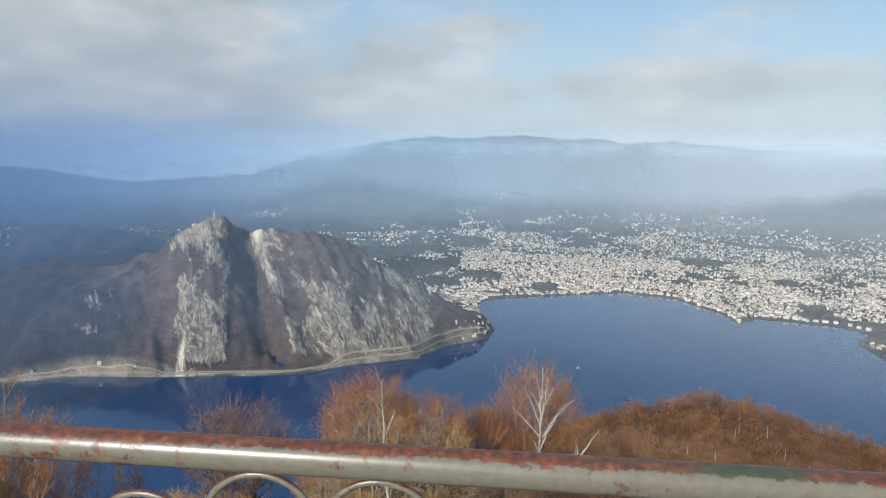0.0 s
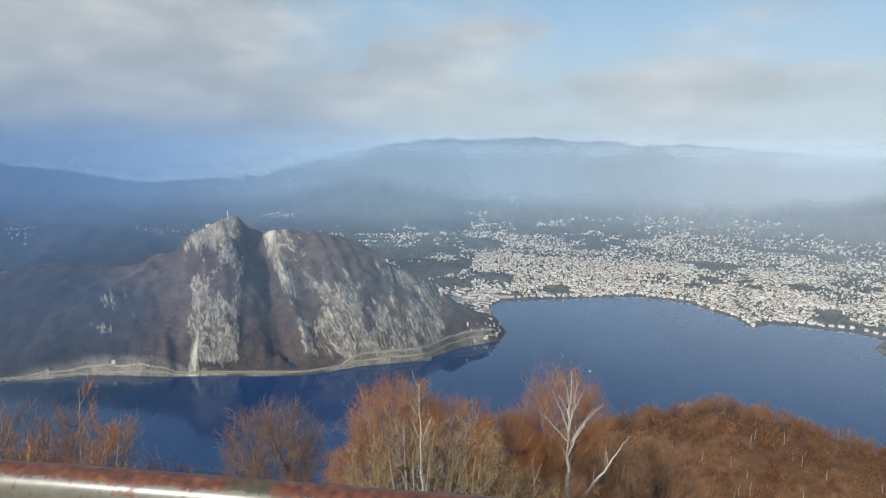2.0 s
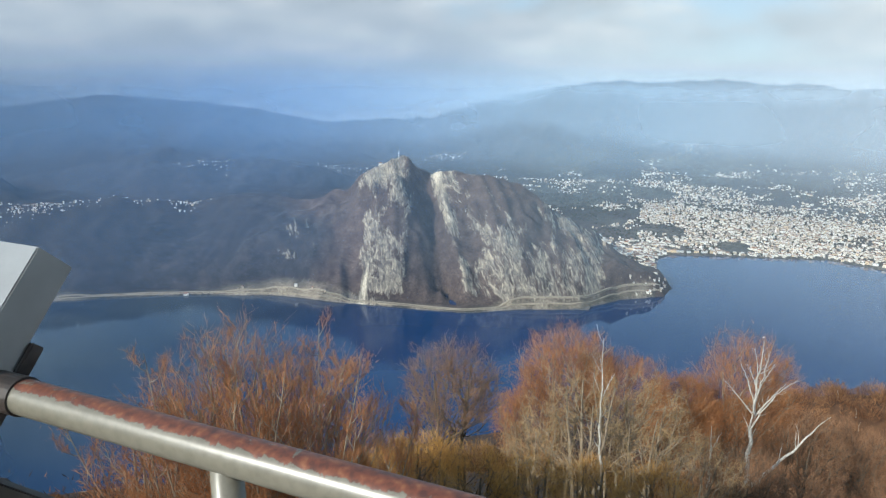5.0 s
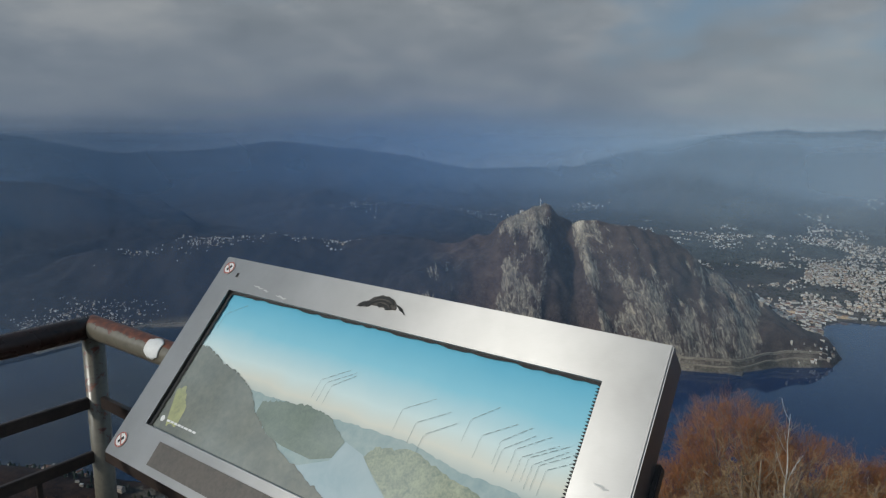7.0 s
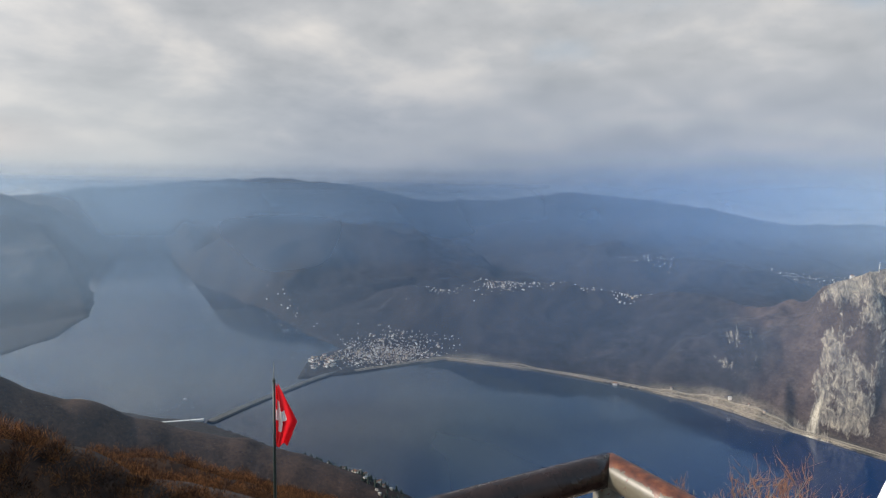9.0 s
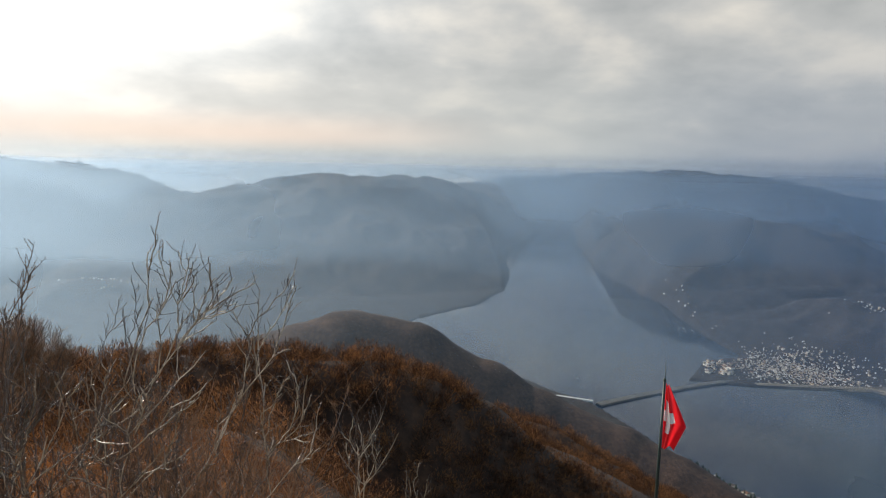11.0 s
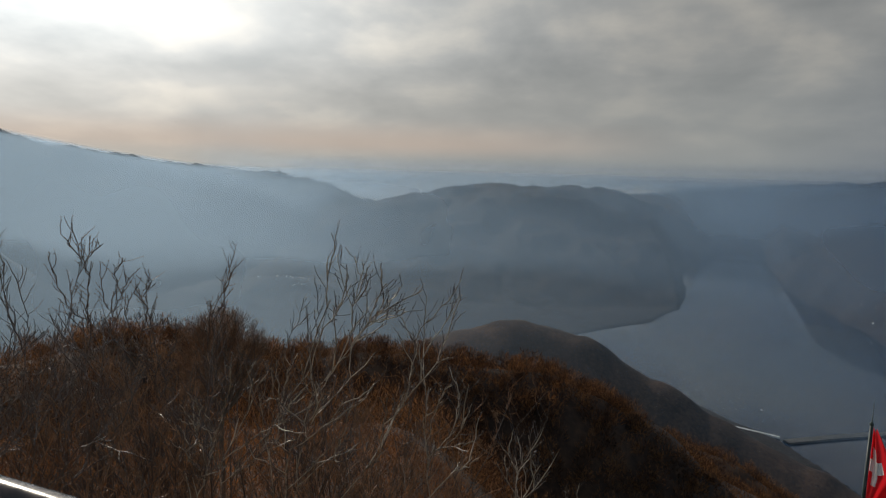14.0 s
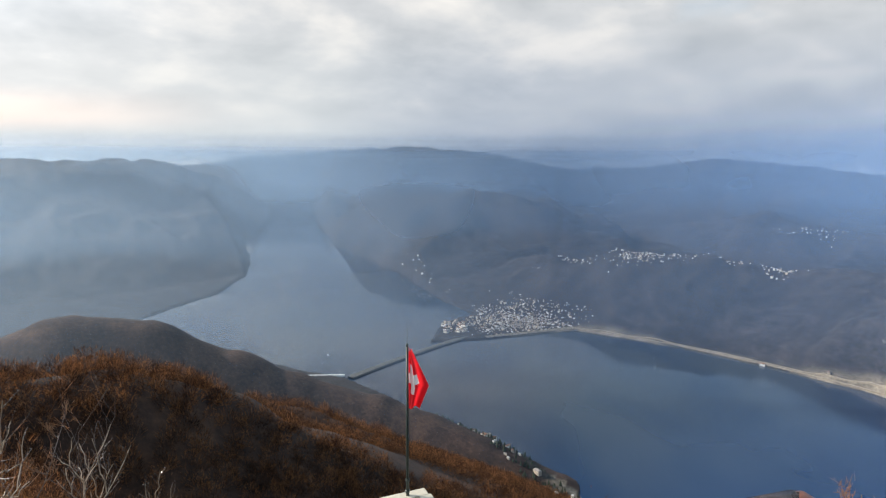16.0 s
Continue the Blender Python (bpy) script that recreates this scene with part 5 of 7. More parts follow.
def dome_tree(name, at, height, wide, tall, seed, twig_mat, wood_mat, label, trunks=1, boughs=22, fine=0.005, fuzz=5000, thick=0.09, droop=0.0, category="tree", gnarl=1.0):
    """A bare tree whose boughs fan out to a rounded crown: wide and tall are the crown's half axes."""
    rng = random.Random(seed)
    wood, spray, tips = Wood(), Wood(), []
    centre = height - tall
    for s in range(trunks):
        a0 = 2 * math.pi * s / max(trunks, 1) + rng.random()
        foot = Vector((math.cos(a0), math.sin(a0), 0)) * (0.0 if trunks == 1 else 0.35)
        head = Vector((math.cos(a0), math.sin(a0), 0)) * (wide * (0.05 if trunks == 1 else 0.42))
        head.z = centre + tall * 0.45
        path = []
        for i in range(9):
            f = i / 8
            p = foot.lerp(head, f ** 1.4)
            p.z = -0.6 + (head.z + 0.6) * f
            path.append(p + Vector((rng.gauss(0, 0.03), rng.gauss(0, 0.03), 0)) * height * 0.12 * (f > 0))
        wood.limb(path, [thick * (1 - 0.75 * i / 8) for i in range(9)], 7)
        for k in range(boughs // trunks):
            # a point on the crown's surface
            a = rng.uniform(0, 2 * math.pi)
            e = math.asin(rng.uniform(-0.5, 1.0))
            out = rng.uniform(0.80, 1.06)
            goal = Vector((math.cos(a) * math.cos(e) * wide * out, math.sin(a) * math.cos(e) * wide * out, centre + math.sin(e) * tall * out))
            low = max(goal.z - tall * rng.uniform(0.7, 1.3) - math.hypot(goal.x, goal.y) * 0.45, (centre - tall) * 0.9)
            f = min(max((low + 0.6) / (head.z + 0.6), 0.15), 0.97)
            root = path[min(int(f * 8), 7)].lerp(path[min(int(f * 8), 7) + 1], f * 8 - int(f * 8))
            mid = root.lerp(goal, 0.5) + Vector((goal.x - root.x, goal.y - root.y, 0)) * 0.16 + Vector((rng.gauss(0, 0.1), rng.gauss(0, 0.1), rng.gauss(0, 0.1))) * wide * 0.5
            bough = []
            for i in range(8):
                g = i / 7
                bough.append(root * (1 - g) ** 2 + mid * 2 * g * (1 - g) + goal * g * g + Vector((rng.gauss(0, 0.022), rng.gauss(0, 0.022), rng.gauss(0, 0.022))) * wide * gnarl)
            r0 = thick * 0.34 * (1 - 0.55 * f)
            wood.limb(bough, [r0 * (1 - i / 7) ** 0.8 + fine for i in range(8)], 4)
            for c in range(9):
                g = 0.3 + 0.7 * (c + rng.random()) / 9
                kk = min(int(g * 7), 6)
                p2 = bough[kk].lerp(bough[kk + 1], g * 7 - kk)
                ax = (bough[kk + 1] - bough[kk]).normalized()
                dd = ax + Vector((rng.gauss(0, 0.6), rng.gauss(0, 0.6), rng.gauss(0.2, 0.45)))
                sub, sd = bent(rng, p2, dd, wide * rng.uniform(0.22, 0.42), 5, 0.14 * gnarl, 0.10 - droop)
                q = sub[5] - Vector((0, 0, centre))
                if (q.x / wide) ** 2 + (q.y / wide) ** 2 + (q.z / tall) ** 2 > 1.25:
                    continue
                wood.limb(sub, [fine * k for k in (1.7, 1.5, 1.3, 1.1, 0.9, 0.5)], 3)
                tips.append((sub[2], sd))
                tips.append((sub[5], sd))
                for t in range(5):
                    g3 = (t + rng.random()) / 5 * 3.99 + 1
                    p3 = sub[int(g3)].lerp(sub[min(int(g3) + 1, 5)], g3 - int(g3))
                    d3 = (sd + Vector((rng.gauss(0, 0.65), rng.gauss(0, 0.65), rng.gauss(0.2, 0.45)))).normalized()
                    tw, d4 = bent(rng, p3, d3, wide * rng.uniform(0.09, 0.20), 3, 0.16 * gnarl, 0.05 - droop)
                    spray.limb(tw, [fine * k for k in (1.0, 0.9, 0.75, 0.4)], 3)
                    for _ in range(3):
                        d5 = (d4 + Vector((rng.gauss(0, 0.6), rng.gauss(0, 0.6), rng.gauss(0.25, 0.4)))).normalized()
                        spray.blade(tw[rng.randrange(1, 4)], d5, wide * rng.uniform(0.04, 0.10), fine * 0.7, rng)
    for _ in range(fuzz):
        p, sd = tips[rng.randrange(len(tips))]
        q = p + Vector((rng.gauss(0, 1), rng.gauss(0, 1), rng.gauss(0, 1))) * wide * 0.07
        if rng.random() < 0.6:
            # the outermost twigs, in loose clumps over the whole crown
            a, e, out = rng.uniform(0, 2 * math.pi), math.asin(rng.uniform(-0.45, 1.0)), rng.uniform(0.25, 1.0) ** 0.5
            lump = math.sin(3.1 * a + seed) * math.sin(4.3 * e + 0.7 * seed) * 0.5 + math.sin(7.3 * a - seed) * math.sin(8.1 * e) * 0.5
            out *= 0.93 + 0.13 * lump
            if rng.random() > 0.62 + 0.5 * lump:
                continue
            q = Vector((math.cos(a) * math.cos(e) * wide * out, math.sin(a) * math.cos(e) * wide * out, centre + math.sin(e) * tall * out))
            sd = Vector((math.cos(a) * math.cos(e), math.sin(a) * math.cos(e), 0.4 + math.sin(e)))
        dd = (sd * 0.9 + Vector((rng.gauss(0, 0.5), rng.gauss(0, 0.5), 0.3 - droop * 3 + rng.gauss(0, 0.4)))).normalized()
        spray.blade(q, dd, wide * rng.uniform(0.10, 0.24), fine * 0.75, rng)
    root = tagged(empty(name, at), label, category)
    for pname, w, mat in (("trunk", wood, wood_mat), ("crown", spray, twig_mat)):
        ob = new(pname, w.mesh(pname, mat))
        ob.parent = root
    return root


def shoots(name, foot, tips, seed, stem_mat, twig_mat, label, category, r0, fine, side, arch=0.1, names=("trunk", "crown"), fork=0.0, buds=0, subs=5, kink=0.008):
    """Stems that rise from one foot to the given tips, with side twigs; past the first, a stem forks off the first at a share of its height."""
    rng = random.Random(seed)
    wood, spray, first = Wood(), Wood(), None
    foot = Vector(foot)
    for n, tip in enumerate(tips):
        start, thick = foot.copy(), r0
        if first and fork:
            k = min(int((fork + rng.uniform(-0.15, 0.25)) * 12), 9)
            start, thick = first[k].copy(), r0 * (1 - k / 12) * 0.5
        else:
            start += Vector((rng.gauss(0, 1), rng.gauss(0, 1), 0)) * r0 * (3 if n else 0)
        span = Vector(tip) - start
        length = span.length
        mid = start + span * 0.45 + Vector((0, 0, arch * length)) + Vector((rng.gauss(0, 1), rng.gauss(0, 1), 0)) * length * 0.05
        path = []
        for i in range(13):
            f = i / 12
            wob = Vector((rng.gauss(0, 1), rng.gauss(0, 1), rng.gauss(0, 0.6))) * length * kink * (0 < i < 12)
            path.append(start * (1 - f) ** 2 + mid * 2 * f * (1 - f) + Vector(tip) * f * f + wob)
        first = first or path
        wood.limb(path, [thick * (1 - i / 12) ** 1.1 + fine for i in range(13)], 7)
        for b in range(side):
            f = 0.22 + 0.76 * (b + rng.random()) / side
            k = min(int(f * 12), 11)
            p = path[k].lerp(path[k + 1], f * 12 - k)
            ax = (path[k + 1] - path[k]).normalized()
            out = Vector((rng.gauss(0, 1), rng.gauss(0, 1), rng.gauss(0.1, 0.7)))
            out = (out - ax * out.dot(ax)).normalized()
            ln = length * rng.uniform(0.10, 0.28) * (1.12 - 0.70 * f)
            twig, td = bent(rng, p, ax * 0.5 + out * rng.uniform(0.6, 1.1) + Vector((0, 0, 0.15)), ln, 6, 0.13, 0.12)
            wood.limb(twig, [max(thick * (1 - f) * 0.35, fine * 0.4) * (1 - i / 6) + fine * 0.75 for i in range(7)], 4)
            for c in range(subs):
                g = 0.8 + 5.1 * (c + rng.random()) / subs
                p2 = twig[int(g)].lerp(twig[min(int(g) + 1, 6)], g - int(g))
                o2 = Vector((rng.gauss(0, 0.9), rng.gauss(0, 0.9), rng.gauss(0.1, 0.7)))
                tw, d4 = bent(rng, p2, td + o2, ln * rng.uniform(0.18, 0.42), 4, 0.12, 0.06)
                spray.limb(tw, [fine * q for q in (0.65, 0.55, 0.45, 0.4, 0.3)], 3)
                for _ in range(buds):
                    d5 = (d4 + Vector((rng.gauss(0, 0.6), rng.gauss(0, 0.6), rng.gauss(0.2, 0.5)))).normalized()
                    spray.limb([tw[rng.randrange(1, 5)] + d5 * q for q in (0.0, 0.004, 0.009)], [fine * 0.4, fine * 0.95, fine * 0.3], 4)
    root = tagged(empty(name, foot), label, category)
    for pname, w, mat in ((names[0], wood, stem_mat), (names[1], spray, twig_mat)):
        ob = new(pname, w.mesh(pname, mat))
        ob.parent = root
        ob.matrix_parent_inverse = root.matrix_basis.inverted()
    return root


def branching(name, foot, tips, seed, stem_mat, twig_mat, label, r0, fine, sprigs=8, reach=0.13):
    """A bush grown from its foot: every new shoot leaves the nearest limb, then carries short budding sprigs."""
    rng = random.Random(seed)
    wood, spray = Wood(), Wood()
    foot = Vector(foot)
    nodes = []          # place, way along the limbs from the foot, thickness
    for n, tip in enumerate(sorted((Vector(p) for p in tips), key=lambda p: (p - foot).length)):
        def cost(k):
            return (nodes[k][0] - tip).length + 0.74 * nodes[k][1]
        if nodes and n > 2:
            p0, run, thick = nodes[min(range(len(nodes)), key=cost)]
            thick *= 0.72
        else:
            p0, run, thick = foot + Vector((rng.gauss(0, 1), rng.gauss(0, 1), 0)) * r0 * 2, 0.0, r0
        span = tip - p0
        length = span.length
        steps = max(5, int(length / 0.11))
        mid = p0 + span * 0.5 + Vector((rng.gauss(0, 0.05), rng.gauss(0, 0.05), rng.uniform(-0.08, 0.04))) * length
        path = []
        for i in range(steps + 1):
            f = i / steps
            wob = Vector((rng.gauss(0, 1), rng.gauss(0, 1), rng.gauss(0, 0.8))) * 0.0055 * (0 < i < steps)
            path.append(p0 * (1 - f) ** 2 + mid * 2 * f * (1 - f) + tip * f * f + wob)
        radii = [max(thick * (1 - 0.85 * i / steps), fine) for i in range(steps + 1)]
        radii[-1] = fine * 0.5
        wood.limb(path, radii, 6)
        for i in range(1, steps):
            nodes.append((path[i], run + length * i / steps, radii[i]))
        count = max(3, int(sprigs * min(length / 0.5, 2.0)))
        for b in range(count):
            g = steps * (0.25 + 0.73 * (b + rng.random()) / count)
            k = min(int(g), steps - 1)
            p = path[k].lerp(path[k + 1], g - k)
            ax = (path[k + 1] - path[k]).normalized()
            out = Vector((rng.gauss(0, 1), rng.gauss(0, 1), rng.gauss(0.2, 0.6)))
            out = (out - ax * out.dot(ax)).normalized()
            sprig, d2 = bent(rng, p, ax * 0.6 + out * rng.uniform(0.5, 1.0) + Vector((0, 0, 0.35)), reach * rng.uniform(0.35, 1.25), 4, 0.10, 0.10)
            spray.limb(sprig, [fine * q for q in (0.8, 0.7, 0.6, 0.5, 0.4)], 4)
            for q in (2, 3, 4):
                d3 = (d2 + Vector((rng.gauss(0, 0.6), rng.gauss(0, 0.6), rng.gauss(0.2, 0.5)))).normalized()
                spray.limb([sprig[q] + d3 * w for w in (0.0, 0.005, 0.012)], [fine * 0.5, fine * 1.15, fine * 0.3], 4)
    root = tagged(empty(name, foot), label, "bush")
    for pname, w, mat in (("trunk", wood, stem_mat), ("crown", spray, twig_mat)):
        ob = new(pname, w.mesh(pname, mat))
        ob.parent = root
        ob.matrix_parent_inverse = root.matrix_basis.inverted()


def ground_z(x, y):
    return float(land(np.array([x]), np.array([y]))[0][0])


def planted(x, y, top_el, eye=(-1.5, 0.6)):
    """Ground height, and a tree height fitted so that the camera sees its top at that elevation."""
    z = ground_z(x, y)
    d = math.hypot(x - eye[0], y - eye[1])
    return z, EYE + d * math.tan(radians(top_el)) - z


def make_trees():
    kinds = {"red": RED_TWIG, "brown": BROWN_TWIG, "gold": GOLD_TWIG, "olive": OLIVE_TWIG}
    eye = Vector((-1.96, 0.64, 0))
    # shrubs close below the rail: heading, distance, elevation of the top, stems
    close = [(-30.6, 7.6, -21.0, 6), (-24.4, 7.4, -22.0, 6), (-36.5, 8.0, -26.5, 6), (-18.6, 8.2, -26.5, 5)]
    for i, (az, d, el, stems) in enumerate(close):
        p = eye + way(az) * d
        z, h = planted(p.x, p.y, el, eye)
        tree("beech_shrub", (p.x, p.y, z), h, 0.45, 100 + i, RED_TWIG, PALE_BARK, "bare multi-stemmed beech with reddish upright twigs below the rail", stems + 3, 6, 0, 0.20,
             trunk=0.022, fine=0.0028, category="shrub", limbs=12, crown_from=0.2, fuzz=(4200, 0.09, 0.0026))
    for i, (az, d, el, wide, tall) in enumerate([(-30.2, 7.9, -21.4, 1.25, 1.5), (-24.0, 8.1, -22.6, 1.2, 1.4), (-36.5, 8.2, -26.0, 1.0, 1.1)]):
        p = eye + way(az) * d
        z, h = planted(p.x, p.y, el, eye)
        dome_tree("beech_shrub", (p.x, p.y, z), max(h, tall * 1.8), wide, tall, 140 + i, RED_TWIG, PALE_BARK, "bare multi-stemmed beech with a wide reddish crown below the rail", 7, 56, 0.0026, 3500, 0.03, 0.0, "shrub")
    # trees: heading, distance, elevation of the top, half width, half height, kind, trunks, label
    spots = [
        (-10.0, 22.0, -23.0, 2.05, 1.9, "brown", 2, "small bare red-brown tree before the lake"),
        (3.6, 20.5, -23.6, 2.3, 2.2, "olive", 5, "bare gnarled tree with pale sunlit twigs"),
        (8.6, 21.5, -24.6, 1.9, 2.0, "olive", 4, "bare gnarled tree with pale sunlit twigs"),
        (-1.2, 21.0, -28.0, 1.4, 1.3, "olive", 3, "low bare gnarled tree with pale twigs"),
        (1.0, 31.0, -21.1, 2.7, 2.6, "red", 2, "bare beech with a dense red-brown crown"),
        (6.2, 31.5, -22.9, 2.7, 2.3, "red", 3, "bare beech with a dense red-brown crown"),
        (-2.3, 29.5, -26.4, 2.0, 2.0, "red", 2, "bare russet beech below its neighbours"),
        (16.4, 36.0, -19.9, 3.0, 3.5, "red", 2, "bare beech with russet crown behind the birch"),
        (11.4, 34.0, -24.0, 2.4, 2.2, "red", 2, "bare russet beech beside the birch"),
    ]
    spots += [
        (21.5, 34.0, -24.8, 2.2, 2.0, "brown", 3, "bare dark brown tree above the slope"),
        (25.0, 38.0, -25.0, 2.6, 2.2, "brown", 3, "bare dark brown tree above the slope"),
        (29.0, 36.0, -27.5, 2.6, 2.2, "brown", 3, "bare dark brown tree above the slope"),
        (13.5, 24.5, -28.2, 1.9, 1.7, "olive", 3, "bare pale undergrowth tree"),
        (18.0, 25.0, -28.8, 1.9, 1.7, "brown", 3, "bare brown undergrowth tree"),
        (22.5, 26.0, -29.5, 2.0, 1.8, "brown", 3, "bare brown undergrowth tree"),
        (28.0, 26.0, -30.5, 2.0, 1.8, "brown", 3, "bare brown undergrowth tree"),
        (-16.0, 18.0, -32.0, 1.6, 1.4, "brown", 3, "bare brown undergrowth tree"),
        (-12.4, 11.5, -31.2, 0.95, 0.8, "gold", 4, "shrub with golden dry leaves"),
        (-7.0, 12.0, -32.0, 0.95, 0.8, "gold", 4, "shrub with golden dry leaves"),
        (-1.5, 13.0, -32.4, 0.95, 0.8, "gold", 4, "shrub with golden dry leaves"),
        (4.5, 15.0, -32.0, 1.1, 0.9, "gold", 4, "shrub with golden dry leaves"),
        (10.5, 17.0, -31.5, 1.1, 0.9, "gold", 4, "shrub with golden dry leaves"),
        (-18.0, 10.5, -32.5, 0.9, 0.8, "gold", 4, "shrub with golden dry leaves"),
        (-35.0, 9.5, -34.0, 0.9, 0.8, "gold", 4, "shrub with dull golden dry leaves"),
    ]
    for i, (az, d, el, wide, tall, kind, trunks, label) in enumerate(spots):
        p = eye + way(az) * d
        z, h = planted(p.x, p.y, el, eye)
        h = max(h, tall * 1.9)
        gold = kind == "gold"
        dome_tree("beech_tree" if not gold else "golden_shrub", (p.x, p.y, z), h, wide, tall, 500 + i, kinds[kind], PALE_BARK if kind in ("olive", "red") else BARK, label, trunks, 30 if kind == "olive" else 24 if gold else 44,
                  0.0024 + 0.00014 * d if not gold else 0.004, {"red": 15000, "brown": 5000, "olive": 500, "gold": 7000}[kind], 0.05 + 0.02 * wide, 0.0 if kind != "olive" else 0.05, "tree" if not gold else "shrub", 2.4 if kind == "olive" else 1.2)
    # the white birch, the leaning stem beside it, a short stem and a pale stem among the gnarled trees
    def at(az, el, d):
        return eye + way(az) * d + Vector((0, 0, EYE + d * math.tan(radians(el))))
    for d, foot, tips, seed, r0, side, label in (
            (33.0, (17.7, -31.0), ((17.3, -19.7), (16.7, -20.4), (17.9, -20.6), (18.4, -21.4), (15.6, -21.6), (14.6, -23.4), (20.3, -22.2), (19.4, -22.8), (16.3, -21.9)), 77, 0.13, 9, "white-barked birch, bare, standing out of russet trees"),
            (32.0, (18.0, -31.0), ((23.0, -24.4), (22.2, -25.6)), 78, 0.10, 5, "leaning white birch stem with few twigs"),
            (31.0, (14.6, -32.0), ((14.2, -27.3), (15.1, -27.6)), 79, 0.08, 4, "short pale birch stem"),
            (20.2, (5.0, -34.0), ((4.2, -21.6), (5.5, -24.5)), 80, 0.05, 8, "pale birch stem among gnarled trees")):
        shoots("birch_tree", at(*foot, d), [at(*tip, d) for tip in tips], seed, BIRCH, PALE_TWIG, label, "tree", r0, 0.0055, side, 0.12, ("trunk", "crown"), 0.42)


PALE_BARK = bark("sunlit_pale_bark", (0.16, 0.12, 0.08), (0.38, 0.31, 0.23))
make_trees()


def make_bushes():
    """Bare bushes on the slope beyond the side railing, with long budding shoots."""
    eye = Vector((-3.73, 0.82, 1.59))

    def at(az, el, d):
        return eye + way(az) * d + Vector((0, 0, d * math.tan(radians(el))))

    def grounded(az, d):
        p = eye + way(az) * d
        return Vector((p.x, p.y, ground_z(p.x, p.y) - 0.05))
    rng = random.Random(43)

    def fan(n, az0, az1, low, heads, tops):
        """Tips strewn under a bush's outline."""
        out = []
        for k in range(n):
            az = az0 + (az1 - az0) * (k + rng.random()) / n
            top = float(np.interp(az, heads, tops))
            out.append((az, top - (top - low) * rng.random() ** 1.4))
        return out
    # heading of the foot, distance, tips as headings and elevations, shade
    plants = [
        (-114.5, 4.0, [(-110.4, -6.1), (-108.7, -8.1), (-106.4, -8.9), (-104.3, -10.6), (-102.5, -11.1), (-99.0, -10.1), (-107.6, -9.6), (-109.4, -9.0)]
         + fan(110, -117.5, -96.8, -26.0, (-117.5, -113.0, -110.0, -105.0, -101.5, -99.0, -96.8), (-17.0, -16.0, -11.5, -12.0, -14.5, -17.0, -22.0)), "pale"),
        (-121.5, 4.1, fan(44, -124.0, -112.0, -26.0, (-124, -120, -116, -112), (-19.0, -17.0, -16.5, -17.5)), "pale"),
        (-121.8, 5.0, [(-118.9, -6.9), (-120.2, -9.8), (-121.4, -12.2), (-119.5, -11.0)], "dark"),
        (-129.0, 5.0, [(-131.3, -4.9), (-130.6, -6.0), (-129.1, -6.6), (-127.8, -7.8), (-125.8, -9.1), (-130.1, -8.4), (-128.4, -8.6), (-126.8, -10.6), (-131.6, -9.5)]
         + fan(34, -133.5, -123.5, -20.0, (-133.5, -129, -123.5), (-12.5, -9.0, -12.5)), "dark"),
        (-137.4, 5.4, [(-136.3, -5.1), (-139.1, -7.3), (-137.5, -8.2), (-135.2, -8.6)] + fan(26, -141.5, -133.0, -19.0, (-142, -133), (-9.5, -11.5)), "dark"),
        (-142.5, 5.6, [(-141.6, -7.4), (-143.5, -6.8), (-140.6, -9.8)] + fan(6, -146, -140, -18.0, (-146, -140), (-9, -10)), "dark"),
        (-94.0, 4.8, [(-93.7, -23.0), (-90.9, -22.6), (-92.3, -23.4), (-94.9, -24.2), (-92.0, -25.0), (-93.2, -26.0)], "pale"),
        (-88.3, 5.2, [(-88.6, -27.6), (-87.4, -26.8), (-88.0, -28.4)], "pale"),
        (-112.5, 6.5, [(-112.2, -10.6), (-113.3, -11.8), (-113.0, -12.6)], "dark"),
        (-133.0, 4.4, fan(34, -140.0, -127.0, -24.0, (-140, -127), (-15.5, -16.0)), "dark"),
    ]
    # rim-lit and backlit bushes get a paler and a darker bark colour
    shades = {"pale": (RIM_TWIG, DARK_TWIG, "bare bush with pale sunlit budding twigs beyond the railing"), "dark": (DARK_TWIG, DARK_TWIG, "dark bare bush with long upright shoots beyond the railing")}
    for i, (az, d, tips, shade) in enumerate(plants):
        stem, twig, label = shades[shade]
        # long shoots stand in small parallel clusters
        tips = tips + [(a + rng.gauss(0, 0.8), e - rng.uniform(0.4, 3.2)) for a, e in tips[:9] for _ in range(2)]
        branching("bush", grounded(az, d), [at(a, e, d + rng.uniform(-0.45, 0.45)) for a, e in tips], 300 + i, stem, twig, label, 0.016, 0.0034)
    # the tangle of reddish twigs under them
    rng = random.Random(44)
    for i in range(22):
        az, d = -142 + 44 * (i + rng.random()) / 22, rng.uniform(4.7, 6.6)
        ceil = -14.5 if az < -118 else -19.0
        tips = [at(az + rng.uniform(-9, 13), rng.uniform(-27, ceil), d + rng.uniform(-0.5, 0.5)) for _ in range(6)]
        shoots("bush", grounded(az, d), tips, 340 + i, (BROWN_TWIG, DARK_TWIG)[i % 2], (RED_TWIG, BROWN_TWIG)[(i // 2) % 2], "low tangled bush of thin red-brown twigs", "bush", 0.009, 0.0022, 10, 0.05, buds=1, kink=0.022)


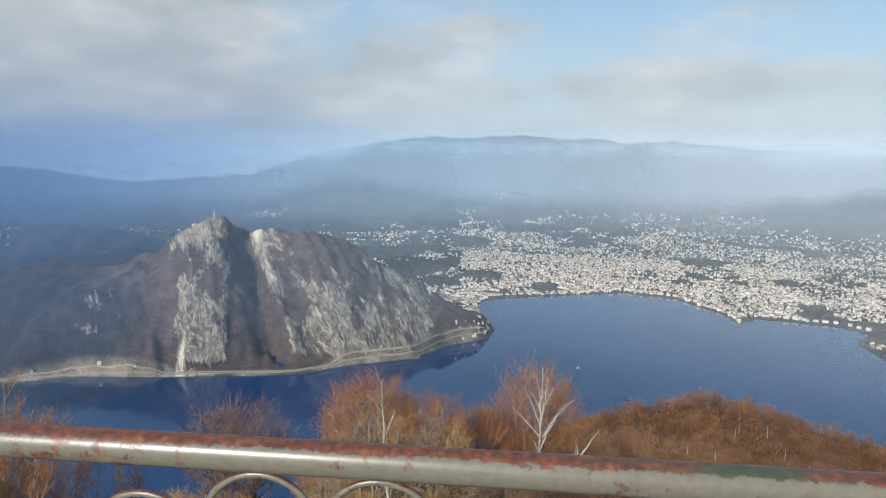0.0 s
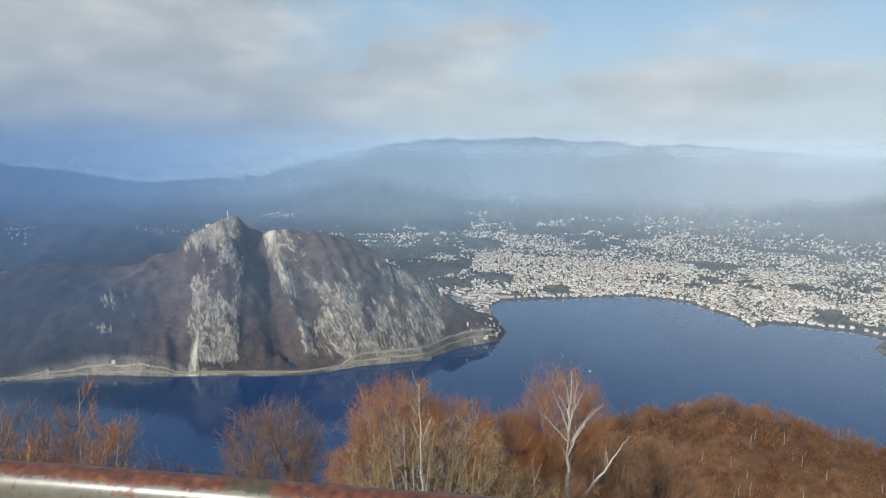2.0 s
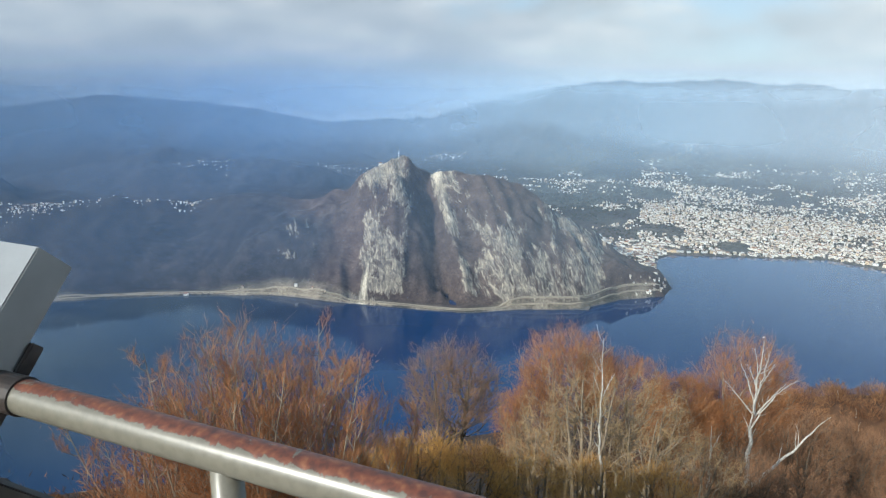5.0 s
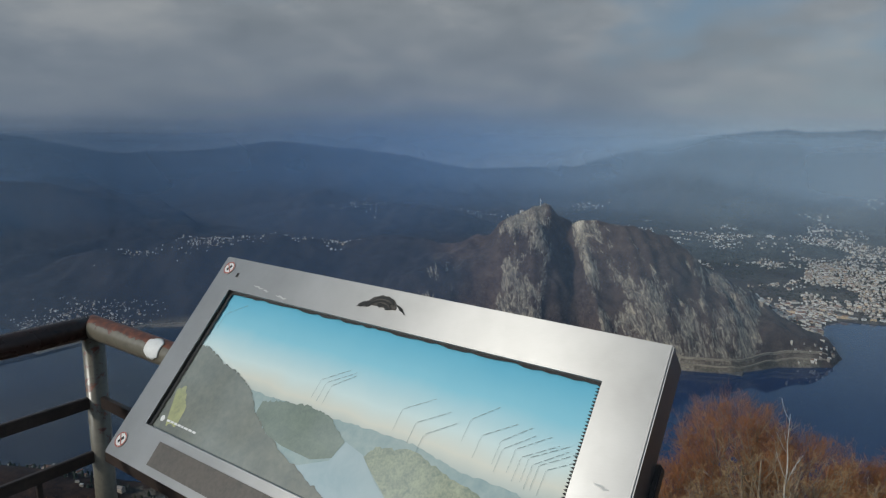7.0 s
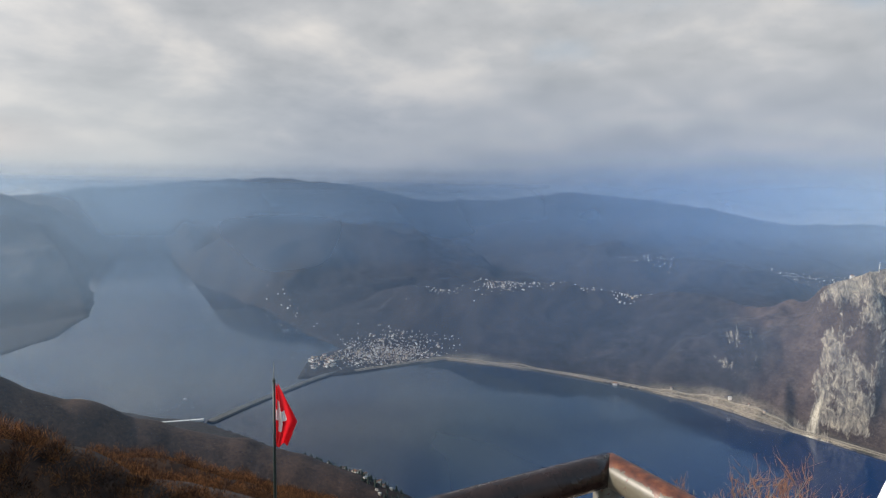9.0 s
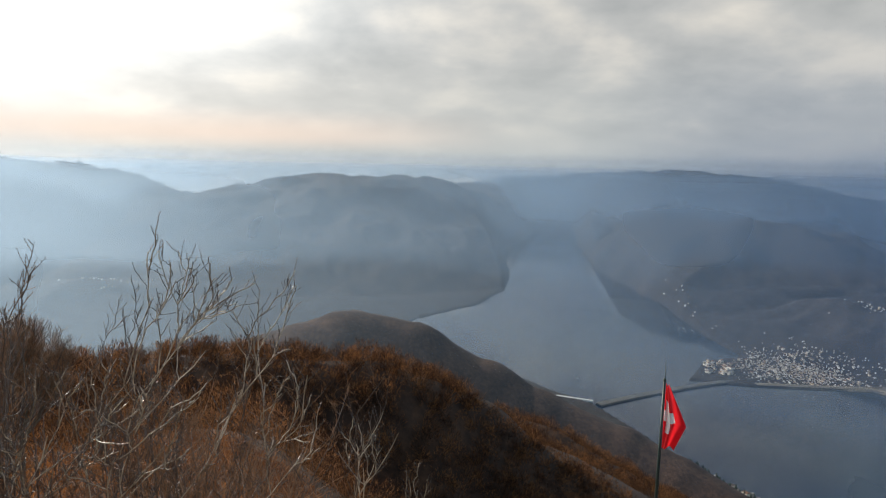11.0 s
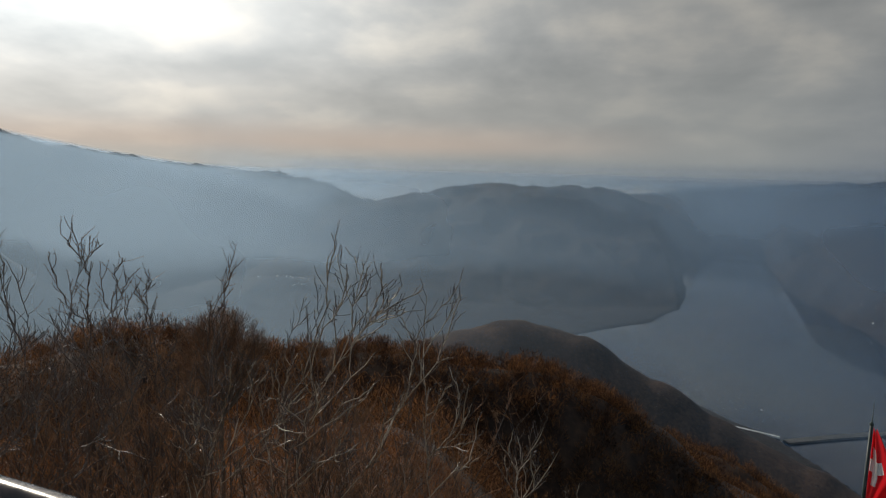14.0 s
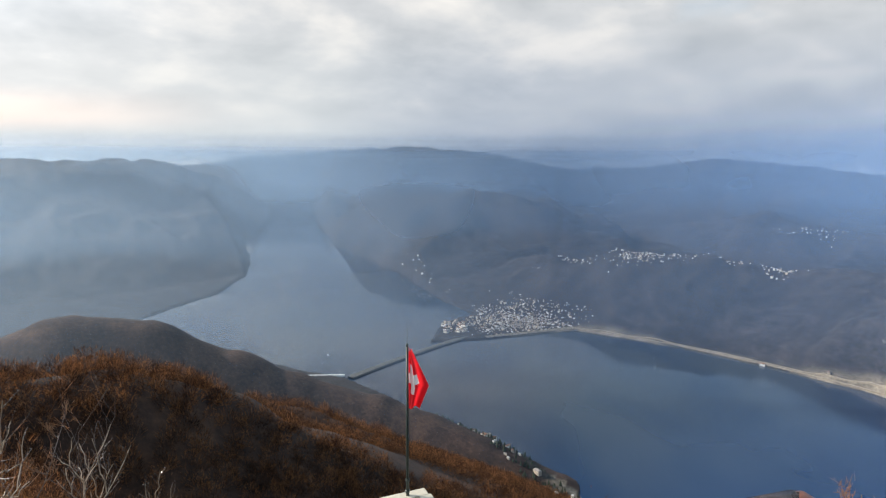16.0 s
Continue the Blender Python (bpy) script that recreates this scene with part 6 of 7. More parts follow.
def make_thicket():
    """Dark bare shrubs and a round tree behind the bushes."""
    spots = [(-139.5, 9.0, -10.2), (-136.0, 10.0, -11.2), (-132.5, 9.5, -11.8), (-129.0, 11.0, -11.6), (-127.0, 10.0, -9.8), (-125.6, 10.4, -9.4), (-124.2, 10.2, -10.4), (-122.6, 11.0, -12.2), (-114.5, 10.5, -14.6), (-111.0, 10.0, -14.6), (-107.5, 10.5, -14.8), (-103.5, 11.0, -15.4)]
    for i, (az, d, el) in enumerate(spots):
        p = Vector((-3.73, 0.82, 0)) + way(az) * d
        z, h = planted(p.x, p.y, el, (-3.73, 0.82))
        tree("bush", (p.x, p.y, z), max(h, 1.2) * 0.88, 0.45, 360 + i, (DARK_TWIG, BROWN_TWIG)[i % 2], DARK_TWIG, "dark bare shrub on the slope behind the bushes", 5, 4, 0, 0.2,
             trunk=0.016, fine=0.0042, category="bush", limbs=9, crown_from=0.15, bough_len=0.5, fuzz=(1100, 0.12, 0.0034))
    p = Vector((-3.73, 0.82, 0)) + way(-120.4) * 14.0
    z, h = planted(p.x, p.y, -12.6, (-3.73, 0.82))
    dome_tree("oak_tree", (p.x, p.y, z), max(h, 2.0), 0.95, 1.0, 391, BROWN_TWIG, BARK, "small round dark brown oak on the slope", 2, 50, 0.005, 12000, 0.06)


# rim light is put into the pale stems, the backlit look into the dark copy
RIM_TWIG = bark("rim_lit_stems", (0.20, 0.138, 0.09), (0.58, 0.45, 0.315), 4.0, 0.3)
DARK_TWIG = bark("backlit_dark_twigs", (0.055, 0.032, 0.022), (0.135, 0.078, 0.052), 3.0, 0.5)
for twig in (RIM_TWIG, DARK_TWIG):
    shine = twig.node_tree.nodes["Principled BSDF"]
    shine.inputs["Specular IOR Level"].default_value = 0.6
    shine.inputs["Coat Weight"].default_value = 1.0
    shine.inputs["Coat Roughness"].default_value = 0.16
make_bushes()
make_thicket()


def make_woods():
    """Bare woods on the spurs of the near mountain."""
    rng = np.random.default_rng(8)

    def scatter(n, az0, az1, r0, r1):
        a = np.radians(rng.uniform(az0, az1, n))
        r = np.sqrt(rng.uniform(r0 ** 2, r1 ** 2, n))
        return r * np.sin(a), r * np.cos(a)

    def crowns(name, x, y, size, blades, mat, label, below=2.5):
        z, shore, near = land(x, y)
        r, head = np.hypot(x, y), np.degrees(np.arctan2(x, y))
        skyline = np.interp(head, [-142, -133, -126, -117, -109, -98, -90.6, -87.8, -82.9, -79.8, -75.5, -70, -65.7, -61, -50, -20, 8, 15, 21, 28, 45], [-11.2, -12.6, -13.2, -15, -15.2, -15.8, -16.8, -18, -20.5, -22.4, -24.9, -27.2, -29.2, -30, -32, -33.5, -31, -25.5, -22.2, -19.6, -20.5])
        keep = near & (z > LAKE + 3) & (np.degrees(np.arctan2(z + size * 1.0 - EYE, r)) < skyline + below)
        x, y, z = x[keep], y[keep], z[keep]
        n = len(x)
        s = size * rng.uniform(0.55, 1.45, n)
        z = z + (rng.uniform(-0.2, 0.12, n) * size if size > 3 else 0.0)
        # slim twigs that fan upwards from the limbs of each crown
        ang = rng.uniform(0, 2 * np.pi, (n, blades))
        rad = np.sqrt(rng.uniform(0, 1, (n, blades)))
        hgt = rng.uniform(0.1, 1.0, (n, blades)) * np.sqrt(1.02 - rad ** 2)
        base = np.stack([x[:, None] + np.cos(ang) * rad * s[:, None] * 0.5, y[:, None] + np.sin(ang) * rad * s[:, None] * 0.5, z[:, None] + s[:, None] * (0.10 + 1.0 * hgt)], -1)
        d = np.stack([np.cos(ang) * rad * 0.8, np.sin(ang) * rad * 0.8, 0.55 + 0.5 * hgt], -1) + rng.normal(0, 0.22, (n, blades, 3))
        fine = np.clip(np.hypot(x, y) / 230, 0.4, 1.0)[:, None, None] if size > 3 else 1.0
        length = fine * s[:, None, None] * rng.uniform(0.12, 0.28, (n, blades, 1))
        side = np.cross(d, rng.normal(0, 1, (n, blades, 3)))
        side /= np.linalg.norm(side, axis=-1, keepdims=True) + 1e-9
        wid = fine * s[:, None, None] * 0.015
        tri = np.stack([base - side * wid, base + side * wid, base + d * length], 2).reshape(-1, 3)
        me = bpy.data.meshes.new(name)
        me.vertices.add(len(tri))
        me.vertices.foreach_set("co", tri.ravel())
        m = len(tri) // 3
        me.loops.add(m * 3)
        me.loops.foreach_set("vertex_index", np.arange(m * 3, dtype=np.int32))
        me.polygons.add(m)
        me.polygons.foreach_set("loop_start", (np.arange(m) * 3).astype(np.int32))
        me.update(calc_edges=True)
        me.materials.append(mat)
        tagged(new(name, me), label, "woodland", kind="stuff")

    def crown_mat(name, dark, mid, light, through_light=0.3):
        m, t, b = material(name, 0.9)
        geo = t.nodes.new("ShaderNodeNewGeometry")
        pos = geo.outputs["Position"]
        f = math_node(t, "MULTIPLY_ADD", noise_tex(t, 0.12, 4.0, 0.6, pos), 0.75, math_node(t, "MULTIPLY", geo.outputs["Random Per Island"], 0.25))
        hue = ramp(t, f, [(0.35, dark), (0.5, mid), (0.66, light)])
        link(t, hue, b.inputs["Base Color"])
        # thin dry twigs and leaves let some light through
        thin = t.nodes.new("ShaderNodeBsdfTranslucent")
        link(t, hue, thin.inputs["Color"])
        both = t.nodes.new("ShaderNodeMixShader")
        both.inputs[0].default_value = through_light
        link(t, b.outputs[0], both.inputs[1])
        link(t, thin.outputs[0], both.inputs[2])
        link(t, both.outputs[0], t.nodes["Material Output"].inputs["Surface"])
        return m
    # two copies of one wood: backlit shade is painted into this darker one
    russet = crown_mat("shaded_russet_wood", (0.020, 0.008, 0.004), (0.080, 0.031, 0.011), (0.38, 0.165, 0.062), 0.38)
    # and the northern hill's sunlight into this lighter one
    sunlit_red = crown_mat("sunlit_red_wood", (0.12, 0.055, 0.028), (0.25, 0.12, 0.055), (0.42, 0.22, 0.10))
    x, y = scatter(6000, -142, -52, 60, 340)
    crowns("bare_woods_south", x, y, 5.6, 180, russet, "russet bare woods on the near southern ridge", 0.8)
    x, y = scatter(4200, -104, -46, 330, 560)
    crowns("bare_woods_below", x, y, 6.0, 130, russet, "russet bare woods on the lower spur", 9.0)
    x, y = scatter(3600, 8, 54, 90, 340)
    crowns("bare_woods_north", x, y, 4.4, 130, sunlit_red, "russet bare woods on the rounded northern hill")
    # pale stems standing among them
    stems = Wood()
    pick = random.Random(12)
    for _ in range(130):
        px, py = pt(pick.uniform(14, 46), pick.uniform(120, 300))
        pz = ground_z(px, py)
        hh = pick.uniform(3.0, 5.0)
        foot = Vector((px, py, pz))
        stems.limb([foot, foot + Vector((pick.uniform(-0.3, 0.3), pick.uniform(-0.3, 0.3), hh * 0.6)), foot + Vector((pick.uniform(-0.6, 0.6), pick.uniform(-0.6, 0.6), hh))], [0.14, 0.10, 0.04], 5)
    tagged(new("pale_stems", stems.mesh("pale_stems", PALE_TWIG)), "pale bare stems standing in the russet wood", "woodland", kind="stuff")
    # brambles and dry stalks close to the terrace
    x, y = scatter(5200, -150, -84, 5.6, 46)
    crowns("undergrowth", x, y, 0.85, 26, crown_mat("dry_brambles", (0.07, 0.022, 0.009), (0.22, 0.080, 0.025), (0.46, 0.19, 0.065), 0.35), "red-brown dry brambles on the slope beyond the railing")
    x, y = scatter(2600, -150, -86, 5.8, 11.5)
    crowns("undergrowth", x, y, 0.62, 30, crown_mat("dry_bracken", (0.045, 0.014, 0.006), (0.17, 0.060, 0.019), (0.36, 0.14, 0.048), 0.3), "dense red-brown brambles and bracken close below the railing")
    x, y = scatter(1500, -50, 12, 40, 260)
    crowns("bare_woods_slope", x, y, 5.5, 110, russet, "bare woods on the steep slope below the terrace")


make_woods()

# ---- towns ----


def town_material(name, walls):
    m, t, b = material(name, 0.85)
    geo = t.nodes.new("ShaderNodeNewGeometry")
    link(t, ramp(t, geo.outputs["Random Per Island"], walls, "CONSTANT"), b.inputs["Base Color"])
    return m


WALLS = town_material("plastered_walls", [(0.0, (0.68, 0.62, 0.52)), (0.22, (0.77, 0.73, 0.65)), (0.45, (0.46, 0.40, 0.33)), (0.58, (0.66, 0.53, 0.38)), (0.70, (0.76, 0.74, 0.69)), (0.88, (0.36, 0.32, 0.27))])
ROOFS = town_material("tiled_roofs", [(0.0, (0.24, 0.13, 0.09)), (0.3, (0.17, 0.12, 0.10)), (0.55, (0.30, 0.27, 0.25)), (0.78, (0.52, 0.51, 0.49))])


def town_mesh(spots):
    """Walls and roofs of many small houses: x, y, z, length, width, height, turn, gabled."""
    wv, wf, rv, rf = [], [], [], []
    for x, y, z, a, b, h, turn, gable in spots:
        c, s = math.cos(turn), math.sin(turn)

        def at(px, py, pz):
            return (x + px * c - py * s, y + px * s + py * c, z + pz)
        i = len(wv)
        wv += [at(sx * a / 2, sy * b / 2, pz) for pz in (-0.5 * a, h) for sx, sy in ((-1, -1), (1, -1), (1, 1), (-1, 1))]
        wf += [(i + k, i + (k + 1) % 4, i + 4 + (k + 1) % 4, i + 4 + k) for k in range(4)]
        o = 0.25
        j = len(rv)
        rv += [at(sx * (a / 2 + o), sy * (b / 2 + o), h - 0.05) for sx, sy in ((-1, -1), (1, -1), (1, 1), (-1, 1))]
        if gable:
            rv += [at(-a / 2 + b * 0.2, 0, h + b * 0.28), at(a / 2 - b * 0.2, 0, h + b * 0.28)]
            rf += [(j, j + 1, j + 5, j + 4), (j + 2, j + 3, j + 4, j + 5), (j + 1, j + 2, j + 5), (j + 3, j, j + 4)]
        else:
            rv += [at(sx * (a / 2 + o), sy * (b / 2 + o), h + 0.3) for sx, sy in ((-1, -1), (1, -1), (1, 1), (-1, 1))]
            rf += [(j + 4, j + 5, j + 6, j + 7)] + [(j + k, j + (k + 1) % 4, j + 4 + (k + 1) % 4, j + 4 + k) for k in range(4)]
    return wv, wf, rv, rf


def make_town(name, label, spots):
    wv, wf, rv, rf = town_mesh(spots)
    root = tagged(empty(name, (0, 0, LAKE)), label, "town", kind="stuff")
    for pname, v, f, mat in (("walls", wv, wf, WALLS), ("roofs", rv, rf, ROOFS)):
        ob = new(pname, mesh_of(pname, v, f, mat))
        ob.parent = root
        ob.matrix_parent_inverse = root.matrix_basis.inverted()


def spread_houses(rng, n, sample, size=(4.5, 8.0), tall=0.25, thin=None, high=230):
    xs, ys = [], []
    while len(xs) < n:
        x, y = sample(rng)
        xs.append(x), ys.append(y)
    x, y = np.array(xs), np.array(ys)
    z, shore, near = land(x, y)
    ok = (shore > 4) & (z < LAKE + high)
    if thin is not None:
        ok &= thin(x, y, shore, rng)
    out = []
    for px, py, pz in zip(x[ok], y[ok], z[ok]):
        a = rng.uniform(*size)
        flat = rng.random() < tall
        if rng.random() < 0.07:
            a *= rng.uniform(1.5, 2.4)
        h = rng.uniform(3.5, 7.5) if flat else min(rng.uniform(2.2, 4.0), a * 0.7)
        out.append((px, py, pz, a * (1.35 if flat else 1.15), a * rng.uniform(0.6, 0.9), h, rng.choice([0.3, 0.3 + math.pi / 2]) + rng.gauss(0, 0.25), not flat or rng.random() < 0.3))
    return out


def polar(az0, az1, r0, r1):
    def sample(rng):
        return pt(rng.uniform(az0, az1), math.sqrt(rng.uniform(r0 ** 2, r1 ** 2)))
    return sample


def blob(az, d, sa, sd):
    def sample(rng):
        return pt(rng.gauss(az, sa), rng.gauss(d, sd))
    return sample


def patchy(size, cut, seed):
    def thin(x, y, shore, rng):
        return fbm(x, y, size, 4, seed) > cut
    return thin


def feathered(size, cut, seed, az0, az1):
    """Patches with gaps, that thin out towards the heading az0."""
    def thin(x, y, shore, rng):
        edge = np.clip((np.degrees(np.arctan2(x, y)) - az0) / (az1 - az0), 0, 1)
        return fbm(x, y, size, 5, seed) > cut + 0.17 * (1 - edge)
    return thin


def make_towns():
    rng = random.Random(21)
    city = spread_houses(rng, 13500, polar(6, 44, 1480, 2350), (2.2, 5.4), 0.45, feathered(150, 0.40, 61, 5, 10))
    city += spread_houses(rng, 14000, polar(-9, 44, 1900, 2900), (2.0, 4.6), 0.25, feathered(150, 0.47, 62, -9, 12), 62)
    city += spread_houses(rng, 7600, polar(-12, 45, 2500, 3700), (2.8, 7.0), 0.35, feathered(170, 0.54, 63, -14, 20), 60)
    make_town("lakeside_city", "dense pale lakeside city spread over the plain", city)
    head = spread_houses(rng, 420, polar(2.5, 9.5, 1420, 1800), (5.0, 9.0), 0.55)
    make_town("headland_quarter", "dense quarter of pale houses behind the headland", head)
    for name, label, args, n in (
            ("hill_village", "pale village on the hill behind the mountain", (-11.3, 3250, 0.8, 40), 120),
            ("hill_village", "pale village on a far slope", (10.0, 3620, 1.5, 35), 170),
            ("hill_village", "pale village on a far spur", (13.0, 3120, 0.9, 35), 110),
            ("hill_village", "pale town on the far plain", (26.5, 3350, 5.0, 130), 520),
            ("hill_village", "pale village high on a far slope", (26.0, 3900, 0.9, 30), 90),
            ("hill_village", "scattered pale village on the plain", (-21.0, 2900, 4.5, 90), 260),
            ("plateau_village", "sunlit village on the wooded plateau", (-45.0, 1640, 1.3, 26), 120),
            ("plateau_village", "few pale houses on the wooded plateau", (-41.0, 1630, 1.4, 18), 24),
            ("plateau_village", "few pale houses on the wooded plateau", (-37.2, 1630, 0.5, 12), 12),
            ("plateau_village", "few pale houses on the wooded plateau", (-33.6, 1600, 0.8, 18), 36),
            ("plateau_village", "few pale houses on the wooded plateau", (-50.0, 1700, 1.6, 22), 36),
            ("hill_village", "pale village on a hazy hill", (-31.5, 2350, 1.4, 30), 40),
            ("valley_town", "pale scattered town in the hazy valley", (-113.5, 2020, 2.2, 60), 60)):
        make_town(name, label, spread_houses(rng, int(n * 1.5), blob(*args), (1.5, 3.0), 0.05, None, 80 if args[1] > 3000 and args[0] > 20 else 230))
    melide = spread_houses(rng, 1500, blob(-55.3, 1450, 2.6, 60), (1.1, 2.5), 0.04, lambda x, y, s, r: s > 16, 34)
    melide += spread_houses(rng, 60, polar(-63, -60, 1340, 1420), (4.0, 6.0), 0.2)
    make_town("causeway_town", "grey and cream town at the end of the causeway", melide)
    shore_row = spread_houses(rng, 240, polar(-69, -58, 1480, 2100), (1.8, 3.4), 0.1, lambda x, y, s, r: (s < 42) & (s > 12), 70)
    make_town("shore_houses", "row of pale houses along the far shore", shore_row)
    near_row = spread_houses(rng, 150, polar(-62, -46, 690, 900), (2.6, 6.0), 0.2, lambda x, y, s, r: s < 40)
    make_town("near_shore_houses", "villas among dark trees on the near shore", near_row)
    along = spread_houses(rng, 260, polar(-36, 9, 1100, 1400), (3.5, 6.5), 0.2, lambda x, y, s, r: (s < 18) & (fbm(x, y, 90, 3, 14) > 0.55))
    along += spread_houses(rng, 60, polar(5.5, 9.2, 1290, 1420), (2.4, 4.0), 0.2, lambda x, y, s, r: s < 34, 40)
    make_town("lakeside_houses", "few pale houses beside the lake road", along)


make_towns()


def ribbon(name, label, points, width, mat, lift=0.8, side=None, category="road"):
    """A road draped along points of the plan."""
    dense = []
    for (x0, y0), (x1, y1) in zip(points[:-1], points[1:]):
        n = max(int(math.hypot(x1 - x0, y1 - y0) / 12), 1)
        dense += [(x0 + (x1 - x0) * i / n, y0 + (y1 - y0) * i / n) for i in range(n)]
    dense.append(points[-1])
    xy = np.array(dense)
    for _ in range(3):
        xy[1:-1] = (xy[:-2] + 2 * xy[1:-1] + xy[2:]) / 4
    z = land(xy[:, 0], xy[:, 1])[0] if side is None else np.full(len(xy), side)
    z = np.maximum(z, LAKE + 1.5) + lift
    verts, faces = [], []
    for i, (x, y) in enumerate(xy):
        d = xy[min(i + 1, len(xy) - 1)] - xy[max(i - 1, 0)]
        n = np.array([-d[1], d[0]]) / (np.hypot(*d) + 1e-9) * width / 2
        for s, dz in ((-1, -4.5), (-1, 0), (1, 0), (1, -4.5)):
            verts.append((x + s * n[0], y + s * n[1], z[i] + dz))
        if i:
            a, b = 4 * (i - 1), 4 * i
            faces += [(a + k, a + k + 1, b + k + 1, b + k) for k in range(3)]
    tagged(new(name, mesh_of(name, verts, faces, mat)), label, category, kind="structure")


ROAD = mottled("pale_road", (0.22, 0.19, 0.145), (0.37, 0.32, 0.25), 0.05, 0.9, 0.0, 0.0)
STONE_BANK = mottled("causeway_stone", (0.07, 0.07, 0.07), (0.14, 0.14, 0.135), 0.06, 0.9, 0.0, 0.0)


def inland(points, off):
    out = []
    for i, p in enumerate(points):
        a, b = points[max(i - 1, 0)], points[min(i + 1, len(points) - 1)]
        d = Vector((b[0] - a[0], b[1] - a[1])).normalized()
        out.append((p[0] - d.y * off, p[1] + d.x * off))
    return out


lake_side = SHORE[18:31]
ribbon("road", "pale lake road under the mountain", inland(lake_side, 3.5), 2.6, ROAD)
ribbon("motorway", "pale motorway along the foot of the mountain", inland(lake_side, 11.0), 4.2, ROAD)
CAUSEWAY = [pt(-70.9, 1086), pt(-67.6, 1150), pt(-64.5, 1215), pt(-61.4, 1285), pt(-57.7, 1366), pt(-53.9, 1425), pt(-49.9, 1452)]
ribbon("causeway", "long curved stone causeway across the lake", CAUSEWAY, 13, STONE_BANK, 0.0, LAKE + 3.2, "bridge")
ribbon("causeway_road", "pale carriageway on the causeway", CAUSEWAY, 3.6, STONE_BANK, 0.3, LAKE + 3.2)
ribbon("pier", "white concrete pier at the bridgehead", [pt(-75.2, 1108), pt(-71.4, 1098)], 4, WHITE_TAPE, 0.0, LAKE + 3.4, "pier")


# ---- single buildings, boats and the mast ----


def building(name, x, y, long_side, short_side, high, turn, gable, label, wall_mat, roof_mat, base=None):
    z = ground_z(x, y) if base is None else base
    root = tagged(empty(name, (x, y, z)), label, "building", "lakefront buildings" if name == "lakefront_building" else "")
    wv, wf, rv, rf = town_mesh([(0, 0, 0, long_side, short_side, high, turn, gable)])
    for pname, v, f, mat in (("walls", wv, wf, wall_mat), ("roof", rv, rf, roof_mat)):
        ob = new(pname, mesh_of(pname, v, f, mat))
        ob.parent = root
    # rows of dark windows, proud of the wall by a hand
    c, s = math.cos(turn), math.sin(turn)
    floors = max(int(high / 1.3), 1)
    for k in range(floors):
        zz = (k + 0.55) * high / floors
        for side in (-1, 1):
            n = max(int(long_side / 1.8), 2)
            v, f = [], []
            for q in range(n):
                px = (q + 0.5) / n * long_side - long_side / 2
                py = side * (short_side / 2 + 0.04)
                i = len(v)
                for dx, dz in ((-0.3, -0.32), (0.3, -0.32), (0.3, 0.32), (-0.3, 0.32)):
                    v.append(((px + dx) * c - py * s, (px + dx) * s + py * c, zz + dz))
                f.append((i, i + 1, i + 2, i + 3))
            ob = new("window_row", mesh_of("window_row", v, f, WINDOW))
            ob.parent = root
    return root


WINDOW = mottled("dark_window", (0.03, 0.035, 0.04), (0.06, 0.065, 0.07), 0.5, 0.2, 0.0, 0.0)
CREAM = mottled("cream_plaster", (0.62, 0.55, 0.43), (0.74, 0.68, 0.56), 0.2, 0.85, 0.0, 0.0)
OCHRE = mottled("ochre_plaster", (0.56, 0.42, 0.26), (0.68, 0.53, 0.35), 0.2, 0.85, 0.0, 0.0)
CHALK = mottled("white_plaster", (0.70, 0.69, 0.66), (0.80, 0.79, 0.76), 0.2, 0.85, 0.0, 0.0)
TILE = mottled("weathered_tiles", (0.20, 0.11, 0.07), (0.32, 0.19, 0.13), 0.4, 0.9, 0.0, 0.0)
SLAB = mottled("grey_flat_roof", (0.30, 0.29, 0.28), (0.44, 0.43, 0.41), 0.3, 0.9, 0.0, 0.0)


def make_lakefront():
    rng = random.Random(5)
    front = SHORE[33:43]
    for (x0, y0), (x1, y1) in zip(front[:-1], front[1:]):
        d = Vector((x1 - x0, y1 - y0))
        n = max(int(d.length / 19), 1)
        d.normalize()
        for i in range(n):
            s = (i + 0.5) * Vector((x1 - x0, y1 - y0)).length / n
            x, y = x0 + d.x * s - d.y * rng.uniform(13, 17), y0 + d.y * s + d.x * rng.uniform(13, 17)
            if land(np.array([x]), np.array([y]))[1][0] < 4:
                continue
            flat = rng.random() < 0.45
            building("lakefront_building", x, y, rng.uniform(7, 13), rng.uniform(5, 7), rng.uniform(4, 7.5), math.atan2(d.y, d.x), not flat, "pale lakefront building with %s" % ("flat grey roof" if flat else "tiled hip roof"),
                     rng.choice([CREAM, OCHRE, CHALK, CHALK]), SLAB if flat else TILE)


make_lakefront()
building("boathouse", 30, 1200, 8, 6, 5.5, 0.15, True, "white boathouse on a quay below the cliffs", CHALK, SLAB, LAKE + 2.5)
tagged(part("quay", plate([(8, 1184, LAKE + 2.4), (46, 1186, LAKE + 2.4), (50, 1212, LAKE + 2.4), (10, 1210, LAKE + 2.4)], 6, (0, 0, 1)), STONE_BANK), "grey stone quay at the foot of the cliffs", "quay", kind="structure")
building("shore_house", -738, 1072, 9, 6, 4.5, 0.5, True, "pink-white house alone on the lake shore", CHALK, TILE)
building("summit_church", *pt(-17.3, 1441), 7, 5, 5.0, 0.6, True, "small pale church on the rocky summit", CHALK, TILE)


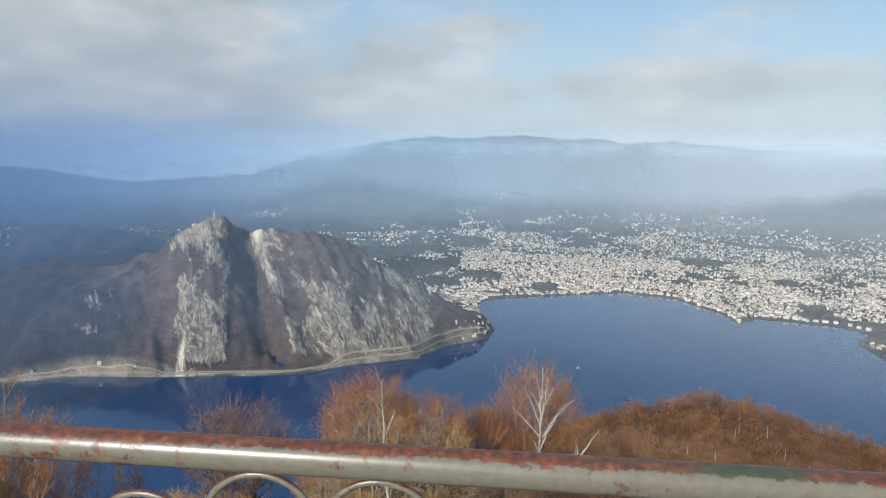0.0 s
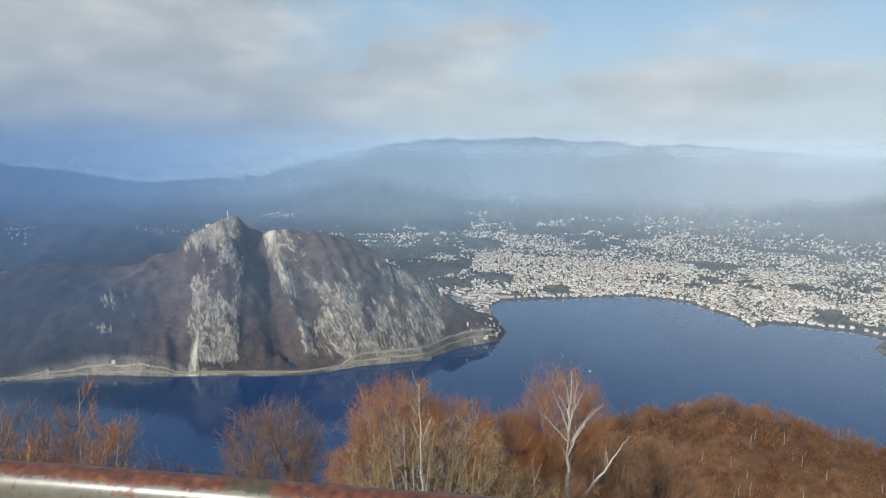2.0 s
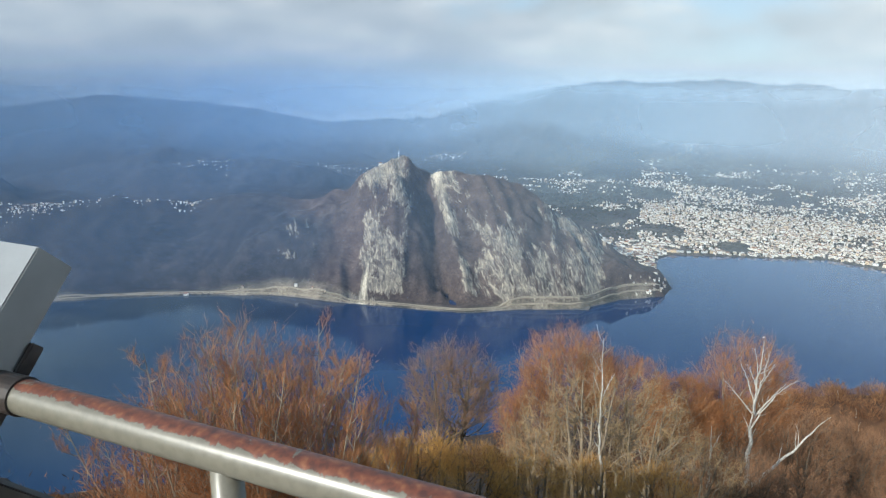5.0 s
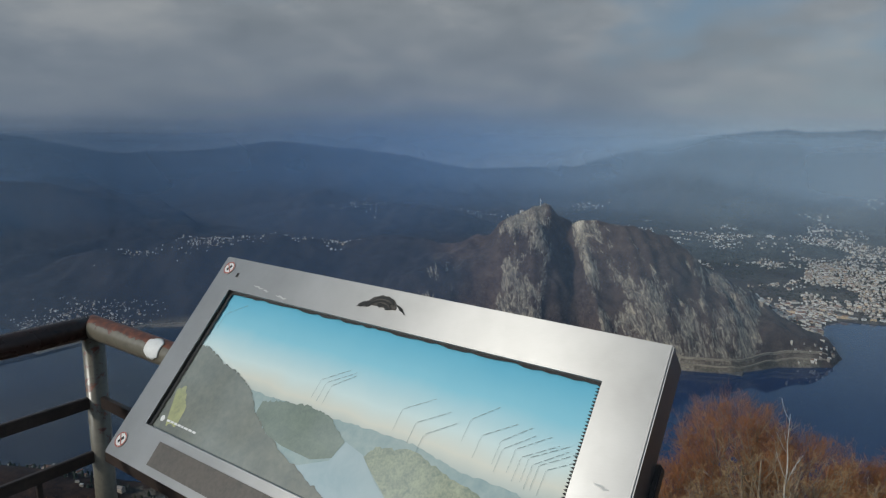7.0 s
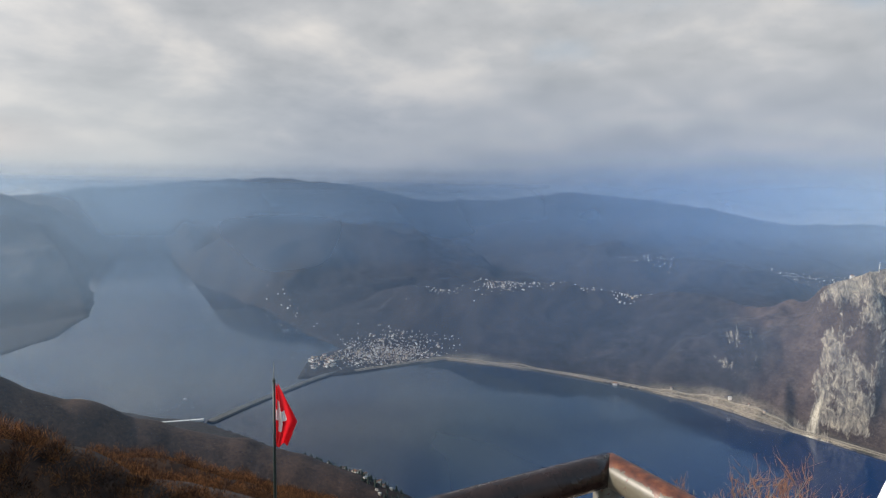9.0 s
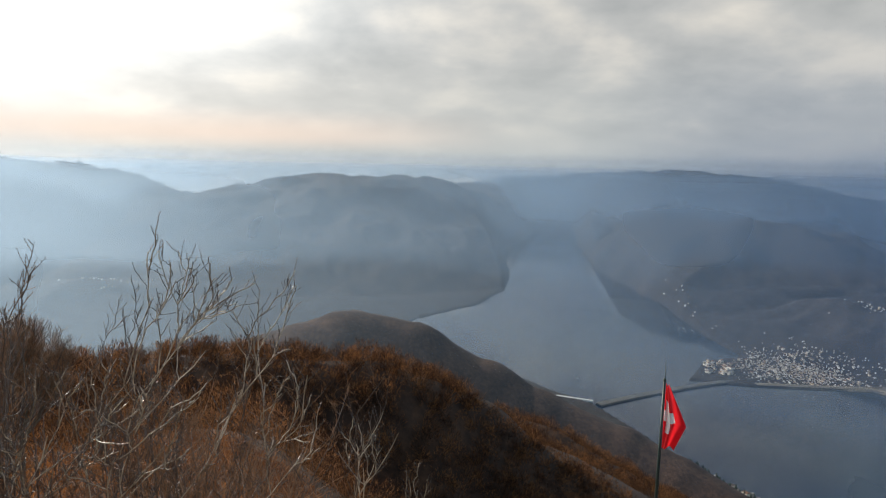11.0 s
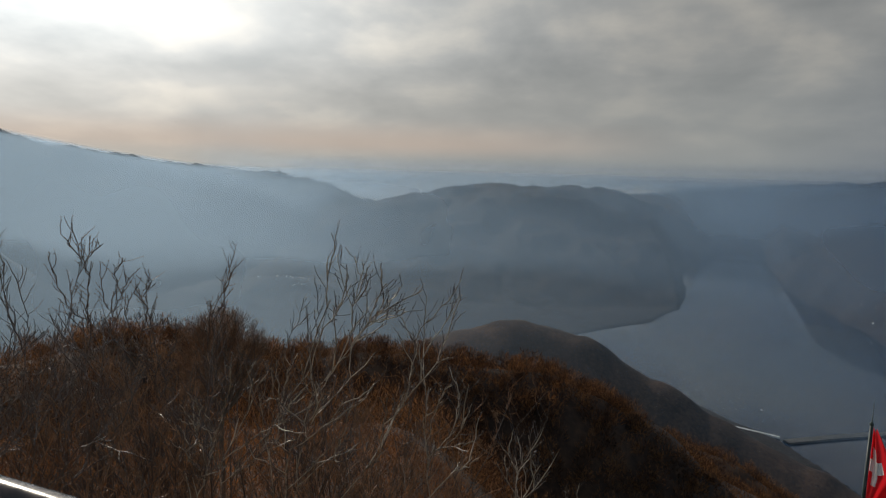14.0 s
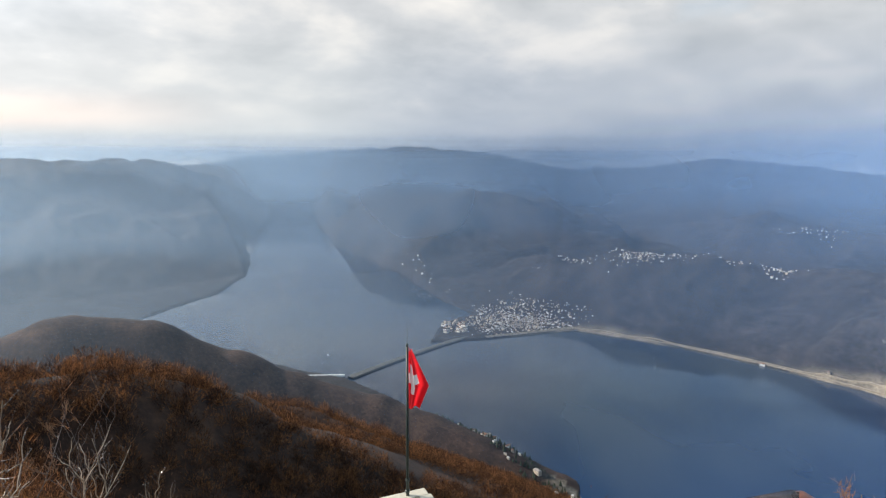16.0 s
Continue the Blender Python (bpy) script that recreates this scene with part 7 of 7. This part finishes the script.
def make_mast():
    x, y = pt(-15.65, 1440)
    z = ground_z(x, y)
    root = tagged(empty("radio_mast", (x, y, z)), "thin white radio mast on the rocky summit", "mast")
    part("pole", tube([(x, y, z - 2), (x, y, z + 9), (x, y, z + 19)], [0.7, 0.5, 0.25], 8), WHITE_TAPE, root, "", True)
    for dz in (7, 10, 13):
        part("dish", tube([(x - 0.8, y - 0.4, z + dz), (x + 0.8, y - 0.4, z + dz)], 0.8, 10), WHITE_TAPE, root, "", True)


make_mast()


def make_boat(x, y, length, turn, label):
    root = tagged(empty("motorboat", (x, y, LAKE)), label, "boat")
    c, s = math.cos(turn), math.sin(turn)
    hull = bmesh.new()
    rows = []
    for f, w in ((-0.5, 0.13), (-0.2, 0.17), (0.2, 0.15), (0.5, 0.01)):
        rows.append([hull.verts.new((x + (f * length) * c - q * length * s, y + f * length * s + q * length * c, LAKE + zz)) for q, zz in ((-w, 0.16 * length), (-w * 0.6, -0.1), (w * 0.6, -0.1), (w, 0.16 * length))])
    for r0, r1 in zip(rows[:-1], rows[1:]):
        for k in range(4):
            hull.faces.new((r0[k], r1[k], r1[(k + 1) % 4], r0[(k + 1) % 4]))
    hull.faces.new(rows[0])
    hull.faces.new(rows[-1][::-1])
    bmesh.ops.recalc_face_normals(hull, faces=hull.faces)
    part("hull", hull, CHALK, root, "white hull")
    part("cabin", bar((x - 0.2 * length * c, y - 0.2 * length * s, LAKE + 0.24 * length), (x + 0.15 * length * c, y + 0.15 * length * s, LAKE + 0.24 * length), 0.2 * length, 0.16 * length, 0.1), CHALK, root)


make_boat(342, 1122, 5.0, 0.4, "small white motorboat under way on the lake")
make_boat(-1163, 358, 4.5, 1.2, "small boat on the southern arm of the lake")


def make_conifers():
    """Dark evergreens between the villas on the near shore."""
    rng = random.Random(3)
    v, f = [], []
    x, y = [], []
    for _ in range(900):
        a, r = rng.uniform(-63, -45), rng.uniform(690, 900)
        q = pt(a, r)
        x.append(q[0]), y.append(q[1])
    z, shore, near = land(np.array(x), np.array(y))
    for px, py, pz, s in zip(x, y, z, shore):
        if not 1 < s < 42 or rng.random() < 0.35:
            continue
        h, w = rng.uniform(3.5, 8), rng.uniform(1.2, 2.4)
        for lay in range(4):
            zb, rr = pz + h * (0.1 + 0.2 * lay), w * (1 - 0.2 * lay)
            i = len(v)
            for k in range(7):
                a = 2 * math.pi * k / 7 + rng.random() * 0.5
                q = rr * rng.uniform(0.75, 1.15)
                v.append((px + q * math.cos(a), py + q * math.sin(a), zb + rng.uniform(-0.3, 0.3)))
            v.append((px + rng.uniform(-0.2, 0.2), py + rng.uniform(-0.2, 0.2), zb + h * 0.34))
            f += [(i + k, i + (k + 1) % 7, i + 7) for k in range(7)]
    tagged(new("evergreens", mesh_of("evergreens", v, f, mottled("dark_needles", (0.010, 0.02, 0.012), (0.035, 0.05, 0.028), 0.5, 0.95, 0.0, 0.0))), "dark evergreen trees between villas on the near shore", "trees", kind="stuff")


make_conifers()


def make_city_trees():
    """Parks, gardens and woods between the houses of the plain."""
    rng = np.random.default_rng(17)
    a, r = rng.uniform(-14, 45, 26000), np.sqrt(rng.uniform(1480 ** 2, 3500 ** 2, 26000))
    x, y = r * np.sin(np.radians(a)), r * np.cos(np.radians(a))
    z, shore, near = land(x, y)
    keep = (shore > 6) & ~near & (fbm(x, y, 120, 4, 29) > 0.47) & (z < LAKE + 90)
    x, y, z = x[keep], y[keep], z[keep]
    n, sides = len(x), 5
    wide, high = rng.uniform(2.0, 5.2, n), rng.uniform(2.2, 5.0, n)
    ang = rng.uniform(0, 2 * np.pi, n)[:, None] + np.arange(sides) * 2 * np.pi / sides
    out = wide[:, None] * rng.uniform(0.7, 1.2, (n, sides))
    low = np.stack([x[:, None] + out * 0.7 * np.cos(ang), y[:, None] + out * 0.7 * np.sin(ang), np.broadcast_to(z[:, None] - 1.0, (n, sides))], -1)
    mid = np.stack([x[:, None] + out * np.cos(ang + 0.4), y[:, None] + out * np.sin(ang + 0.4), z[:, None] + high[:, None] * rng.uniform(0.35, 0.65, (n, sides))], -1)
    top = np.stack([x + rng.uniform(-0.6, 0.6, n), y + rng.uniform(-0.6, 0.6, n), z + high], -1)[:, None]
    verts = np.concatenate([low, mid, top], 1).reshape(-1, 3)
    b = np.arange(n)[:, None] * (2 * sides + 1)
    k, q = np.arange(sides), (np.arange(sides) + 1) % sides
    quads = np.stack([b + k, b + q, b + sides + q, b + sides + k], -1).reshape(-1, 4)
    tris = np.stack([b + sides + k, b + sides + q, np.broadcast_to(b + 2 * sides, (n, sides))], -1).reshape(-1, 3)
    m, t, bs = material("garden_trees", 0.95)
    geo = t.nodes.new("ShaderNodeNewGeometry")
    link(t, ramp(t, geo.outputs["Random Per Island"], [(0.0, (0.012, 0.020, 0.012)), (0.5, (0.030, 0.032, 0.022)), (1.0, (0.065, 0.046, 0.032))]), bs.inputs["Base Color"])
    tagged(new("city_trees", mesh_of("city_trees", verts.tolist(), quads.tolist() + tris.tolist(), m)), "dark garden trees and small woods between the houses", "trees", kind="stuff")


make_city_trees()
